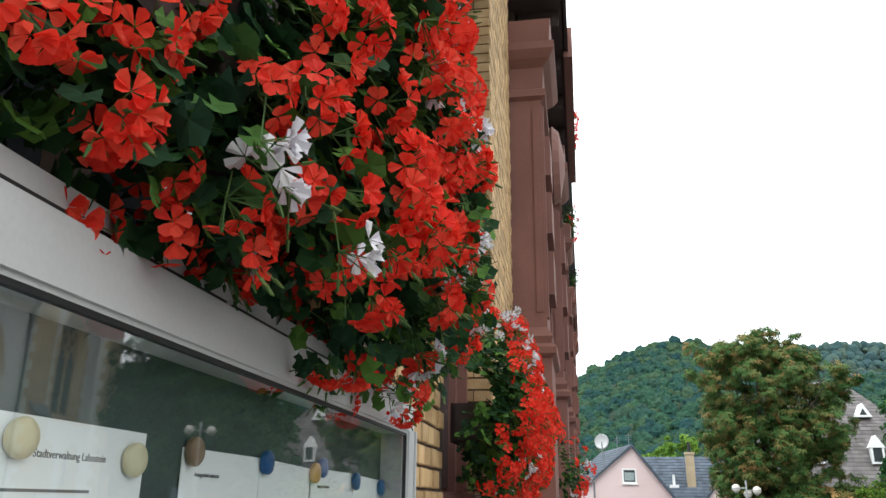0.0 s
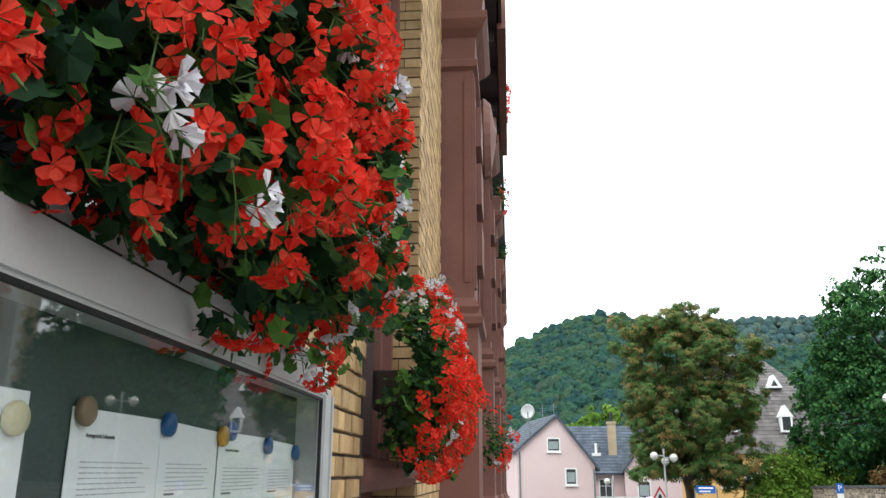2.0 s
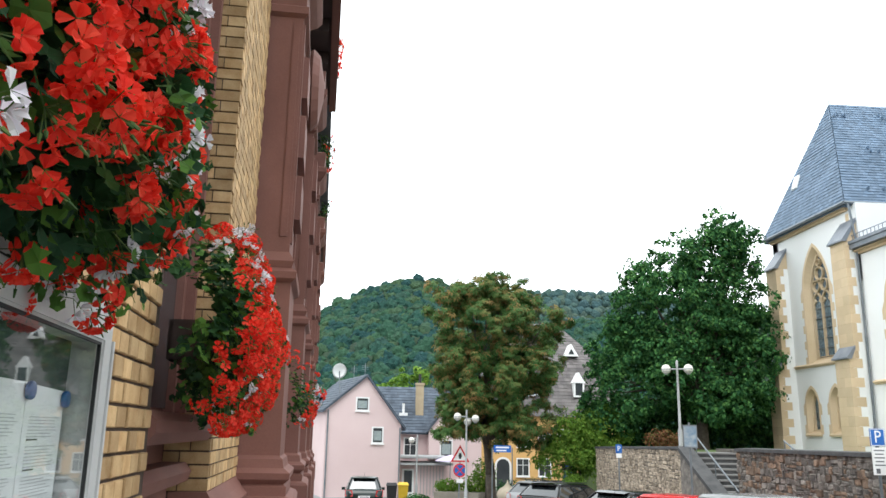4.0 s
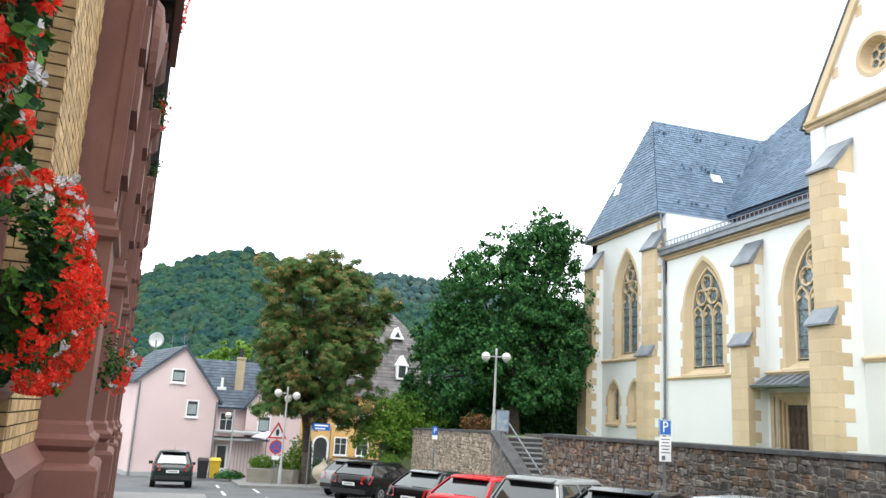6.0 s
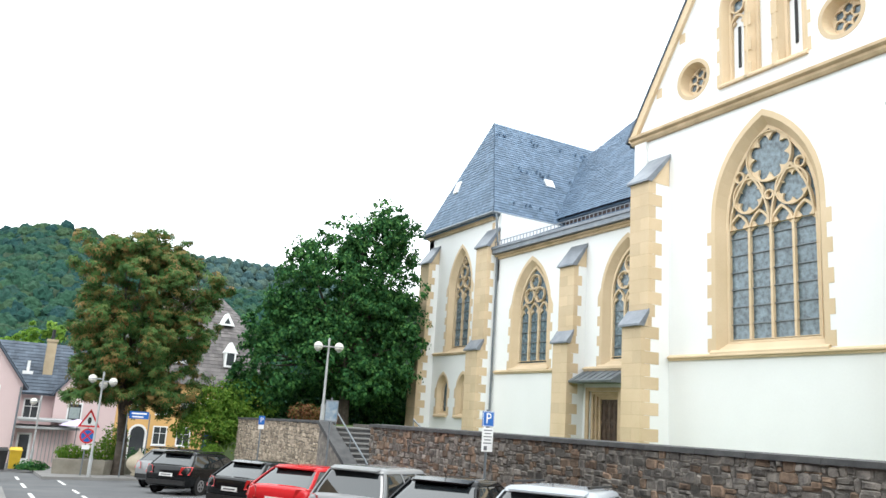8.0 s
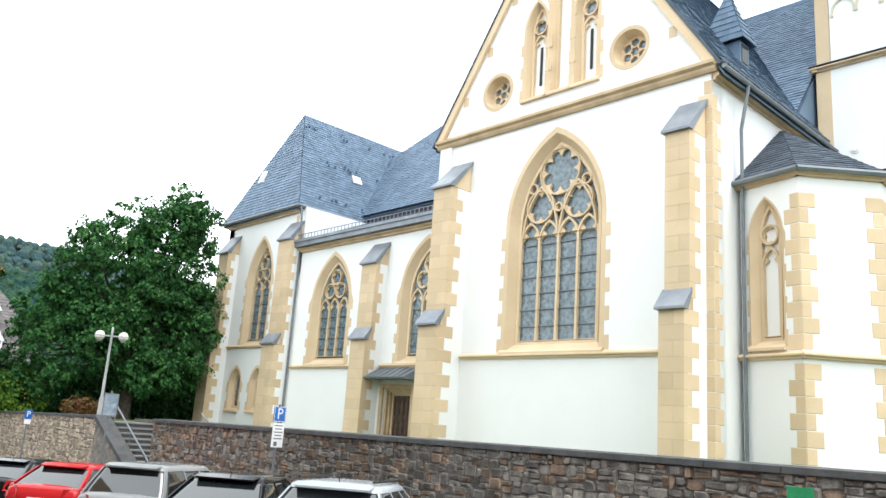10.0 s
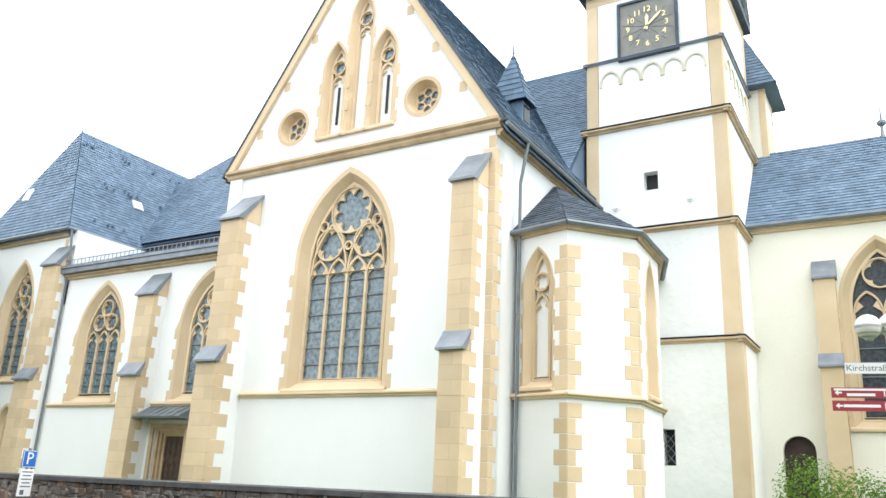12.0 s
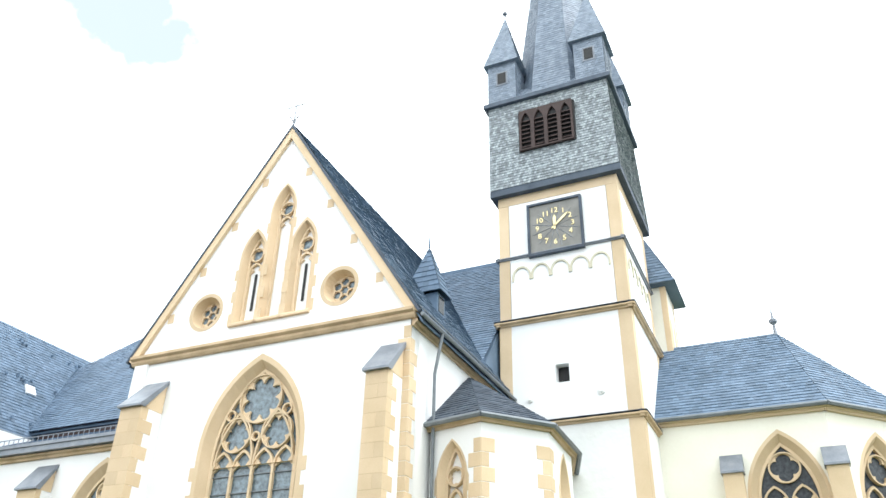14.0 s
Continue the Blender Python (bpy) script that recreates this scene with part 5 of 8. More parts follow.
# windows: sill, panel, frame, panes
for u0, u1 in ((0.1, 2.05), (3.36, 5.2), (8.1, 9.6), (11.6, 13.2)):
    moulding("window_sill", 0, [(-0.86, 1.60), (-0.60, 1.60), (-0.56, 1.65), (-0.56, 1.70), (-0.60, 1.74), (-0.86, 1.76)], u0 + 0.004, u1 - 0.004)
    moulding("panel_rail", 0, [(-0.86, 1.36), (-0.70, 1.36), (-0.68, 1.42), (-0.72, 1.47), (-0.86, 1.47)], u0 + 0.004, u1 - 0.004)
    hall_box("apron_panel", -0.87, -0.79, u0 + 0.16, u1 - 0.16, 0.2, 1.34, BROWN)
    fr = hall_box("window_frame", -0.88, -0.80, u0, u0 + 0.14, 1.7, 5.6, BROWN)
    hall_box("window_frame", -0.88, -0.80, u1 - 0.14, u1, 1.7, 5.6, BROWN)
    hall_box("roll_moulding", -0.82, -0.74, u1 - 0.07, u1 - 0.005, 1.76, 5.6, BROWN)
    hall_box("window_pane", -0.865, -0.845, u0 + 0.14, u1 - 0.14, 1.78, 5.5, WINDOW_DARK)
    for um in (u0 + (u1 - u0) / 2,):
        hall_box("mullion", -0.85, -0.81, um - 0.04, um + 0.04, 1.78, 5.5, WOOD_DOOR)
    hall_box("transom", -0.85, -0.81, u0 + 0.14, u1 - 0.14, 3.9, 4.0, WOOD_DOOR)
    hall_box("lintel", -0.9, WF - 0.01, u0, u1, 5.5, 7.2, BRICK_JOINT)
# pilasters
def pilaster(u, w, n1, cap, boss=True):
    f = n1
    base = 1.55 - 0.02 * u
    p = hall_box("pilaster", -0.9, f, u, u + w, 3.2, 5.55, BROWN, hall, "red-brown sandstone pilaster")
    hall_box("pilaster_border", f - 0.02, f + 0.018, u + 0.02, u + 0.11, 3.3, 5.45, BROWN, p)
    hall_box("pilaster_border", f - 0.02, f + 0.018, u + w - 0.11, u + w - 0.02, 3.3, 5.45, BROWN, p)
    hall_box("side_panel", f - 0.09, f - 0.03, u - 0.012, u + 0.01, 3.35, 5.4, BROWN, p)
    hall_box("pedestal", -0.9, f + 0.03, u - 0.02, u + w + 0.02, base, 2.95, BROWN, p)
    for z0, prof in ((2.93, [(0.03, 0), (0.075, 0.03), (0.08, 0.09), (0.03, 0.13), (0.05, 0.19), (0.0, 0.28)]),
                     (5.5, [(0.0, 0), (0.045, 0.03), (0.045, 0.10), (0.02, 0.12), (0.03, 0.35), (0.10, 0.42), (0.15, 0.50), (0.15, 0.58), (0.10, 0.60), (0.12, 0.85), (0.0, 0.9)]),
                     (base - 0.22, [(0.17, -0.5), (0.17, -0.10), (0.15, -0.07), (0.10, -0.05), (0.10, 0.02), (0.075, 0.04), (0.12, 0.08), (0.125, 0.13), (0.07, 0.17), (0.055, 0.24), (0.02, 0.27)])):
        m = M()
        lo, rings = None, []
        for e, dz in prof:
            s = e * cap
            rings.append([HALL @ Vector(q) for q in ((-0.9, u - s, z0 + dz), (f + s, u - s, z0 + dz), (f + s, u + w + s, z0 + dz), (-0.9, u + w + s, z0 + dz))])
        for a, b in zip(rings, rings[1:]):
            m.ring(a, b)
        m.face(*rings[-1])
        part("moulding", m, BROWN, p)
    hall_box("pilaster_plinth", -0.9, f + 0.14, u - 0.15, u + w + 0.15, -2.0, base - 0.6, BROWN, p)
    if boss:
        for z in (3.55, 4.15, 4.75):
            hall_box("boss", f + 0.01, f + 0.07, u + 0.14, u + w - 0.14, z, z + 0.42, BROWN, p)
    return p


pilaster(7.0, 0.85, -0.27, 1.0)
pilaster(10.0, 0.85, -0.20, 1.0)
pilaster(13.2, 0.85, -0.16, 0.9)
pilaster(17.5, 0.85, -0.14, 0.9)
pilaster(22.5, 0.85, -0.13, 0.9)
# carved roundel between the pilasters, then the upper parts and eaves
m = M()
m.lathe([(0.02, 0.0), (0.45, 0.0), (0.5, 0.08), (0.42, 0.16), (0.1, 0.22)], (0, 0, 0), 20)
m.v = [tuple(HALL @ (Matrix.Translation((-0.30, 9.2, 5.75)) @ Matrix.Rotation(radians(90), 4, "Y") @ Vector(v))) for v in m.v]
part("roundel", m, BROWN, hall)
hall_box("upper_wall", -0.9, -0.42, 13.4, 21.0, 6.4, 9.0, BRICK)
eave = hall_box("eave", -0.9, -0.02, -14, 13.0, 7.2, 7.42, BROWN_DARK, hall, "dark boarded roof overhang")
hall_box("gutter_board", -0.04, 0.075, 8.9, 13.1, 7.12, 7.55, BROWN, eave)
hall_box("gutter_board", -0.04, 0.02, -14, 8.9, 7.2, 7.5, BROWN_DARK, eave)
for k in range(14):
    hall_box("bracket", -0.55, -0.08, -1 + k * 1.0, -0.86 + k * 1.0, 7.0, 7.2, BROWN_DARK, eave)
eave2 = hall_box("eave", -0.9, -0.08, 20.6, 28.3, 7.2, 7.45, BROWN_DARK, hall)
hall_box("gutter_board", -0.09, -0.015, 20.6, 28.35, 7.1, 7.5, BROWN, eave2)
m = M()
m.hull([HALL @ Vector(p) for p in ((-9, -14, 7.4), (0.0, -14, 7.4), (0.0, 28.4, 7.4), (-9, 28.4, 7.4))], [HALL @ Vector(p) for p in ((-6, -12, 11.5), (-5, -12, 11.5), (-5, 26.5, 11.5), (-6, 26.5, 11.5))])
part("roof", m, SLATE_DARK, hall)

# ---------------------------------------------------------------- notice case on the town hall
case = thing("notice_case", HALL @ Vector((-0.5, 1.0, 0.9)), "glazed aluminium notice case with pinned papers on the brick wall", "notice board")
CU0, CU1, CZ0, CZ1 = -0.35, 2.14, 0.85, 1.945


def case_box(name, n0, n1, u0, u1, z0, z1, mat, parent=case, label=""):
    return hall_box(name, n0, n1, u0, u1, z0, z1, mat, parent, label)


case_box("case_body", -0.575, -0.53, CU0, CU1, CZ0, CZ1, ALU)
case_box("pinboard", -0.53, -0.525, CU0 + 0.06, CU1 - 0.06, CZ0 + 0.06, CZ1 - 0.06, BOARD)
m = M()
fl = [(CU0, CZ0), (CU1, CZ0), (CU1, CZ1), (CU0, CZ1)]
fi = [(CU0 + 0.07, CZ0 + 0.07), (CU1 - 0.07, CZ0 + 0.07), (CU1 - 0.07, CZ1 - 0.075), (CU0 + 0.07, CZ1 - 0.075)]
fm = HALL @ Matrix(((0, 0, 1, 0), (1, 0, 0, 0), (0, 1, 0, 0), (0, 0, 0, 1)))
m.plate([fl, fi], -0.53, -0.455, fm)
m.plate([[(a + (0.004 if a < 1 else -0.004), b + (0.004 if b < 1.2 else -0.004)) for a, b in fl], [(a + (-0.006 if a < 1 else 0.006), b + (-0.006 if b < 1.2 else 0.006)) for a, b in fi]], -0.456, -0.45, fm)
part("door_frame", m, ALU, case, "brushed aluminium frame")
m = M()
m.plate([[(a, b) for a, b in fi], [(a + (0.006 if a < 1 else -0.006), b + (0.006 if b < 1.2 else -0.006)) for a, b in fi]], -0.465, -0.456, fm)
part("seal", m, RUBBER, case)
m = M()
m.face(*[fm @ Vector((a, b, -0.460)) for a, b in fi])
pane = part("glass_pane", m.mesh("glass_pane", CASE_GLASS, keep=True), CASE_GLASS, case, "reflecting glass")
pane.visible_shadow = False
# solid black strip drawn for the shade in the gap under the rain hood
case_box("drip_gap_shade", -0.575, -0.47, CU0, CU1, CZ1, CZ1 + 0.012, RUBBER)
case_box("rain_hood", -0.578, -0.47, CU0 - 0.01, CU1 + 0.0, CZ1 + 0.012, CZ1 + 0.036, ALU)
case_box("hinge", -0.53, -0.445, CU1 - 0.002, CU1 + 0.012, 1.0, 1.88, ALU)
SHEETS = [(0.50, 0.90, 1.775, 0.3), (0.995, 1.256, 1.765, 0.36), (1.258, 1.508, 1.765, 0.36), (1.515, 1.806, 1.76, 0.36), (1.808, 2.055, 1.757, 0.36)]
rnd = random.Random(11)
for k, (u0, u1, zt, h) in enumerate(SHEETS):
    tilt = rnd.uniform(-0.008, 0.008)
    sheet = thing("notice_sheet", HALL @ Vector((-0.522, u0, zt - h)), "white printed notice sheet pinned up in the case", "paper", "notices in the case")
    m = M()
    m.hull([HALL @ Vector((-0.5225, u, z)) for u, z in ((u0, zt - h), (u1, zt - h + tilt), (u1, zt + tilt), (u0, zt))], [HALL @ Vector((-0.5212, u, z)) for u, z in ((u0, zt - h), (u1, zt - h + tilt), (u1, zt + tilt), (u0, zt))])
    part("page", m, PAPER, sheet)
    z = zt - 0.055
    m, pale = M(), M()
    rows = 0
    while z > zt - h + 0.03:
        if k == 0:
            if 0 < rows < 3:
                m.box(-0.5212, -0.5208, u0 + 0.10, u0 + 0.10 + rnd.uniform(0.17, 0.22), z, z + 0.003, HALL)
            elif rows == 4:
                m.box(-0.5212, -0.5208, u0 + 0.03, u1 - 0.05, z, z + 0.001, HALL)
        elif rows % 9 == 0 and rows:
            m.box(-0.5205, -0.5202, u0 + 0.03, u0 + 0.03 + rnd.uniform(0.03, 0.07), z, z + 0.0032, HALL)
        elif rows % 9 > 1:
            # a line of words too small to read
            u, end = u0 + 0.03, u1 - 0.025 - rnd.uniform(0, 0.05)
            while u < end:
                word = rnd.uniform(0.008, 0.022)
                pale.box(-0.5205, -0.5202, u, min(end, u + word), z, z + 0.0017, HALL)
                u += word + 0.0035
        rows += 1
        z -= 0.0068 if k else 0.016
    part("print_bars", m, INK, sheet)
    if k:
        part("print_bars", pale, INK_PALE, sheet)
    if k == 0:
        lettering("Stadtverwaltung Lahnstein", 0.0115, fm @ Matrix.Translation((u0 + 0.26, zt - 0.035, -0.521)), INK, sheet, "letterhead", 0.0004)
    if k in (1, 3):
        lettering("Amtsgericht Lahnstein", 0.0085, fm @ Matrix.Translation((u0 + 0.075, zt - 0.034, -0.5203)), INK, sheet, "letterhead", 0.0003)
colours = {"cream": surf("cream_magnet", (0.62, 0.55, 0.36), (0.68, 0.61, 0.42), 9, 0.4, 0.0), "brown": surf("brown_magnet", (0.20, 0.13, 0.08), (0.26, 0.17, 0.11), 9, 0.4, 0.0),
           "blue": surf("blue_magnet", (0.01, 0.07, 0.24), (0.015, 0.10, 0.30), 9, 0.35, 0.0), "yellow": surf("yellow_magnet", (0.48, 0.25, 0.04), (0.56, 0.31, 0.05), 9, 0.35, 0.0)}
for u, z, c in ((0.67, 1.752, "cream"), (0.868, 1.742, "cream"), (1.013, 1.76, "brown"), (1.269, 1.758, "blue"), (1.516, 1.75, "yellow"), (1.560, 1.762, "blue"), (1.806, 1.742, "blue"), (2.040, 1.732, "blue")):
    m = M()
    m.lathe([(0.018, 0), (0.0195, 0.004), (0.0195, 0.009), (0.017, 0.012), (0.006, 0.013)], (0, 0, 0), 18)
    m.v = [tuple(HALL @ Matrix.Translation((-0.519, u, z)) @ Matrix.Rotation(radians(90), 4, "Y") @ Vector(v)) for v in m.v]
    tagged(part("magnet", m, colours[c], None, c + " round magnet holding a paper in the case", True), "", "magnet", "magnets in the case")

# ---------------------------------------------------------------- geraniums
def petal(m, a, ln, wd, cup, at, rot):
    d, s = Vector((math.cos(a), math.sin(a), 0)), Vector((-math.sin(a), math.cos(a), 0))
    up = Vector((0, 0, 1))
    pts = [d * 0.06 * ln, d * 0.42 * ln + s * wd * 0.31 + up * cup * 0.6, d * 0.78 * ln + s * wd * 0.50 + up * cup, d * ln * 1.0 + s * wd * 0.22 + up * cup * 0.7,
           d * ln * 0.97 - s * wd * 0.24 + up * cup * 0.7, d * 0.78 * ln - s * wd * 0.50 + up * cup, d * 0.42 * ln - s * wd * 0.31 + up * cup * 0.6]
    mid = d * 0.62 * ln + up * cup * 0.35
    pts = [at + rot @ p for p in pts]
    mid = at + rot @ mid
    k = len(m.v)
    m.v += [tuple(p) for p in pts] + [tuple(mid)]
    m.f += [(k + i, k + (i + 1) % 7, k + 7) for i in range(7)]


def blossom(m, at, direction, size, rnd, deep=0.0):
    rot = Vector(direction).to_track_quat("Z", "Y").to_matrix() @ Matrix.Rotation(rnd.uniform(0, 6.28), 3, "Z")
    at = Vector(at)
    cup = size * (rnd.uniform(0.10, 0.65) + deep)
    for a in (1.20, 1.94, 3.50, 4.71, 5.92):
        petal(m, a + rnd.uniform(-0.12, 0.12), size * rnd.uniform(0.9, 1.08), size * rnd.uniform(0.66, 0.88), cup, at, rot)


def lobed_leaf(m, at, direction, size, rnd):
    rot = Vector(direction).to_track_quat("Z", "Y").to_matrix() @ Matrix.Rotation(rnd.uniform(0, 6.28), 3, "Z")
    at = Vector(at)
    k = len(m.v)
    n = 11
    m.v.append(tuple(at + rot @ Vector((0, -0.1 * size, -0.12 * size))))
    for i in range(n):
        a = -1.2 + (2 * math.pi - 0.7) * i / (n - 1)
        r = size * (0.80 if i % 2 else 1.0) * rnd.uniform(0.93, 1.06)
        m.v.append(tuple(at + rot @ Vector((r * math.cos(a), r * math.sin(a), 0.12 * size * math.sin(3 * a)))))
    m.f += [(k, k + i + 1, k + i + 2) for i in range(n - 1)]


def cascade(centre, radii, clusters, leaves, white_at, seed, label, size=0.021, single=0, shape=None, bare=None, extra=(), apart=0.05, shoots=0):
    """Hanging geraniums round an ellipsoid in the hall's own frame (n, u, z); flowers on its outer side."""
    rnd = random.Random(seed)
    c, r = Vector(centre), Vector(radii)
    plant = thing("geranium", HALL @ Vector((centre[0], centre[1], centre[2] - radii[2] * 0.5)), label, "flowers", "window box geraniums")
    rot3 = HALL.to_3x3()

    def spot(lo, hi):
        while True:
            y = rnd.uniform(-1, 1)
            t = radians(rnd.uniform(-50, 35) if rnd.random() < 0.45 else rnd.uniform(-118, 105))
            q = rnd.uniform(lo, hi) * (1 - abs(y) ** 3.5 * 0.55)
            wob = 1 + 0.3 * noise.noise(Vector((math.cos(t) * 1.6 + seed, y * r.y * 2.6, math.sin(t) * 1.6)))
            p = Vector((c.x + math.cos(t) * r.x * q * wob, c.y + y * r.y, c.z + math.sin(t) * r.z * q * wob))
            nrm = Vector((math.cos(t) / r.x, y * 0.8 / r.y, math.sin(t) / r.z)).normalized()
            if shape is not None:
                limit, low = shape(p)
                if p.z < low:
                    if lo < 0.8:
                        continue
                    p.z = low + rnd.uniform(0.0, 0.22)
                if lo > 0.8 and p.z < low + 0.3:
                    p.x = max(p.x, limit - rnd.uniform(0.0, 0.12))
                p.x = min(p.x, limit - (0.0 if lo > 0.8 else rnd.uniform(0.0, 0.14)))
            if p.x > WF + 0.02:
                return p, nrm
    lv, red, wht, stem = M(), M(), M(), M()
    for _ in range(leaves):
        p, nrm = spot(0.35, 0.97)
        d = (nrm * 0.55 + Vector((rnd.gauss(0, 0.45), rnd.gauss(0, 0.45), rnd.uniform(0.5, 1.1)))).normalized()
        lobed_leaf(lv, HALL @ p, rot3 @ d, rnd.uniform(0.014, 0.030), rnd)
    # trailing shoots stand out past the flowers at the far end
    for _ in range(shoots):
        p, nrm = spot(0.97, 1.14)
        if p.y < c.y + 0.15:
            continue
        q = p + Vector((rnd.uniform(0.0, 0.06), rnd.uniform(-0.02, 0.06), rnd.uniform(-0.05, 0.03)))
        stem.tube(HALL @ p, HALL @ q, 0.0012, 0.0008, 3)
        for _ in range(2):
            d = (nrm * 0.5 + Vector((rnd.gauss(0, 0.6), rnd.gauss(0, 0.6), rnd.uniform(0.1, 1.0)))).normalized()
            lobed_leaf(lv, HALL @ p.lerp(q, rnd.uniform(0.4, 1.0)), rot3 @ d, rnd.uniform(0.012, 0.022), rnd)
    made = 0
    variants = []
    for v in range(5):
        m = M()
        blossom(m, (0, 0, 0), (0, 0, 1), size, random.Random(seed * 10 + v))
        variants.append(m.mesh("blossom", RED_PETAL))
    near, taken = [], []
    for i in range(clusters):
        if i < len(extra):
            p, nrm, white = Vector(extra[i]), Vector((0.5, 0.75, 0.1)), True
        else:
            # heads keep apart from one another, so that leaves show between them
            for attempt in range(6):
                p, nrm = spot(0.9, 1.12)
                if all((p - q).length > apart for q in taken):
                    break
            if bare is not None and bare(p):
                continue
            white = rnd.random() < white_at(p)
        taken.append(p)
        hub = p
        if rnd.random() < 0.5:
            stem.tube(HALL @ (c.lerp(p, 0.7) + Vector((0, rnd.uniform(-0.05, 0.05), 0.05))), HALL @ hub, 0.0015, 0.0011, 3)
        axis = (nrm + Vector((0.3, 0, -0.15))).normalized()
        for j in range(rnd.randint(3, 5) if white else rnd.randint(6, 11)):
            d = (axis * 0.85 + Vector((rnd.gauss(0, 1), rnd.gauss(0, 1), rnd.gauss(0, 1))).normalized()).normalized()
            q = hub + d * rnd.uniform(0.030, 0.042) * (size / 0.0195)
            stem.tube(HALL @ hub, HALL @ q, 0.0009, n=3)
            if white:
                blossom(wht, HALL @ q, rot3 @ d, size, rnd, 0.3)
            elif made < single:
                rot = (rot3 @ d).to_track_quat("Z", "Y").to_matrix().to_4x4() @ Matrix.Rotation(rnd.uniform(0, 6.28), 4, "Z")
                near.append(Matrix.Translation(HALL @ q) @ rot)
                made += 1
            else:
                blossom(red, HALL @ q, rot3 @ d, size, rnd)
        if rnd.random() < 0.6:
            for j in range(5):
                d = (nrm + Vector((rnd.uniform(-1, 1), rnd.uniform(-1, 1), rnd.uniform(-1.4, 0.3)))).normalized()
                q = hub + d * rnd.uniform(0.03, 0.06)
                stem.tube(HALL @ hub, HALL @ q, 0.0009, n=3)
                stem.tube(HALL @ q, HALL @ (q + d * 0.014), 0.0028, 0.0012, 4)
    part("leaves", lv, GER_LEAF, plant, "dark green lobed leaves", kind="stuff")
    part("red_blossoms", red, RED_PETAL, plant, "bright red blossoms", kind="stuff")
    if wht.v:
        part("white_blossoms", wht, WHITE_PETAL, plant, "white blossoms", kind="stuff")
    part("stems", stem, GER_STEM, plant, "thin green stems", kind="stuff")
    for k, m in enumerate(near):
        piece("blossom", variants[k % 5], plant, m)
    return plant


def planter(u0, u1, n0, n1, z0, z1):
    p = thing("window_box", HALL @ Vector(((n0 + n1) / 2, (u0 + u1) / 2, z0)), "brown window box full of soil under the geraniums", "planter", "window boxes")
    m = M()
    for a in ((n0, n1, u0, u1, z0, z0 + 0.02), (n0, n0 + 0.02, u0, u1, z0, z1), (n1 - 0.02, n1, u0, u1, z0, z1), (n0, n1, u0, u0 + 0.02, z0, z1), (n0, n1, u1 - 0.02, u1, z0, z1)):
        m.box(*a, HALL)
    part("trough", m, BROWN_DARK, p)
    m = M()
    m.box(n0 + 0.02, n1 - 0.02, u0 + 0.02, u1 - 0.02, z0 + 0.03, z1 - 0.02, HALL)
    part("soil", m, BARK, p)


planter(0.2, 1.9, WF + 0.005, -0.40, 2.15, 2.33)
planter(3.5, 5.0, WF + 0.005, -0.40, 1.95, 2.12)
planter(8.2, 9.4, WF + 0.005, -0.30, 1.90, 2.05)
thin = random.Random(77)
cascade((-0.47, 0.98, 2.44), (0.37, 1.04, 0.60), 330, 8200, lambda p: 0.5 if (p.y > 1.25 and p.z > 2.12) else (0.35 if p.z < 1.97 and p.y > 1.1 else 0.02), 21,
        "red and white hanging geraniums spilling over the notice case", 0.0195, single=300,
        shape=lambda p: (min(-0.17, -0.275 + (2.08 - p.y) / 8.2) + thin.uniform(-0.06, 0.0) - 0.45 * max(0, 0.98 - p.y) - 0.16 * max(0, p.z - 2.35) - 1.1 * max(0, 2.03 - p.z)
                         - 0.4 * max(0, 0.95 - p.y) * min(1.0, max(0, p.z - 2.12) * 4), 1.95 if p.y < 1.15 else 1.89),
        bare=lambda p: p.y < 0.74 and p.z > 1.99 + 0.25 * p.y and thin.random() < 0.9 or p.y > 1.25 and thin.random() < 0.2,
        extra=((-0.31, 0.70, 2.02), (-0.30, 0.66, 2.035), (-0.255, 0.79, 1.96)), apart=0.052, shoots=800)
cascade((-0.42, 4.12, 2.12), (0.38, 0.98, 0.42), 190, 3600, lambda p: 0.28 if p.z > 2.2 else 0.05, 22, "red hanging geraniums below a town hall window",
        shape=lambda p: (-0.15 - 0.3 * abs(p.z - 2.1) + thin.uniform(-0.06, 0.0), 1.68), apart=0.055, shoots=160)
cascade((-0.24, 8.8, 2.02), (0.26, 0.50, 0.36), 36, 420, lambda p: 0.12, 23, "small clump of red geraniums on a window sill")
cascade((-0.20, 15.2, 7.1), (0.25, 0.55, 0.50), 30, 480, lambda p: 0.25, 24, "red geraniums on an upper window ledge")
cascade((-0.20, 20.2, 7.35), (0.25, 0.55, 0.48), 6, 460, lambda p: 0.3, 25, "trailing green geranium leaves on an upper ledge")
cascade((0.0, 12.0, 7.6), (0.10, 0.9, 0.18), 16, 120, lambda p: 0.05, 26, "red geraniums along the gutter board")

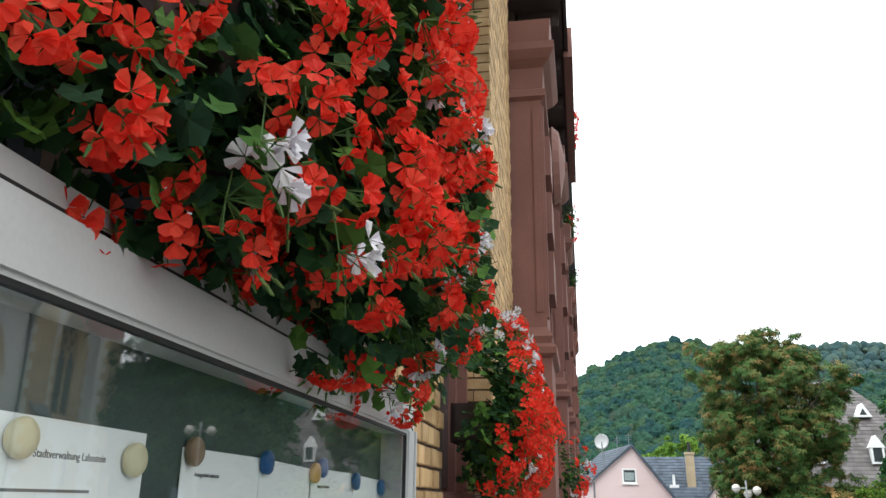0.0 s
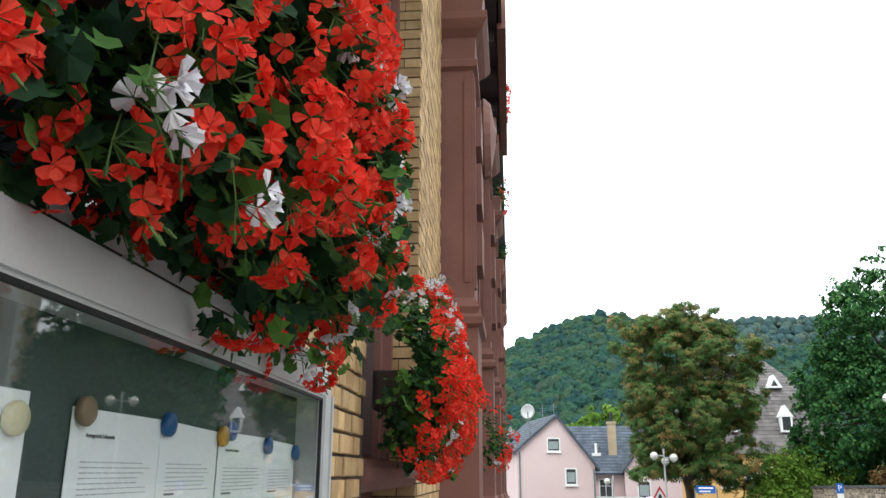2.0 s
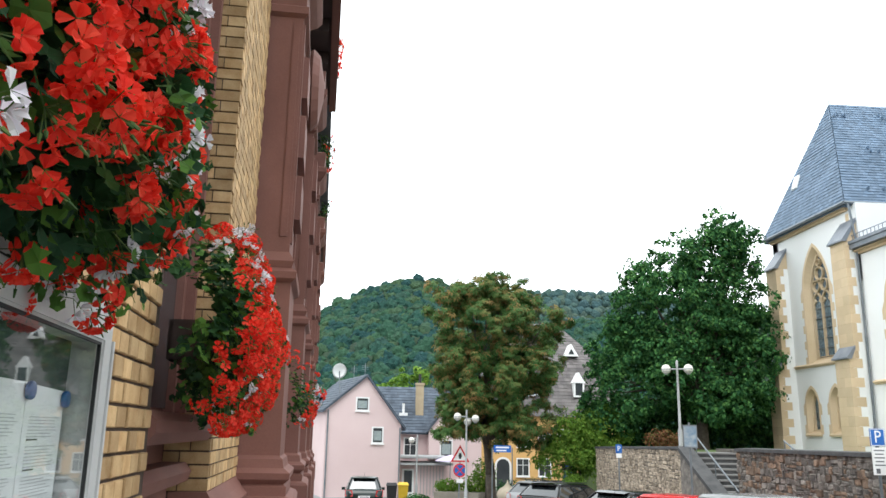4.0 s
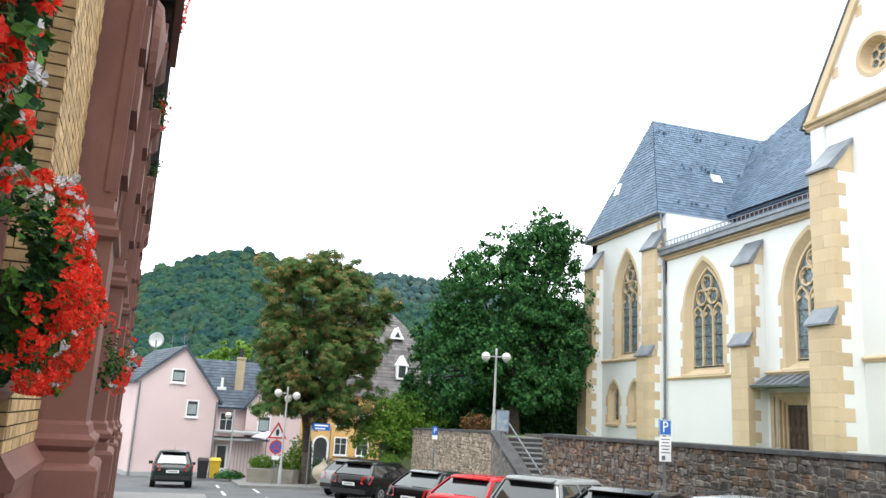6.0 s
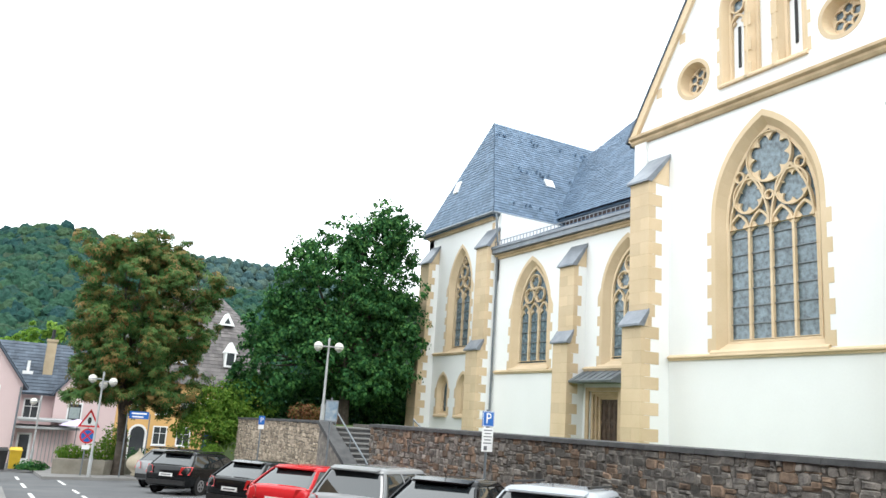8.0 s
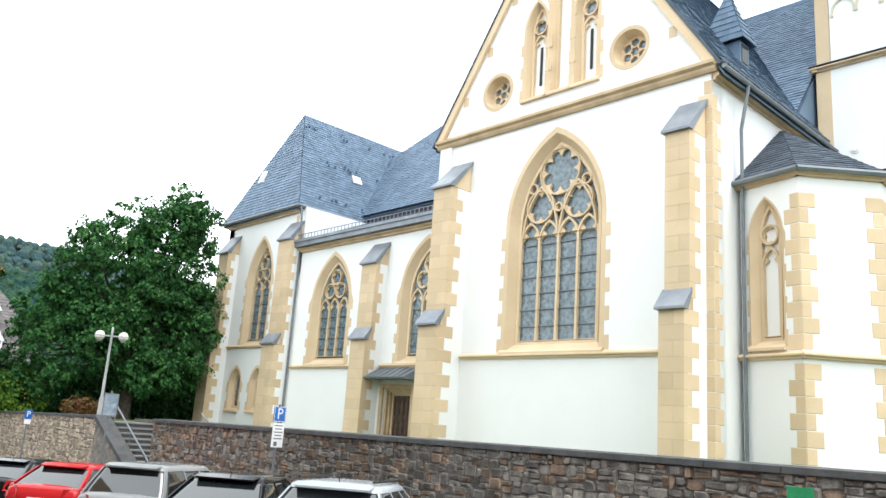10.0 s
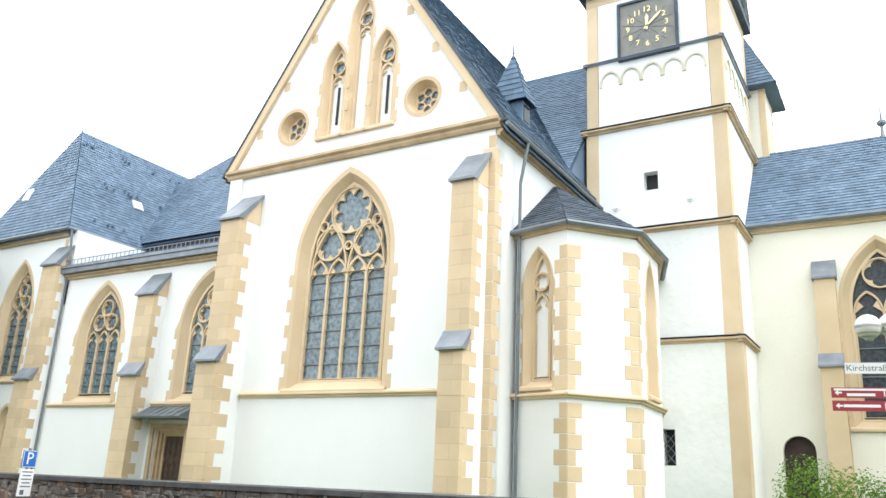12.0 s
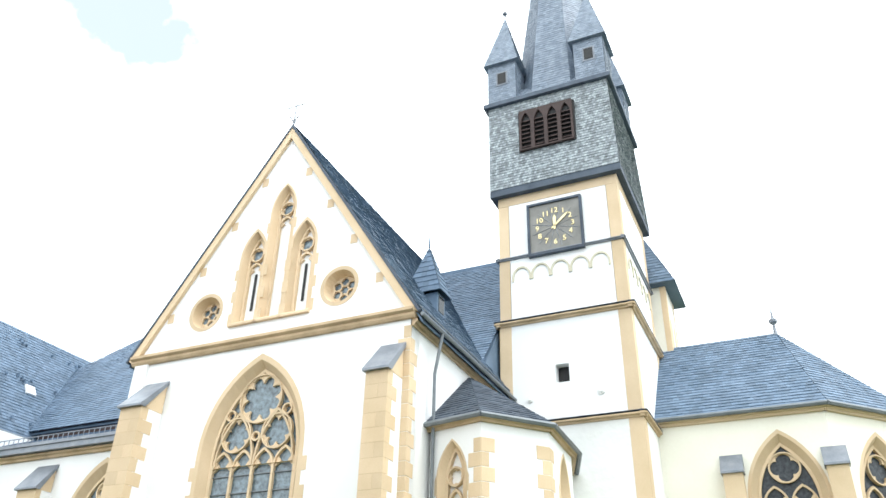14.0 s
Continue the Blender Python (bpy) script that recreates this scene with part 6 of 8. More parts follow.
# ---------------------------------------------------------------- bricks
COURSE, HEAD = 0.0795, 0.131
BR = [block_mesh("brick", HEAD - 0.011 - 0.004 * k, COURSE - 0.011, 0.010 + 0.003 * k, BRICK, 0.004) for k in range(3)]
wall_frame = HALL @ Matrix(((0, 0, 1, WF - 0.008), (1, 0, 0, 0), (0, 1, 0, 0), (0, 0, 0, 1)))
rnd = random.Random(5)
pier1 = [o for o in hall.children if o.name.startswith("pier") and "pilaster" not in o.name][1]
for r in range(24):
    z = 0.55 + (r + 0.5) * COURSE
    for k in range(9):
        u = 2.15 + HEAD * (k + 0.5) + (0.05 if r % 2 else 0.0)
        if u + HEAD / 2 < 3.375:
            piece("brick", BR[rnd.randrange(3)], pier1, wall_frame @ Matrix.Translation((u, z, 0)) @ Matrix.Rotation(rnd.uniform(-0.008, 0.008), 4, "Z"))
m = M()
for u0, u1, z0, z1 in ((-1.55, 0.05, 1.5, 5.5), (2.1, 3.36, 2.46, 5.5), (5.2, 6.98, 1.30, 6.9), (9.6, 9.98, 1.3, 5.5), (13.25, 28.3, 2.5, 7.1)):
    r = 0
    z = z0
    wide = HEAD if u0 < 8 else 0.26
    while z + COURSE < z1:
        u = u0 + (0.06 if r % 2 else 0.0)
        while u + wide - 0.01 < u1:
            m.box(WF - 0.02, WF + rnd.uniform(0.001, 0.006), u + 0.004, u + wide - 0.006, z, z + COURSE - 0.011, HALL)
            u += wide
        z += COURSE
        r += 1
tagged(part("bricks", m, BRICK, hall), kind="stuff")
m = M()
for uu, z0, z1 in ((5.2, 1.30, 6.9), (2.05, 1.8, 5.5), (9.6, 1.3, 5.5)):
    z, r = z0, 0
    while z + COURSE < z1:
        cuts = (-0.86, -0.70, WF + 0.004) if r % 2 else (-0.86, -0.76, WF + 0.004)
        for a, b in zip(cuts, cuts[1:]):
            m.box(a + 0.004, b - 0.004, uu - rnd.uniform(0.003, 0.008), uu + 0.02, z, z + COURSE - 0.011, HALL)
        z += COURSE
        r += 1
tagged(part("reveal_bricks", m, BRICK, hall), kind="stuff")

# ---------------------------------------------------------------- quarry stone wall and stairs
def top_z(y):
    return 1.36 + 0.006 * (24 - y) if y < 24.5 else 1.33 - 0.018 * (y - 28)


def rubble(x, y0, y1, seed, mats, sizes, facing_x=-1):
    """Irregular coursed stones for a wall face at x, from the street up to the coping."""
    rnd = random.Random(seed)
    out = []
    z = min(street_z(y0, 11), street_z(y1, 11)) - 0.1
    while z < 1.45:
        h = rnd.uniform(*sizes[0])
        y = y0 - rnd.uniform(0, 0.3)
        while y < y1:
            w = rnd.uniform(*sizes[1])
            a, b = max(y, y0), min(y + w, y1)
            ym = (a + b) / 2
            lo, hi = z + rnd.uniform(-0.035, 0.02), z + h + rnd.uniform(-0.02, 0.035)
            hi = min(hi, top_z(ym) - 0.09)
            if hi - lo > 0.06 and b - a > 0.08 and hi > street_z(ym, 11) - 0.05:
                if h > 0.15 and rnd.random() < 0.45:
                    mid = (lo + hi) / 2 + rnd.uniform(-0.04, 0.04)
                    out += [(a, b, lo, mid), (a, b, mid, hi)]
                else:
                    out.append((a, b, lo, hi))
            y += w
        z += h
    return out


def stone(m, x, a, b, lo, hi, rnd, proud=0.05):
    g = 0.006
    a, b, lo, hi = a + g, b - g, lo + g, hi - g
    if b - a < 0.03 or hi - lo < 0.03:
        return
    c = min(0.03, (b - a) * 0.2, (hi - lo) * 0.2)
    jig = lambda s: rnd.uniform(-s, s)
    q = proud * rnd.uniform(0.3, 1.0)
    w, h = b - a, hi - lo
    r = min(0.035, 0.22 * min(w, h))
    rim = [(a + r * rnd.uniform(0.3, 1.6), lo), (b - r * rnd.uniform(0.3, 1.6), lo), (b, lo + r * rnd.uniform(0.3, 1.6)), (b, hi - r * rnd.uniform(0.3, 1.6)),
           (b - r * rnd.uniform(0.3, 1.6), hi), (a + r * rnd.uniform(0.3, 1.6), hi), (a, hi - r * rnd.uniform(0.3, 1.6)), (a, lo + r * rnd.uniform(0.3, 1.6))]
    rim = [(y + jig(0.014), z + jig(0.014)) for y, z in rim]
    cy, cz = (a + b) / 2, (lo + hi) / 2
    back = [(x + 0.05, y, z) for y, z in rim]
    mid = [(x - q * 0.35, y, z) for y, z in rim]
    f = 1 - 2 * c / min(w, h) * rnd.uniform(0.6, 1.1)
    ty, tz = jig(0.10), jig(0.10)
    frt = [(x - q + (y - cy) * ty + (z - cz) * tz + jig(0.006), cy + (y - cy) * f, cz + (z - cz) * f) for y, z in rim]
    m.ring(back, mid).ring(mid, frt)
    m.face(*frt)


wall_r = M()
wall_r.hull([(11.02, -14, -3), (11.02, 23.9, -3), (11.5, 23.9, -3), (11.5, -14, -3)], [(11.02, -14, top_z(-14) - 0.09), (11.02, 23.9, top_z(23.9) - 0.09), (11.5, 23.9, top_z(23.9) - 0.09), (11.5, -14, top_z(-14) - 0.09)])
wall_r = structure("retaining_wall", wall_r, MORTAR, "dark quarry stone retaining wall with a basalt coping", "stone wall")
wall_l = M()
wall_l.hull([(11.02, 28.4, -3), (11.02, 39.7, -3), (11.5, 39.7, -3), (11.5, 28.4, -3)], [(11.02, 28.4, top_z(28.4) - 0.09), (11.02, 39.7, top_z(39.7) - 0.09), (11.5, 39.7, top_z(39.7) - 0.09), (11.5, 28.4, top_z(28.4) - 0.09)])
wall_l = structure("retaining_wall", wall_l, MORTAR, "pale quarry stone retaining wall beside the steps", "stone wall")
rnd = random.Random(17)
joined = {id(STONE): (M(), STONE), id(STONE_RUST): (M(), STONE_RUST)}
singles = 0
for a, b, lo, hi in rubble(11.02, -13, 23.9, 31, None, ((0.10, 0.25), (0.10, 0.34))):
    mat = STONE_RUST if rnd.random() < 0.27 else STONE
    if 9.5 < (a + b) / 2 < 15.5 and hi > 0.15 and singles < 300:
        m = M()
        stone(m, 11.02, a, b, lo, hi, rnd)
        if m.v:
            part("stone", m, mat, wall_r)
            singles += 1
    else:
        stone(joined[id(mat)][0], 11.02, a, b, lo, hi, rnd)
for m, mat in joined.values():
    tagged(part("stones", m, mat, wall_r), kind="stuff")
m = M()
for a, b, lo, hi in rubble(11.02, 28.4, 39.7, 32, None, ((0.10, 0.2), (0.14, 0.42))):
    stone(m, 11.02, a, b, lo, hi, rnd)
tagged(part("stones", m, STONE_LIGHT, wall_l), kind="stuff")


def coping(y0, y1, parent):
    y = y0
    while y < y1 - 0.2:
        b = min(y1, y + rnd.uniform(0.9, 1.4))
        m = M()
        t0, t1 = top_z(y), top_z(b)
        m.hull([(10.95, y + 0.006, t0 - 0.10), (10.95, b - 0.006, t1 - 0.10), (11.6, b - 0.006, t1 - 0.10), (11.6, y + 0.006, t0 - 0.10)],
               [(10.96, y + 0.006, t0 - 0.01), (10.96, b - 0.006, t1 - 0.01), (11.58, b - 0.006, t1 + 0.01), (11.58, y + 0.006, t0 + 0.01)])
        part("coping_stone", m, COPING, parent)
        y = b


coping(-14, 23.95, wall_r)
coping(28.4, 39.75, wall_l)
# steps climbing behind a sloping cheek wall
steps = thing("stairs", (12, 25.5, -0.4), "stone steps climbing to the churchyard between quarry stone walls", "stairs")
for k in range(15):
    y0 = 24.0 + k * 0.30
    z = -1.45 + (k + 1) * 0.172
    m = M()
    m.box(11.2, 13.0, y0, y0 + (0.33 if k < 14 else 1.2), z - 0.055, z)
    st_ = part("step", m, PAVING, steps)
    # darker stone colour on the upright faces imitates shading below the nosings
    m = M()
    m.box(11.21, 12.99, y0 + 0.03, y0 + 0.6, -3, z - 0.05)
    part("riser", m, COPING, st_)
m = M()
m.hull([(10.98, 24.9, -2.6), (10.98, 28.45, -2.6), (11.3, 28.45, -2.6), (11.3, 24.9, -2.6)], [(10.98, 24.9, -0.55), (10.98, 28.45, 1.2), (11.3, 28.45, 1.2), (11.3, 24.9, -0.55)])
cheek = part("cheek_wall", m, STONE, steps, "dark sloping stone cheek")
m = M()
m.hull([(10.9, 24.8, -0.58), (10.9, 28.45, 1.18), (11.42, 28.45, 1.18), (11.42, 24.8, -0.58)], [(10.9, 24.8, -0.44), (10.9, 28.45, 1.33), (11.42, 28.45, 1.33), (11.42, 24.8, -0.44)])
part("cheek_coping", m, COPING, steps)
m = M()
m.box(13.0, 13.4, 23.2, 30, -3, 1.25)
part("back_wall", m, STONE, steps)
for x, ya_, yb, za, zb in ((11.5, 25.0, 28.3, 0.0, 1.75), (12.95, 23.3, 24.7, 1.0, 1.6)):
    m = M()
    m.tube((x, ya_, za), (x, yb, zb), 0.028)
    for t in (0.05, 0.5, 0.97):
        y = ya_ + (yb - ya_) * t
        z = za + (zb - za) * t
        m.tube((x, y, z - 0.9), (x, y, z), 0.02)
    tagged(part("handrail", m, ZINC, None, "galvanised steel handrail beside the stone steps"), "", "handrail", "stair handrails")

# ---------------------------------------------------------------- lamps and signs
def globe_lamp(at, height, arms, r, name_label):
    lamp = thing("street_lamp", at, name_label, "street lamp", "street lamps with opal globes")
    x, y, z = at
    m = M()
    m.lathe([(0.085, 0), (0.085, 0.9), (0.055, 1.0), (0.04, height), (0.05, height + 0.25), (0.01, height + 0.3)], at, 12)
    part("post", m, GREYPAINT, lamp, "", True)
    for a, reach, dz in arms:
        d = Vector((math.cos(a), math.sin(a), 0))
        e = Vector((x, y, z + height - 0.05)) + d * reach + Vector((0, 0, dz))
        m = M()
        m.tube((x, y, z + height - 0.05 + dz), e - d * 0.1, 0.028)
        m.tube(e - Vector((0, 0, r + 0.02)), e - Vector((0, 0, r - 0.05)), 0.07, 0.09, 10)
        part("arm", m, GREYPAINT, lamp)
        m = M()
        m.lathe([(0.05, -r)] + [(r * math.cos(t), r * math.sin(t)) for t in (-1.35 + 2.7 * j / 11 for j in range(12))] + [(0.01, r)], e, 18)
        g_ = part("globe", m, GLOBE, lamp, "opal globe", True)
        m = M()
        m.lathe([(r * math.cos(t) * 1.012, r * math.sin(t) * 1.012) for t in (-0.12, -0.04, 0.04, 0.1)], e, 18)
        part("globe_band", m, GREYPAINT, g_, "", True)
        m = M()
        m.lathe([(r * math.cos(t) * 1.006, r * math.sin(t) * 1.006) for t in (-1.4, -1.0, -0.6, -0.12)], e, 18)
        part("lower_shell", m, GREYPAINT, g_, "", True)
    return lamp


globe_lamp((11.75, 30.3, 1.0), 3.3, ((2.7, 0.42, 0), (-0.44, 0.42, 0)), 0.185, "grey street lamp with two opal globes behind the wall")
globe_lamp((4.5, 39.7, -1.95), 4.45, ((2.9, 0.45, 0), (-0.3, 0.45, -0.1), (1.3, 0.3, -0.25)), 0.19, "grey street lamp with three opal globes by the chestnut")
globe_lamp((2.6, 50.0, -2.4), 3.6, ((3.1, 0.35, 0),), 0.19, "slim street lamp with one globe before the pink house")
globe_lamp((15.95, -0.1, 1.0), 3.6, ((1.9, 0.42, 0.12), (0.2, 0.1, 0.17), (-1.25, 0.36, -0.12)), 0.225, "grey street lamp with three globes and street signs")


def sign(at, height, label, category="sign", lean=0.0):
    s = thing("road_sign", at, label, category)
    m = M()
    m.tube(at, (at[0] + lean, at[1], at[2] + height), 0.032)
    part("post", m, ZINC, s)
    return s


def panel(s, name, centre, w, h, mat, face, parent=None, label="", outline=None):
    """A flat sign plate of its thickness; face: compass turn of its outward side, degrees from -y."""
    mx = Matrix.Translation(centre) @ Matrix.Rotation(radians(face), 4, "Z") @ Matrix.Rotation(radians(90), 4, "X")
    m = M()
    m.plate([outline or [(-w / 2, -h / 2), (w / 2, -h / 2), (w / 2, h / 2), (-w / 2, h / 2)]], -0.01, 0.01, mx)
    part(name, m, mat, parent or s, label)
    return mx


def bars(s, mx, lines, mat, dz=0.0115):
    for a, b, w, h in lines:
        m = M()
        m.plate([[(a - w / 2, b - h / 2), (a + w / 2, b - h / 2), (a + w / 2, b + h / 2), (a - w / 2, b + h / 2)]], dz - 0.001, dz, mx)
        part("bar", m, mat, s)


# parking sign before the wall
gz = street_z(16.4, 10.6)
s = sign((10.62, 16.35, gz), 1.95 - gz, "blue parking sign with a white plate below on a grey post", "parking sign")
mx = panel(s, "sign_plate", (10.62, 16.31, 1.73), 0.36, 0.36, BLUE_SIGN, 8)
bars(s, mx, [(0, 0.167, 0.34, 0.012), (0, -0.167, 0.34, 0.012), (0.167, 0, 0.012, 0.34), (-0.167, 0, 0.012, 0.34)], PLAIN_WHITE)
lettering("P", 0.36, mx @ Matrix.Translation((0, 0, 0.012)), PLAIN_WHITE, s, "letter", 0.001)
mx = panel(s, "notice_plate", (10.62, 16.31, 1.24), 0.34, 0.56, PLAIN_WHITE, 8)
bars(s, mx, [(0, 0.22 - 0.075 * k, 0.26 - 0.05 * (k % 2), 0.025) for k in range(5)] + [(-0.06, -0.2, 0.10, 0.10)], INK)
# second parking sign farther down
gz = street_z(34, 10.3)
s = sign((10.3, 33.6, gz), 1.3 - gz, "blue parking sign with a small white plate by the pale wall", "parking sign")
mx = panel(s, "sign_plate", (10.3, 33.56, 1.12), 0.27, 0.36, BLUE_SIGN, 5)
lettering("P", 0.30, mx @ Matrix.Translation((0, 0, 0.012)), PLAIN_WHITE, s, "letter", 0.001)
panel(s, "notice_plate", (10.3, 33.56, 0.84), 0.24, 0.18, PLAIN_WHITE, 5)
# poster board by the stairs
gz = street_z(24.5, 10.2)
s = sign((9.62, 24.05, gz), 2.1 - gz, "glazed poster board on a grey post by the steps", "poster board")
mx = panel(s, "poster_frame", (9.62, 24.0, 1.68), 0.42, 0.68, ZINC, -15)
mx2 = mx @ Matrix.Translation((0, 0, 0.012))
m = M()
m.plate([[(-0.18, -0.30), (0.18, -0.30), (0.18, 0.30), (-0.18, 0.30)]], -0.002, 0.002, mx2)
part("poster", m, surf("pale_poster", (0.10, 0.19, 0.28), (0.36, 0.40, 0.42), 6.0, 0.4, 0.0), s, "pale blue poster")
# warning and no-stopping signs at the planter
gz = street_z(41.5, 4.2)
s = sign((4.3, 41.2, gz), 3.0, "triangular warning sign above a round no-stopping sign", "road sign", 0.06)
tri = lambda r: [(r * math.cos(t), r * math.sin(t)) for t in (math.pi / 2 + 2 * math.pi * k / 3 for k in range(3))]
mx = panel(s, "warning_triangle", (4.35, 41.14, gz + 2.62), 1, 1, RED_SIGN, -5, outline=tri(0.56))
m = M()
m.plate([tri(0.40)], 0.01, 0.014, mx)
part("triangle_field", m, PLAIN_WHITE, s)
m = M()
m.plate([[(-0.05, -0.13), (0.05, -0.13), (0.09, 0.02), (0.05, 0.17), (-0.05, 0.17), (-0.09, 0.02)]], 0.014, 0.017, mx)
part("triangle_symbol", m, RUBBER, s)
mx = panel(s, "round_plate", (4.35, 41.14, gz + 1.93), 1, 1, RED_SIGN, -5, outline=disc(0, 0, 0.34))
m = M()
m.plate([disc(0, 0, 0.27)], 0.01, 0.014, mx)
part("round_field", m, BLUE_SIGN, s)
m = M()
for t in (0.785, -0.785):
    d = Vector((math.cos(t), math.sin(t), 0))
    nn = Vector((-d.y, d.x, 0)) * 0.03
    m.plate([[tuple((d * 0.28 + nn)[:2]), tuple((-d * 0.28 + nn)[:2]), tuple((-d * 0.28 - nn)[:2]), tuple((d * 0.28 - nn)[:2])]], 0.014, 0.017, mx)
part("round_cross", m, RED_SIGN, s)
panel(s, "small_plate", (4.35, 41.14, gz + 1.42), 0.34, 0.2, PLAIN_WHITE, -5)
# blue direction board on two posts
s = thing("direction_board", (6.32, 39.9, -2.1), "small blue direction board on two posts under the chestnut", "road sign")
for dx in (-0.5, 0.5):
    m = M()
    m.tube((6.32 + dx, 39.9, -2.1), (6.32 + dx, 39.9, 0.98), 0.03)
    part("post", m, ZINC, s)
mx = panel(s, "board", (6.32, 39.85, 0.92), 0.86, 0.34, BLUE_SIGN, -8)
bars(s, mx, [(0, 0.07, 0.66, 0.07), (-0.05, -0.08, 0.5, 0.06)], PLAIN_WHITE)
# green notice at the wall foot of the view
s = sign((10.75, 4.2, street_z(4.2, 10.7)), 1.4, "small green and white notice on a post before the wall", "notice")
mx = panel(s, "notice_board", (10.75, 4.18, 0.98), 0.32, 0.5, PLAIN_WHITE, -65)
m = M()
m.plate([[(-0.16, 0.08), (0.16, 0.08), (0.16, 0.25), (-0.16, 0.25)]], 0.01, 0.014, mx)
part("green_field", m, surf("green_print", (0.02, 0.20, 0.08), (0.03, 0.30, 0.12), 14, 0.4, 0.0), s)
# street name and two direction boards on the globe lamp's post
def flag(name, w, h, z, mat, text, size, tmat, rows):
    t = thing("street_sign", (15.85, -0.05, z), name, "street sign", "signs on the lamp post")
    mxx = panel(t, "sign_plate", (15.80, 0.02 + w / 2 * 0.98, z), w, h, mat, -78)
    for txt, dy, sz in rows:
        lettering(txt, sz, mxx @ Matrix.Translation((0.02, dy, 0.012)), tmat, t, "lettering", 0.001)
    return t, mxx


flag("white street name sign on the lamp post", 0.72, 0.19, 3.93, PLAIN_WHITE, "", 0, INK, (("Kirchstraße", 0.0, 0.155),))
for z, rows in ((3.50, (("Ristorante Pizzeria", 0.055, 0.075), ("Rheinkrone", -0.035, 0.095))), (3.27, (("Hotel Weiland", 0.0, 0.10),))):
    t, mxx = flag("maroon direction sign with white arrow and lettering", 0.98, 0.18, z, MAROON_SIGN, "", 0, PLAIN_WHITE, ())
    for txt, dy, sz in rows:
        bars(t, mxx, [(-0.02, dy, 0.045 * len(txt), sz * 0.5)], PLAIN_WHITE, 0.012)
    m = M()
    m.plate([[(-0.44, 0.0), (-0.38, -0.05), (-0.38, -0.015), (-0.32, -0.015), (-0.32, 0.015), (-0.38, 0.015), (-0.38, 0.05)]], 0.011, 0.0125, mxx)
    part("arrow", m, PLAIN_WHITE, t)
    m = M()
    m.plate([[(0.34, -0.06), (0.46, -0.06), (0.46, 0.06), (0.34, 0.06)], [(0.36, -0.045), (0.44, -0.045), (0.44, 0.045), (0.36, 0.045)]], 0.011, 0.0125, mxx)
    part("pictogram", m, PLAIN_WHITE, t)

# ---------------------------------------------------------------- cars
TYRE = RUBBER
RIM = surf("alloy_rim", (0.35, 0.35, 0.36), (0.45, 0.45, 0.46), 5, 0.3, 0.0, metal=0.7)
CARGLASS = surf("car_glass", (0.008, 0.011, 0.013), (0.016, 0.02, 0.022), 1.0, 0.03, 0.0, spec=1.0)
CARGLASS.node_tree.nodes["Principled BSDF"].inputs["Coat Weight"].default_value = 0.3
CARGLASS.node_tree.nodes["Principled BSDF"].inputs["Coat IOR"].default_value = 1.8
LAMP_RED = surf("tail_lamp", (0.35, 0.012, 0.012), (0.45, 0.02, 0.02), 6, 0.15, 0.0)
LAMP_CLEAR = surf("head_lamp", (0.5, 0.5, 0.5), (0.6, 0.6, 0.6), 6, 0.1, 0.0)


def paint(name, c):
    m = surf(name, c, tuple(v * 1.06 for v in c), 1.0, 0.13, 0.0, spec=0.35)
    return m


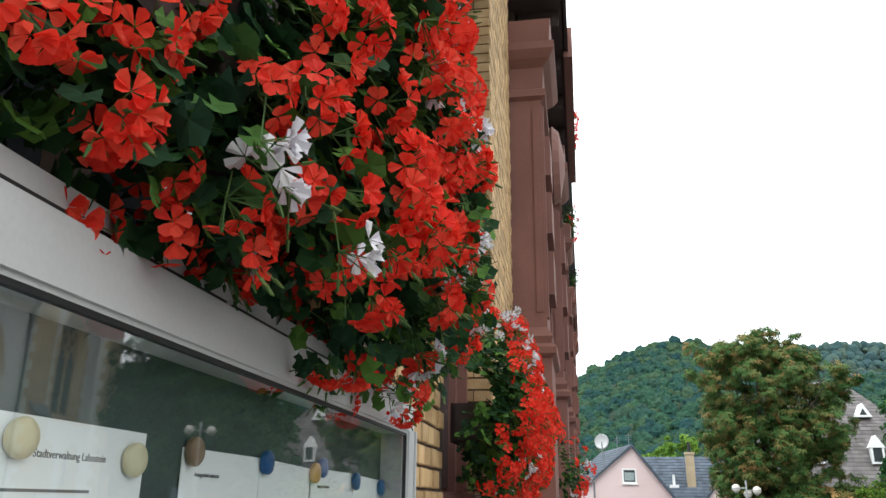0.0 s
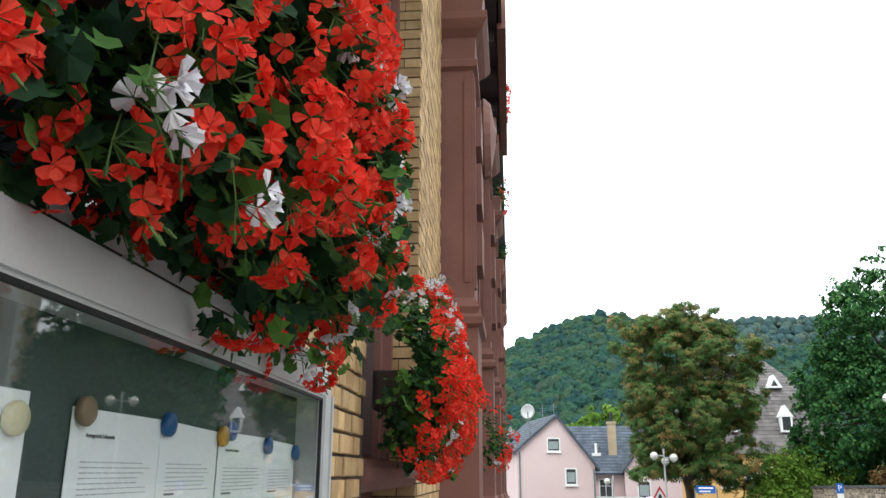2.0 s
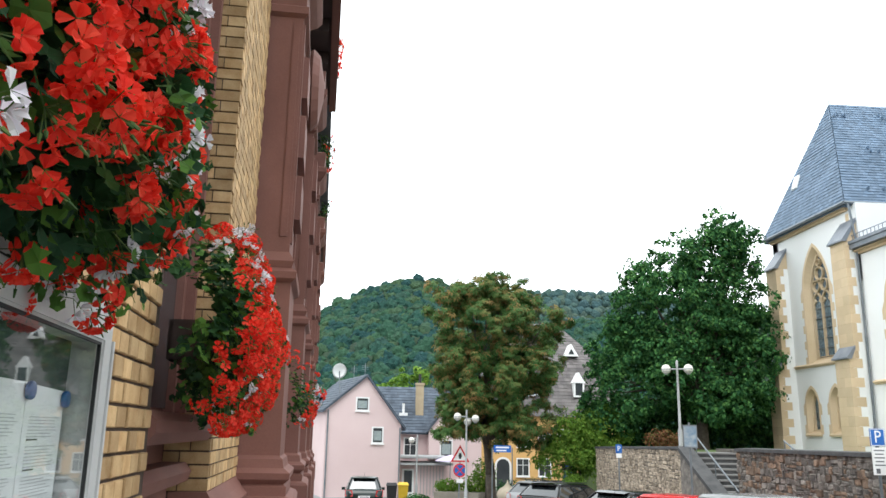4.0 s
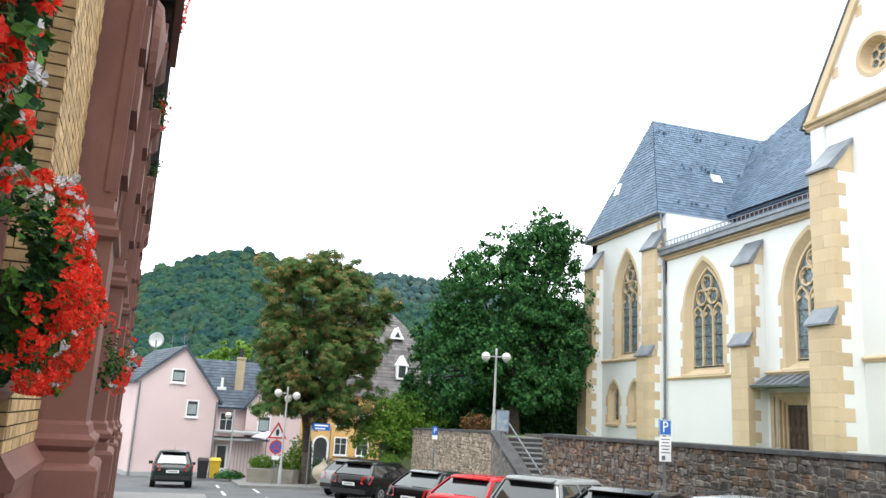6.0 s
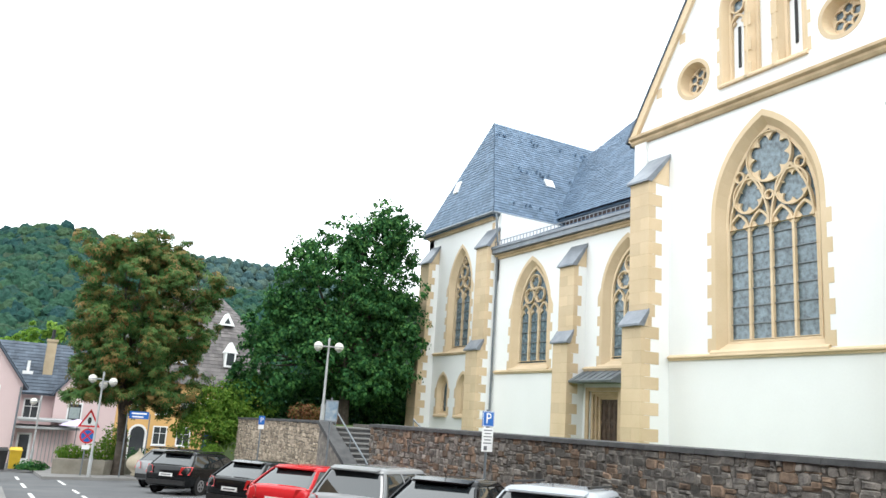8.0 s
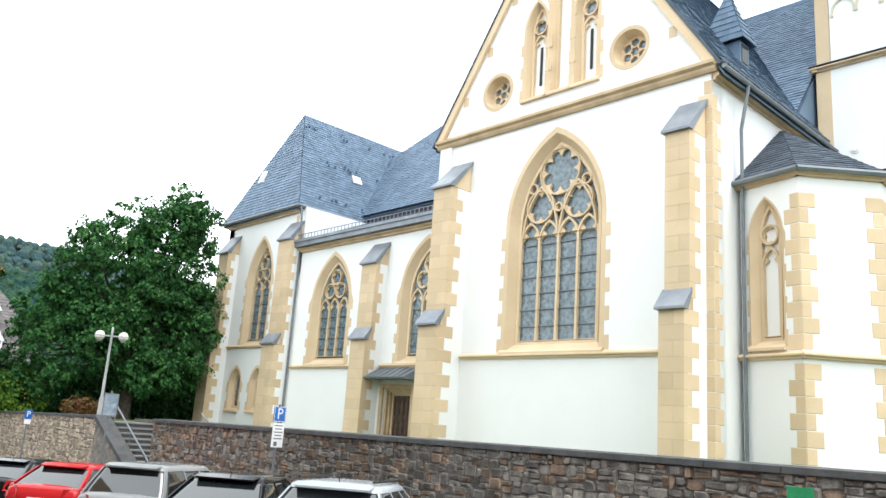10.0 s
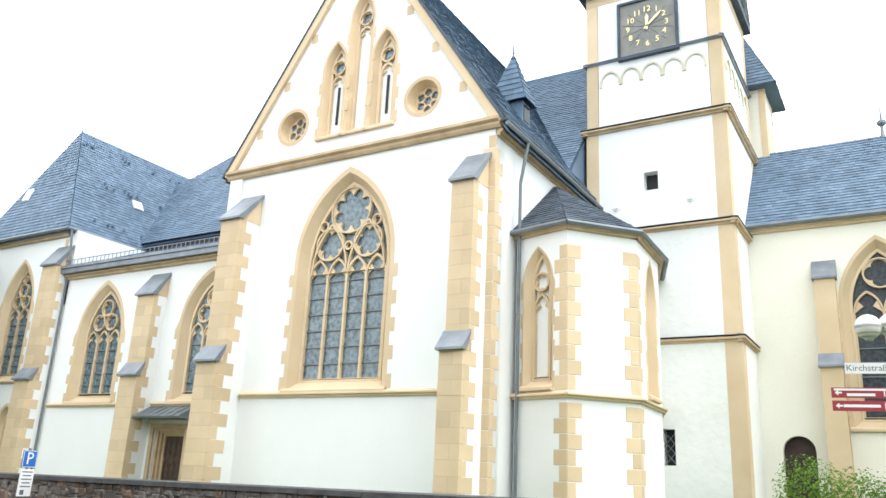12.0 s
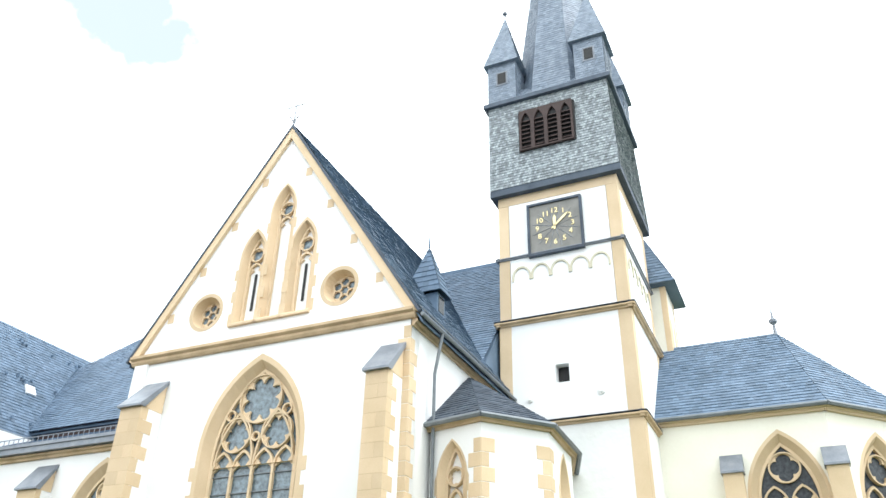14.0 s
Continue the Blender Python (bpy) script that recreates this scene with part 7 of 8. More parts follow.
def car(label, colour, length=4.3, width=1.78, height=1.47, estate=False, mpv=False):
    c = thing("car", (0, 0, 0), label, "car", "cars in the street")
    hl = length / 2
    # stations from the tail to the nose: y, sill, belt, roof, half widths at sill, belt, roof
    w = width / 2
    rear = 0.10 if estate or mpv else 0.42
    bonnet = 0.80 if mpv else 1.15
    st = [(-hl, 0.42, 0.78, 0.80, w * 0.80, w * 0.84, w * 0.80), (-hl + 0.08, 0.30, 0.92, 0.96, w * 0.92, w * 0.93, w * 0.86),
          (-hl + 0.16 + rear * 0.3, 0.26, 0.97, 1.10, w * 0.96, w * 0.97, w * 0.84), (-hl + 0.28 + rear, 0.25, 0.97, height - 0.06, w * 0.98, w * 0.98, w * 0.70),
          (-hl + 0.75 + rear, 0.22, 0.96, height, w, w, w * 0.70), (-0.1, 0.2, 0.95, height, w, w, w * 0.71), (hl - bonnet - 1.0, 0.2, 0.94, height - 0.04, w, w, w * 0.70),
          (hl - bonnet - 0.45, 0.2, 0.93, 1.22, w, w, w * 0.80), (hl - bonnet, 0.2, 0.92, 0.98, w, w * 0.98, w * 0.84), (hl - 0.45, 0.22, 0.82, 0.86, w * 0.97, w * 0.94, w * 0.80),
          (hl - 0.12, 0.26, 0.66, 0.72, w * 0.88, w * 0.86, w * 0.72), (hl, 0.36, 0.55, 0.58, w * 0.74, w * 0.74, w * 0.66)]

    def loop(s):
        y, z0, zb, zr, a, b, d = s
        zr = min(zr, zb + 0.035)
        half = [(a * 0.9, z0), (a, z0 + 0.10), (b * 1.012, (z0 + zb) / 2 + 0.06), (b * 1.005, zb - 0.09), (b * 0.965, zb - 0.01), (b * 0.80, zr - 0.004), (b * 0.4, zr + 0.012)]
        return [Vector((x, y, z)) for x, z in half] + [Vector((-x, y, z)) for x, z in reversed(half)]
    loops = [loop(s) for s in st]

    def spline(p0, p1, p2, p3, t):
        return 0.5 * (2 * p1 + (p2 - p0) * t + (2 * p0 - 5 * p1 + 4 * p2 - p3) * t * t + (3 * p1 - p0 - 3 * p2 + p3) * t ** 3)
    dense = []
    for i in range(len(loops) - 1):
        q = [loops[max(0, i - 1)], loops[i], loops[i + 1], loops[min(len(loops) - 1, i + 2)]]
        for t in (0.0, 0.33, 0.67):
            dense.append([p1.lerp(p2, t).lerp(spline(p0, p1, p2, p3, t), 0.35) for p0, p1, p2, p3 in zip(*q)])
    dense.append(loops[-1])
    m = M()
    for a, b in zip(dense, dense[1:]):
        m.ring(a, b)
    m.face(*loops[0])
    m.face(*loops[-1])
    body = part("body", m, colour, c, "", True)
    # glasshouse: rounded outlines from the belt line up, all of tinted glass, with painted pillars and roof over it
    back_lo, back_hi = -hl + 0.15, -hl + (0.46 if mpv else 0.62 if estate else 0.78)
    nose_lo, nose_hi = hl - bonnet + 0.06, hl - bonnet - 0.92

    def outline(f, grow=0.0, z=None):
        """Rounded outline at the share f of the way from the belt to the roof."""
        y0, y1 = back_lo + (back_hi - back_lo) * f - grow, nose_lo + (nose_hi - nose_lo) * f + grow
        x = w * (0.945 - 0.225 * f ** 1.25) + grow
        zz = 0.945 + (height - 0.07 - 0.945) * f if z is None else z
        r = 0.17
        pts = []
        for cx_, cy_, a0 in ((x - r, y1 - r, 0), (-x + r, y1 - r, 90), (-x + r, y0 + r, 180), (x - r, y0 + r, 270)):
            pts += [Vector((cx_ + r * math.cos(radians(a0 + 22.5 * j)), cy_ + r * math.sin(radians(a0 + 22.5 * j)), zz)) for j in range(5)]
        return pts
    m = M()
    levels = [outline(f) for f in (0.0, 0.3, 0.6, 0.85, 1.0)]
    for a, b in zip(levels, levels[1:]):
        m.ring(a, b)
    m.face(*levels[-1])
    part("glazing", m, CARGLASS, body, "dark tinted windows", True)
    m = M()
    caps = [outline(0.93, 0.008), outline(1.0, 0.012, height - 0.05), outline(1.0, -0.05, height - 0.015), outline(1.0, -0.22, height + 0.004)]
    for a, b in zip(caps, caps[1:]):
        m.ring(a, b)
    m.face(*caps[-1])
    part("roof_panel", m, colour, body, "", True)
    m = M()
    m.hull([(x, back_hi + 0.02, height - 0.045) for x in (-w * 0.62, w * 0.62)] + [(x, back_hi - 0.16, height - 0.085) for x in (w * 0.58, -w * 0.58)],
           [(x, back_hi + 0.06, height - 0.012) for x in (-w * 0.62, w * 0.62)] + [(x, back_hi - 0.16, height - 0.06) for x in (w * 0.58, -w * 0.58)])
    part("roof_spoiler", m, colour, body)
    # pillars: shares of the length at the belt and at the roof, and widths
    for side in (1, -1):
        for s0, s1, wide0, wide1 in ((0.05, 0.07, 0.34, 0.24), (0.36, 0.36, 0.07, 0.06), (0.64, 0.70, 0.07, 0.06), (0.955, 0.965, 0.07, 0.07)):
            m = M()
            rows = []
            for f in (0.0, 0.3, 0.6, 0.85, 0.96):
                y0, y1 = back_lo + (back_hi - back_lo) * f, nose_lo + (nose_hi - nose_lo) * f
                sh, wd = s0 + (s1 - s0) * f, wide0 + (wide1 - wide0) * f
                yc = y0 + (y1 - y0) * sh
                x = side * (w * (0.945 - 0.225 * f ** 1.25) + 0.008)
                if sh > 0.9 or sh < 0.1:
                    x -= side * 0.02
                z = 0.945 + (height - 0.07 - 0.945) * f
                rows.append([Vector((x, yc - wd / 2, z)), Vector((x, yc + wd / 2, z)), Vector((x - side * 0.03, yc + wd / 2, z)), Vector((x - side * 0.03, yc - wd / 2, z))])
            for a, b in zip(rows, rows[1:]):
                m.ring(a, b)
            part("pillar", m, colour, body)
        for y in (-hl + 0.85, hl - 0.85):
            m = M()
            m.lathe([(0.30, 0.0), (0.385, 0.0), (0.385, 0.02), (0.30, 0.02)], (0, 0, 0), 20)
            mw = Matrix.Translation((side * (w - 0.014), y, 0.335)) @ Matrix.Rotation(radians(90 * side), 4, "Y")
            m.v = [tuple(mw @ Vector(v)) for v in m.v]
            part("wheel_arch", m, RUBBER, body)
    for sx in (-1, 1):
        for y in (-hl + 0.85, hl - 0.85):
            m = M()
            m.lathe([(0.12, -0.1), (0.30, -0.11), (0.325, -0.07), (0.325, 0.07), (0.30, 0.11), (0.22, 0.10)], (0, 0, 0), 22)
            mw = Matrix.Translation((sx * (w - 0.11), y, 0.325)) @ Matrix.Rotation(radians(90 * sx), 4, "Y")
            m.v = [tuple(mw @ Vector(v)) for v in m.v]
            wh = part("wheel", m, TYRE, c, "black tyre", True)
            m = M()
            m.lathe([(0.21, 0.095), (0.215, 0.115), (0.19, 0.12), (0.05, 0.105), (0.03, 0.12)], (0, 0, 0), 20)
            for j in range(5):
                t = 2 * math.pi * j / 5
                m.box(0.03, 0.20, -0.025, 0.025, 0.10, 0.125, Matrix.Rotation(t, 4, "Z"))
            m.v = [tuple(mw @ Vector(v)) for v in m.v]
            part("rim", m, RIM, wh)
        m = M()
        m.hull([(sx * w * 0.62, -hl + 0.02, 0.74), (sx * w * 0.90, -hl + 0.12, 0.74), (sx * w * 0.90, -hl + 0.16, 0.95), (sx * w * 0.66, -hl + 0.06, 0.92)],
               [(sx * w * 0.58, -hl - 0.04, 0.70), (sx * w * 0.97, -hl + 0.06, 0.70), (sx * w * 1.0, -hl + 0.24, 0.99), (sx * w * 0.62, -hl + 0.0, 0.95)])
        part("tail_lamp", m, LAMP_RED, body)
        m = M()
        m.hull([(sx * w * 0.5, hl - 0.1, 0.58), (sx * w * 0.86, hl - 0.3, 0.60), (sx * w * 0.88, hl - 0.42, 0.74), (sx * w * 0.55, hl - 0.2, 0.70)],
               [(sx * w * 0.5, hl - 0.02, 0.58), (sx * w * 0.90, hl - 0.2, 0.60), (sx * w * 0.93, hl - 0.4, 0.76), (sx * w * 0.55, hl - 0.12, 0.72)])
        part("head_lamp", m, LAMP_CLEAR, body)
        m = M()
        m.box(sx * w - 0.02 if sx > 0 else -w - 0.16, w + 0.16 if sx > 0 else -w + 0.02, hl - bonnet - 0.62, hl - bonnet - 0.5, 0.93, 1.06)
        part("wing_mirror", m, colour, c)
    m = M()
    m.box(-w * 0.84, w * 0.84, -hl - 0.03, -hl + 0.1, 0.34, 0.5)
    part("bumper", m, RUBBER, body)
    m = M()
    m.box(-0.26, 0.26, -hl - 0.025, -hl + 0.02, 0.62, 0.73)
    pl = part("number_plate", m, PLAIN_WHITE, body)
    m = M()
    m.box(-0.2, 0.2, -hl - 0.028, -hl - 0.024, 0.655, 0.695)
    part("plate_bar", m, INK, pl)
    if estate:
        for sx in (-1, 1):
            m = M()
            m.tube((sx * w * 0.6, -hl + 0.7, height + 0.04), (sx * w * 0.6, hl - 2.1, height + 0.03), 0.018)
            part("roof_rail", m, RUBBER, body)
    m = M()
    m.tube((0, -hl + 0.9, height), (0, -hl + 0.72, height + 0.17), 0.008, 0.004, 5)
    part("aerial", m, RUBBER, body)
    return c


def park(c, x, y, heading):
    a = radians(heading)
    dz = 0.05 * math.cos(a)
    c.matrix_basis = Matrix.Translation((x, y, street_z(y, x) + 0.01)) @ Matrix.Rotation(a, 4, "Z") @ Matrix.Rotation(-math.atan(dz), 4, "X")
    return c


BLACK = paint("black_car_paint", (0.006, 0.0065, 0.0075))
SILVER = paint("silver_car_paint", (0.26, 0.265, 0.27))
PALE = paint("pale_silver_car_paint", (0.42, 0.45, 0.48))
REDP = paint("red_car_paint", (0.50, 0.02, 0.025))
GREENB = paint("dark_green_car_paint", (0.016, 0.026, 0.024))
park(car("small dark green hatchback driving down the street", GREENB, 3.8, 1.72, 1.56, mpv=True), -0.45, 38.6, 2)
park(car("black estate car parked nose to the wall", BLACK, 4.85, 1.84, 1.46, True), 7.6, 31.4, -45)
park(car("silver estate car parked beside the black one", SILVER, 4.6, 1.8, 1.48, True), 7.7, 35.0, -45)
park(car("black hatchback with red tail lamps parked before the wall", BLACK, 4.1, 1.76, 1.46), 7.9, 24.0, -52)
park(car("red hatchback parked before the stone wall", REDP, 4.2, 1.78, 1.46), 7.9, 19.9, -52)
park(car("silver compact van parked before the stone wall", SILVER, 4.2, 1.78, 1.56, mpv=True), 8.0, 16.1, -52)
park(car("black hatchback parked before the stone wall", BLACK, 4.1, 1.78, 1.47), 8.1, 13.0, -52)
park(car("pale silver estate car parked before the stone wall", PALE, 4.5, 1.8, 1.47, True), 8.2, 10.0, -52)

# ---------------------------------------------------------------- houses
def house_window(h, mx, a, b, w, ht, name="window", bars=True):
    m = M()
    m.plate([[(a - w / 2 - 0.09, b - 0.09), (a + w / 2 + 0.09, b - 0.09), (a + w / 2 + 0.09, b + ht + 0.09), (a - w / 2 - 0.09, b + ht + 0.09)],
             [(a - w / 2, b), (a + w / 2, b), (a + w / 2, b + ht), (a - w / 2, b + ht)]], -0.05, 0.04, mx)
    f = part(name, m, PLAIN_WHITE, h, "white framed window")
    m = M()
    m.box(a - w / 2, a + w / 2, b, b + ht, -0.03, 0.012, mx)
    part("pane", m, WINDOW_DARK, f)
    if bars:
        m = M()
        m.box(a - 0.022, a + 0.022, b, b + ht, 0.0, 0.028, mx)
        m.box(a - w / 2, a + w / 2, b + ht * 0.62, b + ht * 0.62 + 0.035, 0.0, 0.025, mx)
        part("glazing_bar", m, PLAIN_WHITE, f)
    else:
        m = M()
        m.box(a - w / 2 + 0.05, a + w / 2 - 0.05, b + ht * 0.12, b + ht * 0.8, 0.012, 0.016, mx)
        part("net_curtain", m, CURTAIN, f, "pale net curtain behind the pane")
    m = M()
    m.box(a - w / 2 - 0.13, a + w / 2 + 0.13, b - 0.15, b - 0.08, -0.02, 0.10, mx)
    part("sill", m, PLAIN_WHITE, f)


# pink house with its gable to the street
ph = thing("pink_house", (-0.8, 50, -2.7), "pink rendered house with a steep slate gable roof", "house")
A0, B0 = (-3.05, 49.3), (1.6, 50.6)
mh = facing(A0, B0)
LH = math.dist(A0, B0)
m = M()
m.plate([[(0, -3.0), (LH, -3.0), (LH, 2.1), (LH * 0.515, 5.0), (0, 3.05)]], -8.0, 0.0, mh)
part("wall", m, PINK, ph)
m = M()
m.box(-0.02, LH + 0.02, -3.0, -2.25, -7.9, 0.03, mh)
part("plinth", m, GREYPAINT, ph)
for (a0, z0), (a1, z1) in (((-0.25, 2.85), (LH * 0.515, 5.12)), ((LH + 0.25, 1.85), (LH * 0.515, 5.12))):
    m = M()
    slates(m, mh @ Vector((a0, z0, 0.2)), mh @ Vector((a0, z0, -8)), mh @ Vector((a1, z1, -8)), mh @ Vector((a1, z1, 0.2)), 0.28, 0.3)
    m.hull([mh @ Vector((a0, z0 - 0.12, 0.2)), mh @ Vector((a1, z1 - 0.14, 0.2)), mh @ Vector((a1, z1 - 0.14, -8)), mh @ Vector((a0, z0 - 0.12, -8))],
           [mh @ Vector((a0, z0, 0.2)), mh @ Vector((a1, z1 - 0.01, 0.2)), mh @ Vector((a1, z1 - 0.01, -8)), mh @ Vector((a0, z0, -8))])
    part("roof", m, SLATE_DARK, ph)
house_window(ph, mh, 2.27, 2.95, 0.68, 0.68, bars=False)
house_window(ph, mh, 3.30, 1.0, 0.58, 0.85, bars=False)
m = M()
m.tube(mh @ Vector((0.12, -2.6, 0.08)), mh @ Vector((0.12, 2.9, 0.08)), 0.05)
part("downpipe", m, ZINC, ph)
m = M()
m.tube(mh @ Vector((LH - 0.1, -2.6, 0.08)), mh @ Vector((LH - 0.1, 1.9, 0.08)), 0.05)
part("downpipe", m, ZINC, ph)
dish = thing("satellite_dish", (-2.1, 50.3, 4.0), "white satellite dish on the slate roof", "satellite dish")
m = M()
dm = Matrix.Translation((-2.42, 50.2, 5.32)) @ Matrix.Rotation(radians(100), 4, "X") @ Matrix.Rotation(radians(25), 4, "Y")
m.lathe([(0.02, -0.1), (0.2, -0.08), (0.36, -0.02), (0.46, 0.06), (0.47, 0.07), (0.36, 0.0), (0.1, -0.06)], (0, 0, 0), 22)
m.v = [tuple(dm @ Vector(v)) for v in m.v]
part("dish", m, PLAIN_WHITE, dish, "", True)
m = M()
m.tube((-2.3, 50.3, 3.7), (-2.4, 50.25, 5.3), 0.035)
part("mast", m, ZINC, dish)
for dx in (0.9, 1.6):
    m = M()
    m.tube((-2.4 + dx, 51, 4.2 + dx * 0.3), (-2.4 + dx, 51, 5.5 + dx * 0.25), 0.018)
    for k in range(3):
        m.tube((-2.6 + dx, 51, 5.1 + k * 0.12 + dx * 0.25), (-2.2 + dx, 51, 5.1 + k * 0.12 + dx * 0.25), 0.008, n=4)
    tagged(part("roof_antenna", m, ZINC, None, "thin metal antenna on the pink house roof"), "", "antenna", "roof antennas")
# house behind, with the chimney
bh = thing("slate_roofed_house", (3, 58, -2.7), "pink house wing with a broad slate roof and tall chimney", "house")
m = M()
m.box(0.2, 6.2, 55.6, 62, -3.0, 1.75)
part("wall", m, PINK, bh)
m = M()
slates(m, (-0.6, 55.2, 1.6), (6.0, 55.2, 1.6), (6.0, 58.5, 4.85), (-0.6, 58.5, 4.85), 0.28, 0.3)
m.hull([(-0.6, 55.2, 1.5), (6.0, 55.2, 1.5), (6.0, 62, 1.5), (-0.6, 62, 1.5)], [(-0.6, 58.5, 4.84), (6.0, 58.5, 4.84), (6.0, 58.6, 4.84), (-0.6, 58.6, 4.84)])
part("roof", m, SLATE_DARK, bh)
m = M()
m.box(2.75, 3.3, 56.4, 57.0, 1.8, 5.0)
m.box(2.70, 3.35, 56.35, 57.05, 4.9, 5.05)
ch = part("chimney", m, surf("beige_chimney_render", (0.36, 0.28, 0.18), (0.46, 0.37, 0.25), 2.0, 0.9, 0.3, 30.0), bh, "tall beige rendered chimney")
m = M()
m.tube((3.03, 56.7, 5.0), (3.03, 56.7, 5.7), 0.1)
part("flue", m, RUBBER, ch)
m = M()
m.tube((1.9, 56.6, 2.9), (1.9, 56.6, 3.6), 0.09)
m.box(1.6, 2.2, 56.3, 56.7, 2.75, 2.95)
part("roof_vent", m, PLAIN_WHITE, bh)
mh2 = facing((0.2, 55.6), (6.2, 55.6))
house_window(bh, mh2, 2.2, 0.1, 0.75, 1.1)
house_window(bh, mh2, 5.3, 0.1, 0.75, 1.1)
gh = thing("gabled_wing", (5.2, 54.5, -2.7), "pink gabled wing half hidden by the chestnut", "house")
m = M()
mg = facing((3.6, 54.6), (7.2, 54.6))
m.plate([[(0, -3), (3.6, -3), (3.6, 1.8), (1.8, 4.1), (0, 1.8)]], -3, 0, mg)
part("wall", m, PINK, gh)
for s_, e_ in ((-0.2, 1.6), (3.8, 1.6)):
    m = M()
    slates(m, mg @ Vector((s_, e_, 0.15)), mg @ Vector((s_, e_, -3)), mg @ Vector((1.8, 4.2, -3)), mg @ Vector((1.8, 4.2, 0.15)), 0.28, 0.3)
    m.hull([mg @ Vector((s_, e_ - 0.1, 0.15)), mg @ Vector((1.8, 4.08, 0.15)), mg @ Vector((1.8, 4.08, -3)), mg @ Vector((s_, e_ - 0.1, -3))], [mg @ Vector((s_, e_, 0.15)), mg @ Vector((1.8, 4.19, 0.15)), mg @ Vector((1.8, 4.19, -3)), mg @ Vector((s_, e_, -3))])
    part("roof", m, SLATE_DARK, gh)
house_window(gh, mg, 1.2, 0.1, 0.7, 1.0, bars=False)
# low annex with a glazed porch
an = thing("porch_annex", (3.2, 53, -2.7), "low grey porch annex with metal roof edges", "annex")
m = M()
m.box(1.5, 4.5, 51.2, 54.4, -3.0, -0.35)
part("wall", m, PINK, an)
for z0, d in ((-0.35, 0.3), (0.05, 0.0)):
    m = M()
    m.box(1.2 - d, 4.6 + d, 50.9 - d, 54.5, z0, z0 + 0.12)
    part("roof_slab", m, GREYPAINT, an)
mh3 = facing((1.5, 51.2), (4.5, 51.2))
m = M()
m.box(0.25, 1.0, -2.4, -0.6, 0.0, 0.05, mh3)
d_ = part("door", m, PLAIN_WHITE, an)
m = M()
m.box(0.37, 0.88, -2.0, -0.7, 0.05, 0.06, mh3)
part("pane", m, WINDOW_DARK, d_)
for k in range(8):
    m = M()
    m.box(1.4 + k * 0.2, 1.44 + k * 0.2, -2.2, -0.4, 0, 0.06, mh3)
    part("slat", m, GREYPAINT, an)
par = thing("parasol", (4.7, 50.4, -2.5), "pale lilac parasol by the porch", "parasol")
m = M()
m.lathe([(0.95, -0.02), (0.93, 0.0), (0.5, 0.2), (0.03, 0.36)], (4.7, 50.4, -0.05), 10)
part("canopy", m, surf("lilac_cloth", (0.50, 0.42, 0.58), (0.56, 0.48, 0.64), 3, 0.9, 0.1), par)
m = M()
m.tube((4.7, 50.4, -2.6), (4.7, 50.4, 0.25), 0.025)
part("pole", m, ZINC, par)
for x, y, mat, nm, lab in ((1.05, 47.2, RUBBER, "wheelie_bin", "black wheelie bin by the pink house"), (1.75, 48.6, surf("yellow_plastic", (0.62, 0.40, 0.03), (0.7, 0.46, 0.04), 4, 0.5, 0.0), "yellow_bin", "yellow box by the pink house")):
    b = thing(nm, (x, y, street_z(y, x)), lab, "bin")
    z = street_z(y, x) + 0.1
    m = M()
    m.hull([(x - 0.24, y - 0.28, z), (x + 0.24, y - 0.28, z), (x + 0.24, y + 0.28, z), (x - 0.24, y + 0.28, z)], [(x - 0.3, y - 0.36, z + 0.95), (x + 0.3, y - 0.36, z + 0.95), (x + 0.3, y + 0.36, z + 0.95), (x - 0.3, y + 0.36, z + 0.95)])
    part("body", m, mat, b)
    m = M()
    m.hull([(x - 0.33, y - 0.4, z + 0.95), (x + 0.33, y - 0.4, z + 0.95), (x + 0.33, y + 0.4, z + 0.95), (x - 0.33, y + 0.4, z + 0.95)], [(x - 0.27, y - 0.3, z + 1.05), (x + 0.27, y - 0.3, z + 1.05), (x + 0.27, y + 0.36, z + 1.08), (x - 0.27, y + 0.36, z + 1.08)])
    part("lid", m, mat, b)
# white houses along the bend
wh_ = thing("white_house", (-8, 62, -2.7), "white rendered houses along the bend of the street", "house")
m = M()
m.hull([(-14, 54.5, -3), (-3.9, 54.5, -3), (-3.4, 80, -3), (-14, 80, -3)], [(-14, 54.5, 3.8), (-3.9, 54.5, 3.8), (-3.4, 80, 3.8), (-14, 80, 3.8)])
part("wall", m, PLAIN_WHITE, wh_)
mw_ = facing((-3.4, 80), (-3.9, 54.5))
for k in range(6):
    for z in (-0.9, 1.7):
        house_window(wh_, facing((-3.9, 54.5), (-3.4, 80)) , 2 + k * 3.5, z, 0.9, 1.3)
m = M()
m.hull([(-14.3, 54, 3.8), (-3.5, 54, 3.8), (-3.0, 80.4, 3.8), (-14.3, 80.4, 3.8)], [(-9, 55, 6.8), (-8.6, 55, 6.8), (-8.6, 80, 6.8), (-9, 80, 6.8)])
part("roof", m, SLATE_DARK, wh_)
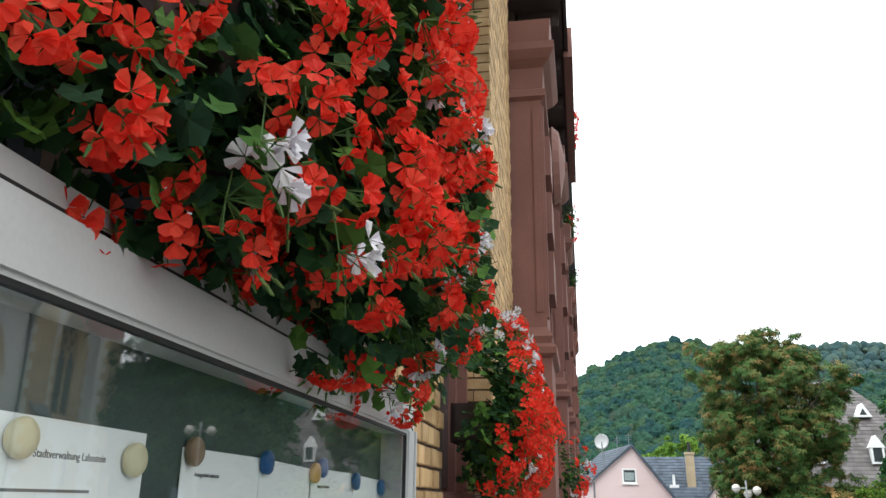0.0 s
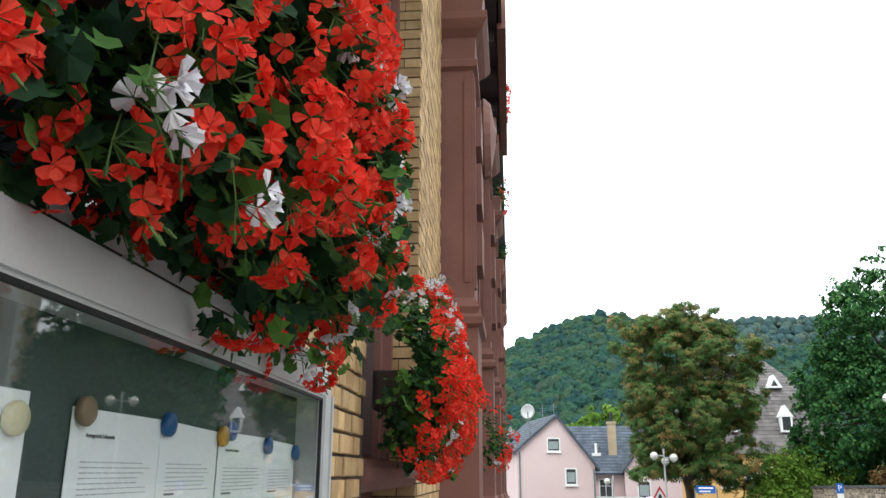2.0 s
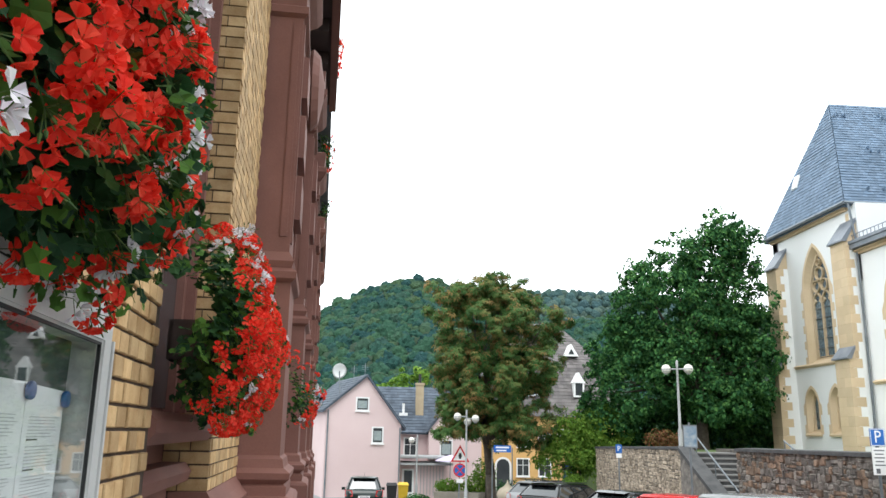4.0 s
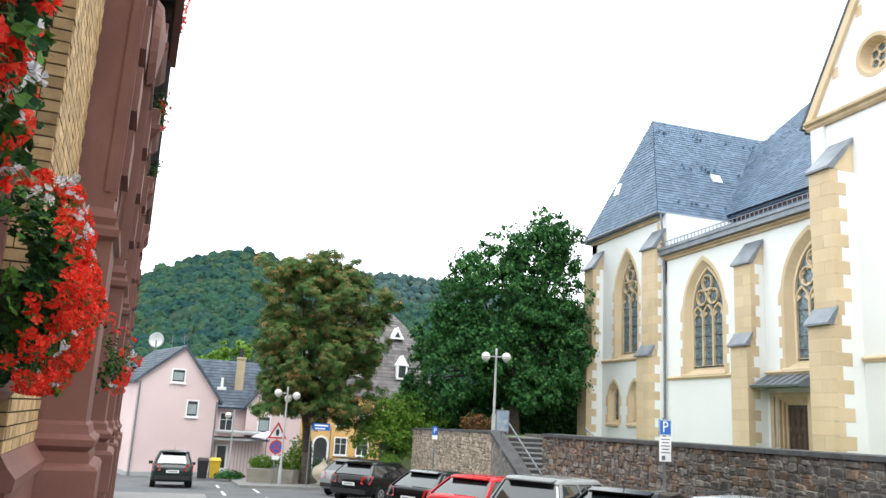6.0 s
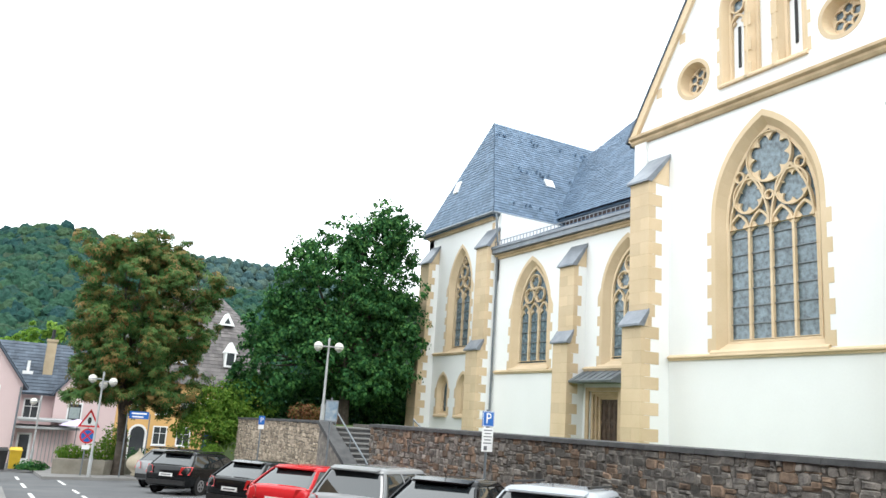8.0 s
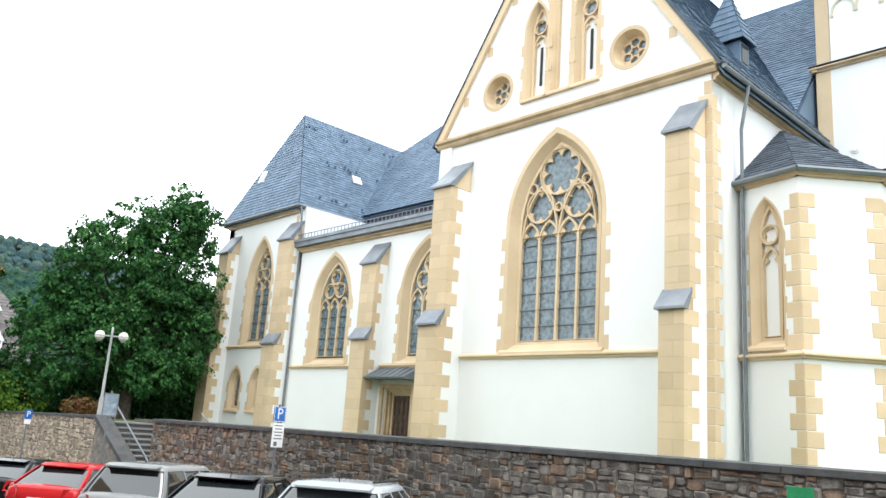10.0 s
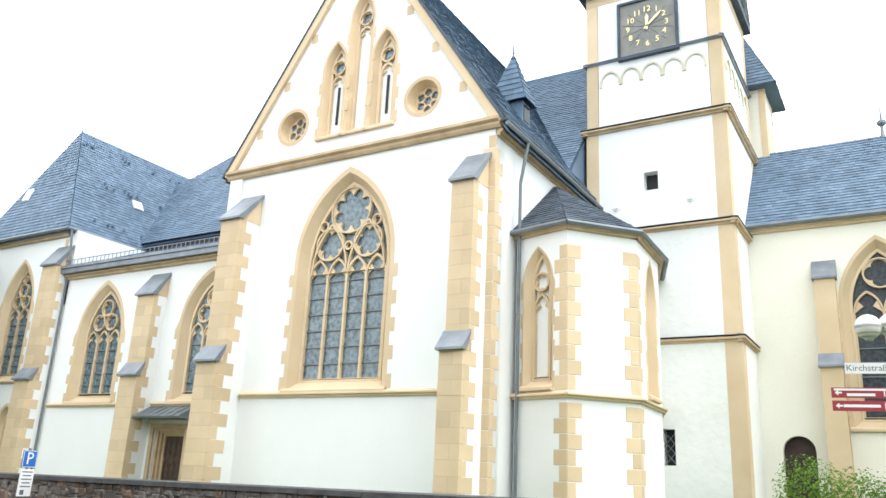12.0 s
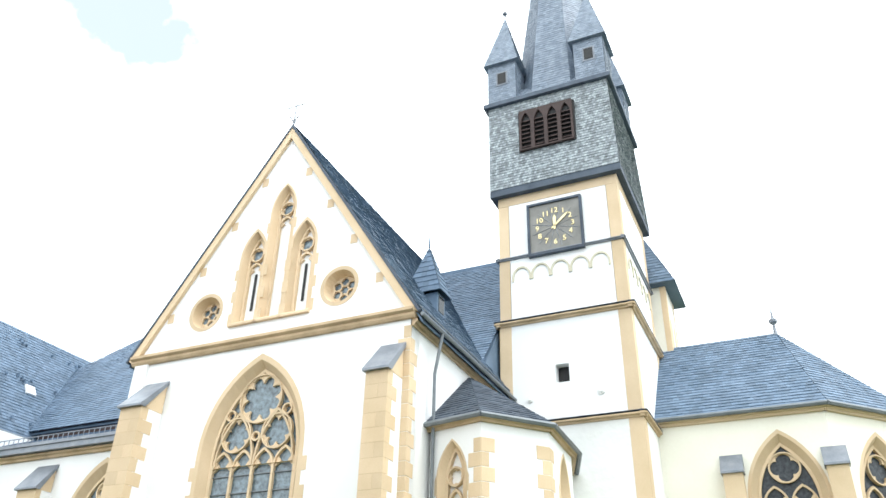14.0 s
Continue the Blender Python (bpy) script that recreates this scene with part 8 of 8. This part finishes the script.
# yellow house with the mansard roof
yh = thing("yellow_house", (13, 62, -2.7), "yellow rendered house with white windows and a tall slate mansard", "house")
m = M()
m.box(8.2, 19.5, 62, 72, -3, 3.1)
part("wall", m, YELLOW, yh)
my = facing((8.2, 62), (19.5, 62))
for x in (11.4, 13.1, 17.0):
    house_window(yh, my, x - 8.2, -1.45, 0.85, 1.2)
for x in (9.6, 11.4, 13.1, 14.6, 16.4):
    house_window(yh, my, x - 8.2, 0.75, 0.8, 1.25)
m = M()
m.plate([[(1.0, -3), (2.3, -3)] + [(1.65 + 0.65 * math.cos(t), -0.75 + 0.65 * math.sin(t)) for t in (math.pi * j / 8 for j in range(9))], [(1.15, -2.9), (2.15, -2.9)] + [(1.65 + 0.5 * math.cos(t), -0.75 + 0.5 * math.sin(t)) for t in (math.pi * j / 8 for j in range(9))]], 0, 0.06, my)
part("arch_frame", m, PLAIN_WHITE, yh)
m = M()
m.plate([[(1.15, -2.9), (2.15, -2.9)] + [(1.65 + 0.5 * math.cos(t), -0.75 + 0.5 * math.sin(t)) for t in (math.pi * j / 8 for j in range(9))]], 0.0, 0.02, my)
part("arch_pane", m, WINDOW_DARK, yh)
m = M()
m.plate([arch(6.85, 0.5, -3, -0.9, -0.25, 5)], 0.0, 0.05, my)
part("blue_door", m, surf("blue_door_paint", (0.012, 0.035, 0.13), (0.018, 0.045, 0.16), 3, 0.4, 0.1), yh)
m = M()
lo = [(7.8, 61.5, 3.0), (19.9, 61.5, 3.0), (19.9, 72.5, 3.0), (7.8, 72.5, 3.0)]
md = [(9.3, 63.2, 7.2), (18.4, 63.2, 7.2), (18.4, 70.8, 7.2), (9.3, 70.8, 7.2)]
tp = [(12.5, 66.5, 10.9), (15.2, 66.5, 10.9), (15.2, 67.5, 10.9), (12.5, 67.5, 10.9)]
m.hull(lo, md).hull(md, tp)
for i in range(4):
    j = (i + 1) % 4
    slates(m, lo[i], lo[j], md[j], md[i], 0.3, 0.35)
    slates(m, md[i], md[j], tp[j], tp[i], 0.3, 0.35)
roof_brown = surf("brown_slate", (0.085, 0.075, 0.075), (0.15, 0.135, 0.13), 1.2, 0.6, 0.25, 18.0, island=0.3)
part("roof", m, roof_brown, yh)
for x, y, z, w, h in ((15.9, 61.9, 4.55, 0.85, 1.1), (12.2, 61.9, 4.55, 0.85, 1.1), (15.7, 63.4, 7.9, 1.0, 0.0)):
    m = M()
    m.hull([(x - w / 2, y, z), (x + w / 2, y, z), (x + w / 2, y + 2.2, z), (x - w / 2, y + 2.2, z)], [(x - w / 2, y, z + h + 0.01), (x + w / 2, y, z + h + 0.01), (x + w / 2, y + 2.2, z + h + 0.01), (x - w / 2, y + 2.2, z + h + 0.01)])
    m.hull([(x - w / 2 - 0.1, y - 0.05, z + h), (x + w / 2 + 0.1, y - 0.05, z + h), (x, y - 0.05, z + h + w)], [(x - w / 2 - 0.1, y + 2.2, z + h), (x + w / 2 + 0.1, y + 2.2, z + h), (x, y + 2.2, z + h + w)])
    dd = part("dormer", m, PLAIN_WHITE, yh, "white framed dormer")
    m = M()
    if h:
        m.box(x - w / 2 + 0.14, x + w / 2 - 0.14, y - 0.02, y, z + 0.15, z + h)
    else:
        m.hull([(x - 0.25, y - 0.07, z + 0.15), (x + 0.25, y - 0.07, z + 0.15), (x, y - 0.07, z + 0.62)], [(x - 0.25, y - 0.05, z + 0.15), (x + 0.25, y - 0.05, z + 0.15), (x, y - 0.05, z + 0.62)])
    part("pane", m, WINDOW_DARK, dd)

# plain unseen house closing the street at the back, added to cut sky reflections on cars
m = M()
m.box(-8, 27, -36, -27, -2, 8.5)
m.hull([(-8.4, -36.4, 8.5), (27.4, -36.4, 8.5), (27.4, -26.6, 8.5), (-8.4, -26.6, 8.5)], [(-8.4, -31.6, 12.5), (27.4, -31.6, 12.5), (27.4, -31.4, 12.5), (-8.4, -31.4, 12.5)])
structure("wall_south", m, CREAM, "plain cream house front, unseen, added behind the camera to darken car reflections", "building")
# ---------------------------------------------------------------- planting
def tree(name, at, trunk_h, r, blobs, leaves, size, mat, label, seed, lean=(0, 0), limbs=14, palm=False, tuft=0.26):
    rnd = random.Random(seed)
    t = thing(name, at, label, "tree")
    base = Vector(at)
    tip = base + Vector((lean[0], lean[1], trunk_h))
    m = M()
    m.lathe([(r * 1.35, -0.2), (r * 1.05, 0.35), (r * 0.95, trunk_h * 0.5)], at, 10)
    m.tube(base + Vector((0, 0, trunk_h * 0.45)), tip, r * 0.95, r * 0.7, 9)
    part("trunk", m, BARK, t, "", True)
    m = M()
    ends = []
    for k in range(limbs):
        c, rad = blobs[k % len(blobs)]
        e = Vector(c) + Vector((rnd.uniform(-0.7, 0.7) * rad[0], rnd.uniform(-0.7, 0.7) * rad[1], rnd.uniform(-0.5, 0.7) * rad[2]))
        mid = tip.lerp(e, 0.5) + Vector((rnd.uniform(-0.3, 0.3), rnd.uniform(-0.3, 0.3), rnd.uniform(0, 0.5)))
        s = base.lerp(tip, rnd.uniform(0.75, 1.0))
        m.tube(s, mid, r * 0.45, r * 0.25, 6)
        m.tube(mid, e, r * 0.25, 0.02, 5)
        for _ in range(3):
            q = e + Vector((rnd.uniform(-1, 1), rnd.uniform(-1, 1), rnd.uniform(-0.4, 0.8))) * rad[0] * 0.4
            m.tube(mid.lerp(e, rnd.uniform(0.2, 0.9)), q, r * 0.12, 0.012, 4)
    tagged(part("limbs", m, BARK, t), kind="stuff")
    m = M()
    masses = list(blobs)
    for c, rad in blobs:
        for _ in range(int(5 + 3 * max(rad))):
            d = Vector((rnd.gauss(0, 1), rnd.gauss(0, 1), rnd.gauss(0, 1))).normalized()
            g = rnd.uniform(0.22, 0.36)
            masses.append(((c[0] + d.x * rad[0] * 0.86, c[1] + d.y * rad[1] * 0.86, c[2] + d.z * rad[2] * 0.92), (max(rad) * g * 1.2, max(rad) * g * 1.2, max(rad) * g * 0.8)))
    blobs = masses
    vol = [rad[0] * rad[1] + rad[1] * rad[2] for _, rad in blobs]
    # tufts on the outside of each mass: leaves shingle the upper side of each tuft, with dark gaps between tufts
    per = 22
    clumps = []
    for (c, rad), v in zip(blobs, vol):
        for _ in range(int(v / sum(vol) * leaves / per)):
            d = Vector((rnd.gauss(0, 1), rnd.gauss(0, 1), rnd.gauss(0, 1))).normalized()
            q = rnd.uniform(0.66, 1.02) * (1 + 0.22 * noise.noise(Vector(d) * 2.3 + Vector((seed, 0, 0))))
            clumps.append((Vector((c[0] + d.x * rad[0] * q, c[1] + d.y * rad[1] * q, c[2] + d.z * rad[2] * q)), d))
    for p, d in clumps:
        spread = rnd.uniform(0.8, 2.2) * tuft
        lean_out = (d + Vector((0, 0, 0.55))).normalized()
        for _ in range(per):
            e = (lean_out * 0.8 + Vector((rnd.gauss(0, 1), rnd.gauss(0, 1), rnd.gauss(0, 1))).normalized()).normalized()
            q = p + Vector((e.x, e.y, e.z * 0.85)) * spread * rnd.uniform(0.35, 1.1)
            s = size * rnd.uniform(0.7, 1.2)
            nrm = (e + Vector((rnd.gauss(0, 0.45), rnd.gauss(0, 0.45), 0.45 + rnd.gauss(0, 0.4)))).normalized()
            # the tip hangs down the slope of the tuft
            side = nrm.cross(Vector((0, 0, 1)))
            side = side.normalized() if side.length > 0.05 else Vector((1, 0, 0))
            along = side.cross(nrm)
            along = (along if along.z < 0 else -along).normalized()
            turn = rnd.gauss(0, 0.7)
            along = (along * math.cos(turn) + nrm.cross(along) * math.sin(turn)).normalized()
            wide = nrm.cross(along)
            k = len(m.v)
            if palm:
                pts = [(0, 0, 0)]
                for j in range(5):
                    a = -1.5 + j * 0.75
                    pts += [(s * 0.6 * math.cos(a - 0.24), s * 0.6 * math.sin(a - 0.24), 0), (s * math.cos(a), s * math.sin(a), -s * 0.3), (s * 0.6 * math.cos(a + 0.24), s * 0.6 * math.sin(a + 0.24), 0)]
                m.f += [(k, k + 1 + 3 * j, k + 2 + 3 * j, k + 3 + 3 * j) for j in range(5)]
            else:
                pts = ((-s * 0.5, 0, 0), (-s * 0.1, s * 0.38, s * 0.08), (s * 0.55, 0, -s * 0.1), (-s * 0.1, -s * 0.38, s * 0.08))
                m.f.append((k, k + 1, k + 2, k + 3))
            m.v += [tuple(q + along * x + wide * y + nrm * z) for x, y, z in pts]
    tagged(part("crown", m, mat, t), kind="stuff")
    return t


CHB = [((5.4, 39.8, 6.9), (2.7, 2.6, 2.2)), ((5.5, 39.8, 4.6), (2.8, 2.6, 2.3)), ((3.8, 39.4, 8.0), (1.5, 1.5, 1.1)), ((8.3, 39.2, 7.1), (1.2, 1.4, 1.0)), ((5.0, 39.5, 8.7), (1.6, 1.5, 1.0)),
       ((7.4, 40.0, 2.9), (1.7, 1.6, 1.7)), ((4.2, 39.6, 3.0), (1.1, 1.5, 1.6)), ((8.1, 39.6, 5.2), (1.3, 1.5, 1.5)), ((3.8, 39.6, 5.2), (1.0, 1.4, 1.5)), ((5.6, 39.4, 2.2), (2.0, 1.4, 1.2)), ((6.8, 39.3, 8.2), (1.2, 1.3, 0.9)), ((7.9, 39.7, 1.9), (1.3, 1.3, 1.0)), ((4.0, 39.5, 1.9), (0.8, 1.1, 0.9))]
CHB = [((x * 1.055, y + 2.2, 1.63 + (z - 1.63) * 1.055), rad) for (x, y, z), rad in CHB]
tree("chestnut_tree", (6.15, 42.8, street_z(42.8) + 0.1), 3.6, 0.27, CHB, 19000, 0.27, CHESTNUT, "horse chestnut with browning green leaves", 41, (-0.3, -0.4), 22, True)
tree("maple_tree", (17.3, 41.5, 1.0), 3.2, 0.3,
     [((15.6, 41.5, 8.2), (3.0, 2.8, 3.3)), ((18.2, 41.5, 9.6), (2.4, 2.4, 3.1)), ((14.2, 41.8, 5.2), (2.6, 2.4, 2.7)), ((17.5, 41.5, 5.2), (3.6, 2.6, 3.2)), ((14.0, 41.2, 9.2), (1.2, 1.4, 1.3)),
      ((18.4, 40.2, 12.4), (1.1, 1.2, 1.2)), ((19.8, 41.0, 11.6), (1.0, 1.2, 1.6)), ((16.2, 40.8, 11.3), (1.3, 1.4, 1.3)), ((18.6, 42.5, 6.0), (2.3, 2.4, 4.0)), ((12.9, 42.0, 3.6), (1.5, 1.6, 2.0))], 70000, 0.21, MAPLE,
     "tall dense dark green maple beside the church", 42, (0, 0), 26)
tree("shade_tree", (19.0, 46.0, 1.0), 2.5, 0.3, [((16, 46, 4.5), (3.5, 2.4, 3.6)), ((20.5, 46, 5.0), (3.6, 2.4, 4.2)), ((24, 46.5, 5.0), (3.0, 2.4, 4.0))], 12000, 0.3, MAPLE, "dark broadleaf trees behind the churchyard", 43, (0, 0), 10)
tree("green_shrub_tree", (10.6, 42.2, -2.1), 1.6, 0.10, [((10.7, 42.0, 1.2), (1.5, 1.3, 1.5)), ((9.9, 42.0, 0.3), (1.3, 1.2, 1.2)), ((12.0, 42.2, 1.5), (1.3, 1.2, 1.4))], 13000, 0.15, LIGHT_LEAF, "light green shrub tree beside the pale wall", 44, (0, 0), 8)
tree("far_tree", (7.5, 80, -2.7), 3, 0.3, [((5.0, 80, 5.2), (3.2, 2.4, 2.6)), ((9.0, 80, 6.5), (3.0, 2.4, 3.0)), ((1.5, 82, 4.6), (3.0, 2.4, 2.0))], 7000, 0.4, LIGHT_LEAF, "bright green trees behind the houses", 45, (0, 0), 8)


def shrub(name, at, blobs, leaves, size, mat, label, seed):
    rnd = random.Random(seed)
    t = thing(name, at, label, "shrub")
    m = M()
    for c, rad in blobs:
        for _ in range(leaves // len(blobs)):
            d = Vector((rnd.gauss(0, 1), rnd.gauss(0, 1), rnd.gauss(0, 1))).normalized()
            q = rnd.uniform(0.5, 1.05)
            p = Vector((c[0] + d.x * rad[0] * q, c[1] + d.y * rad[1] * q, max(at[2] + 0.02, c[2] + d.z * rad[2] * q)))
            s = size * rnd.uniform(0.7, 1.3)
            rot = (d + Vector((rnd.uniform(-1, 1), rnd.uniform(-1, 1), rnd.uniform(0, 1)))).normalized().to_track_quat("Z", "Y").to_matrix() @ Matrix.Rotation(rnd.uniform(0, 6.28), 3, "Z")
            k = len(m.v)
            m.v += [tuple(p + rot @ Vector(v)) for v in ((-s * 0.5, 0, 0), (-s * 0.1, s * 0.34, s * 0.08), (s * 0.6, 0, -s * 0.12), (-s * 0.1, -s * 0.34, s * 0.08))]
            m.f.append((k, k + 1, k + 2, k + 3))
    tagged(part("foliage", m, mat, t), kind="stuff")
    m = M()
    for c, rad in blobs:
        for k in range(4):
            m.tube((c[0] + 0.05 * k, c[1], at[2]), (c[0] + rnd.uniform(-0.6, 0.6) * rad[0], c[1] + rnd.uniform(-0.6, 0.6) * rad[1], c[2] + 0.3 * rad[2]), 0.015, 0.006, 4)
    tagged(part("twigs", m, BARK, t), kind="stuff")
    return t


gz = street_z(43.5) + 0.1
tr = thing("concrete_planter", (4.9, 43.6, gz), "long weathered concrete planter with bushes at the kerb", "planter")
m = M()
m.hull([(3.2, 42.8, gz - 0.2), (5.4, 42.3, gz - 0.2), (7.0, 44.2, gz - 0.2), (4.0, 44.9, gz - 0.2)], [(3.15, 42.75, gz + 0.75), (5.45, 42.25, gz + 0.75), (7.05, 44.2, gz + 0.75), (3.95, 44.95, gz + 0.75)])
part("trough", m, surf("weathered_concrete", (0.22, 0.20, 0.16), (0.34, 0.31, 0.26), 2.0, 0.95, 0.4, 40), tr)
shrub("planter_bush", (4.6, 43.3, gz + 0.7), [((4.0, 43.5, gz + 1.0), (0.8, 0.5, 0.4)), ((5.4, 43.2, gz + 1.1), (0.8, 0.5, 0.55)), ((5.9, 43.6, gz + 1.7), (0.7, 0.6, 0.9))], 2200, 0.13, LIGHT_LEAF, "mixed green bushes growing in the concrete planter", 51)
shrub("low_hedge", (8.5, 45, street_z(45) + 0.1), [((7.4, 45, -1.6), (1.0, 0.8, 0.8)), ((9.3, 45.5, -1.5), (1.3, 0.8, 0.8)), ((11, 46, -1.5), (1.2, 0.8, 0.8)), ((2.5, 46.5, -2.1), (0.8, 0.6, 0.35))], 3200, 0.14, MAPLE, "dark green low hedge before the yellow house", 52)
shrub("clipped_bush", (10.0, 40.2, street_z(40.2) + 0.1), [((10.0, 40.2, -0.75), (0.62, 0.6, 0.5))], 1600, 0.09, LIGHT_LEAF, "round clipped pale green bush on a short stem", 53)
# added foliage that makes the dark shade below the maple's crown
shrub("shade_fill_hedge", (17, 44.6, 1.0), [((x, 44.6, 2.2), (1.5, 0.8, 1.9)) for x in (12.5, 14.5, 16.5, 18.5, 20.5, 22.5)], 9000, 0.24, MAPLE, "dense dark green foliage added to fill in the deep shade under the maple", 57)
shrub("rust_shrub", (13.2, 35.5, 1.05), [((12.9, 35.6, 1.5), (0.8, 0.6, 0.5)), ((14.2, 36.2, 1.4), (0.7, 0.6, 0.45))], 1200, 0.13, RUST_LEAF, "reddish brown shrub behind the pale wall", 54)
shrub("garden_shrub", (24.0, 2.4, 1.05), [((24.0, 2.4, 1.9), (1.0, 0.9, 0.9)), ((23.6, 1.2, 1.7), (0.9, 0.9, 0.8)), ((23.8, 0.1, 1.6), (0.8, 0.8, 0.7))], 5200, 0.075, LIGHT_LEAF, "loose green rose bush before the choir", 55)
fir = thing("young_fir", (23.0, -0.3, 1.05), "young dark green fir tree before the choir", "tree")
m = M()
m.tube((23, -0.3, 1.0), (23, -0.3, 4.3), 0.05, 0.01, 6)
part("trunk", m, BARK, fir)
m = M()
rnd = random.Random(61)
for k in range(22):
    z = 1.5 + k * 0.125
    L_ = 1.15 * (1 - k / 23)
    for j in range(9):
        a = 2 * math.pi * (j / 9 + 0.13 * k)
        tip = Vector((23 + L_ * math.cos(a), -0.3 + L_ * math.sin(a), z - 0.12 * L_ + 0.1))
        root = Vector((23, -0.3, z))
        for q in range(7):
            c = root.lerp(tip, (q + 1) / 7)
            s = 0.07 + 0.05 * (1 - q / 7)
            for sd in (-1, 1):
                d = Vector((-math.sin(a), math.cos(a), 0)) * sd
                m.face(c, c + d * s + (tip - root).normalized() * s * 0.8 + Vector((0, 0, 0.02)), c + (tip - root).normalized() * 0.04)
tagged(part("needles", m, MAPLE, fir), kind="stuff")
urn = thing("stone_ball", (6.8, 41.2, -2.05), "pale stone onion-shaped ornament on the forecourt", "ornament")
m = M()
m.lathe([(0.25, 0.0), (0.3, 0.06), (0.22, 0.14), (0.5, 0.4), (0.56, 0.62), (0.45, 0.85), (0.2, 1.0), (0.06, 1.15), (0.02, 1.3)], (6.8, 41.2, -1.95), 18)
part("body", m, surf("pale_stone", (0.42, 0.36, 0.27), (0.5, 0.44, 0.34), 3, 0.8, 0.2), urn, "", True)
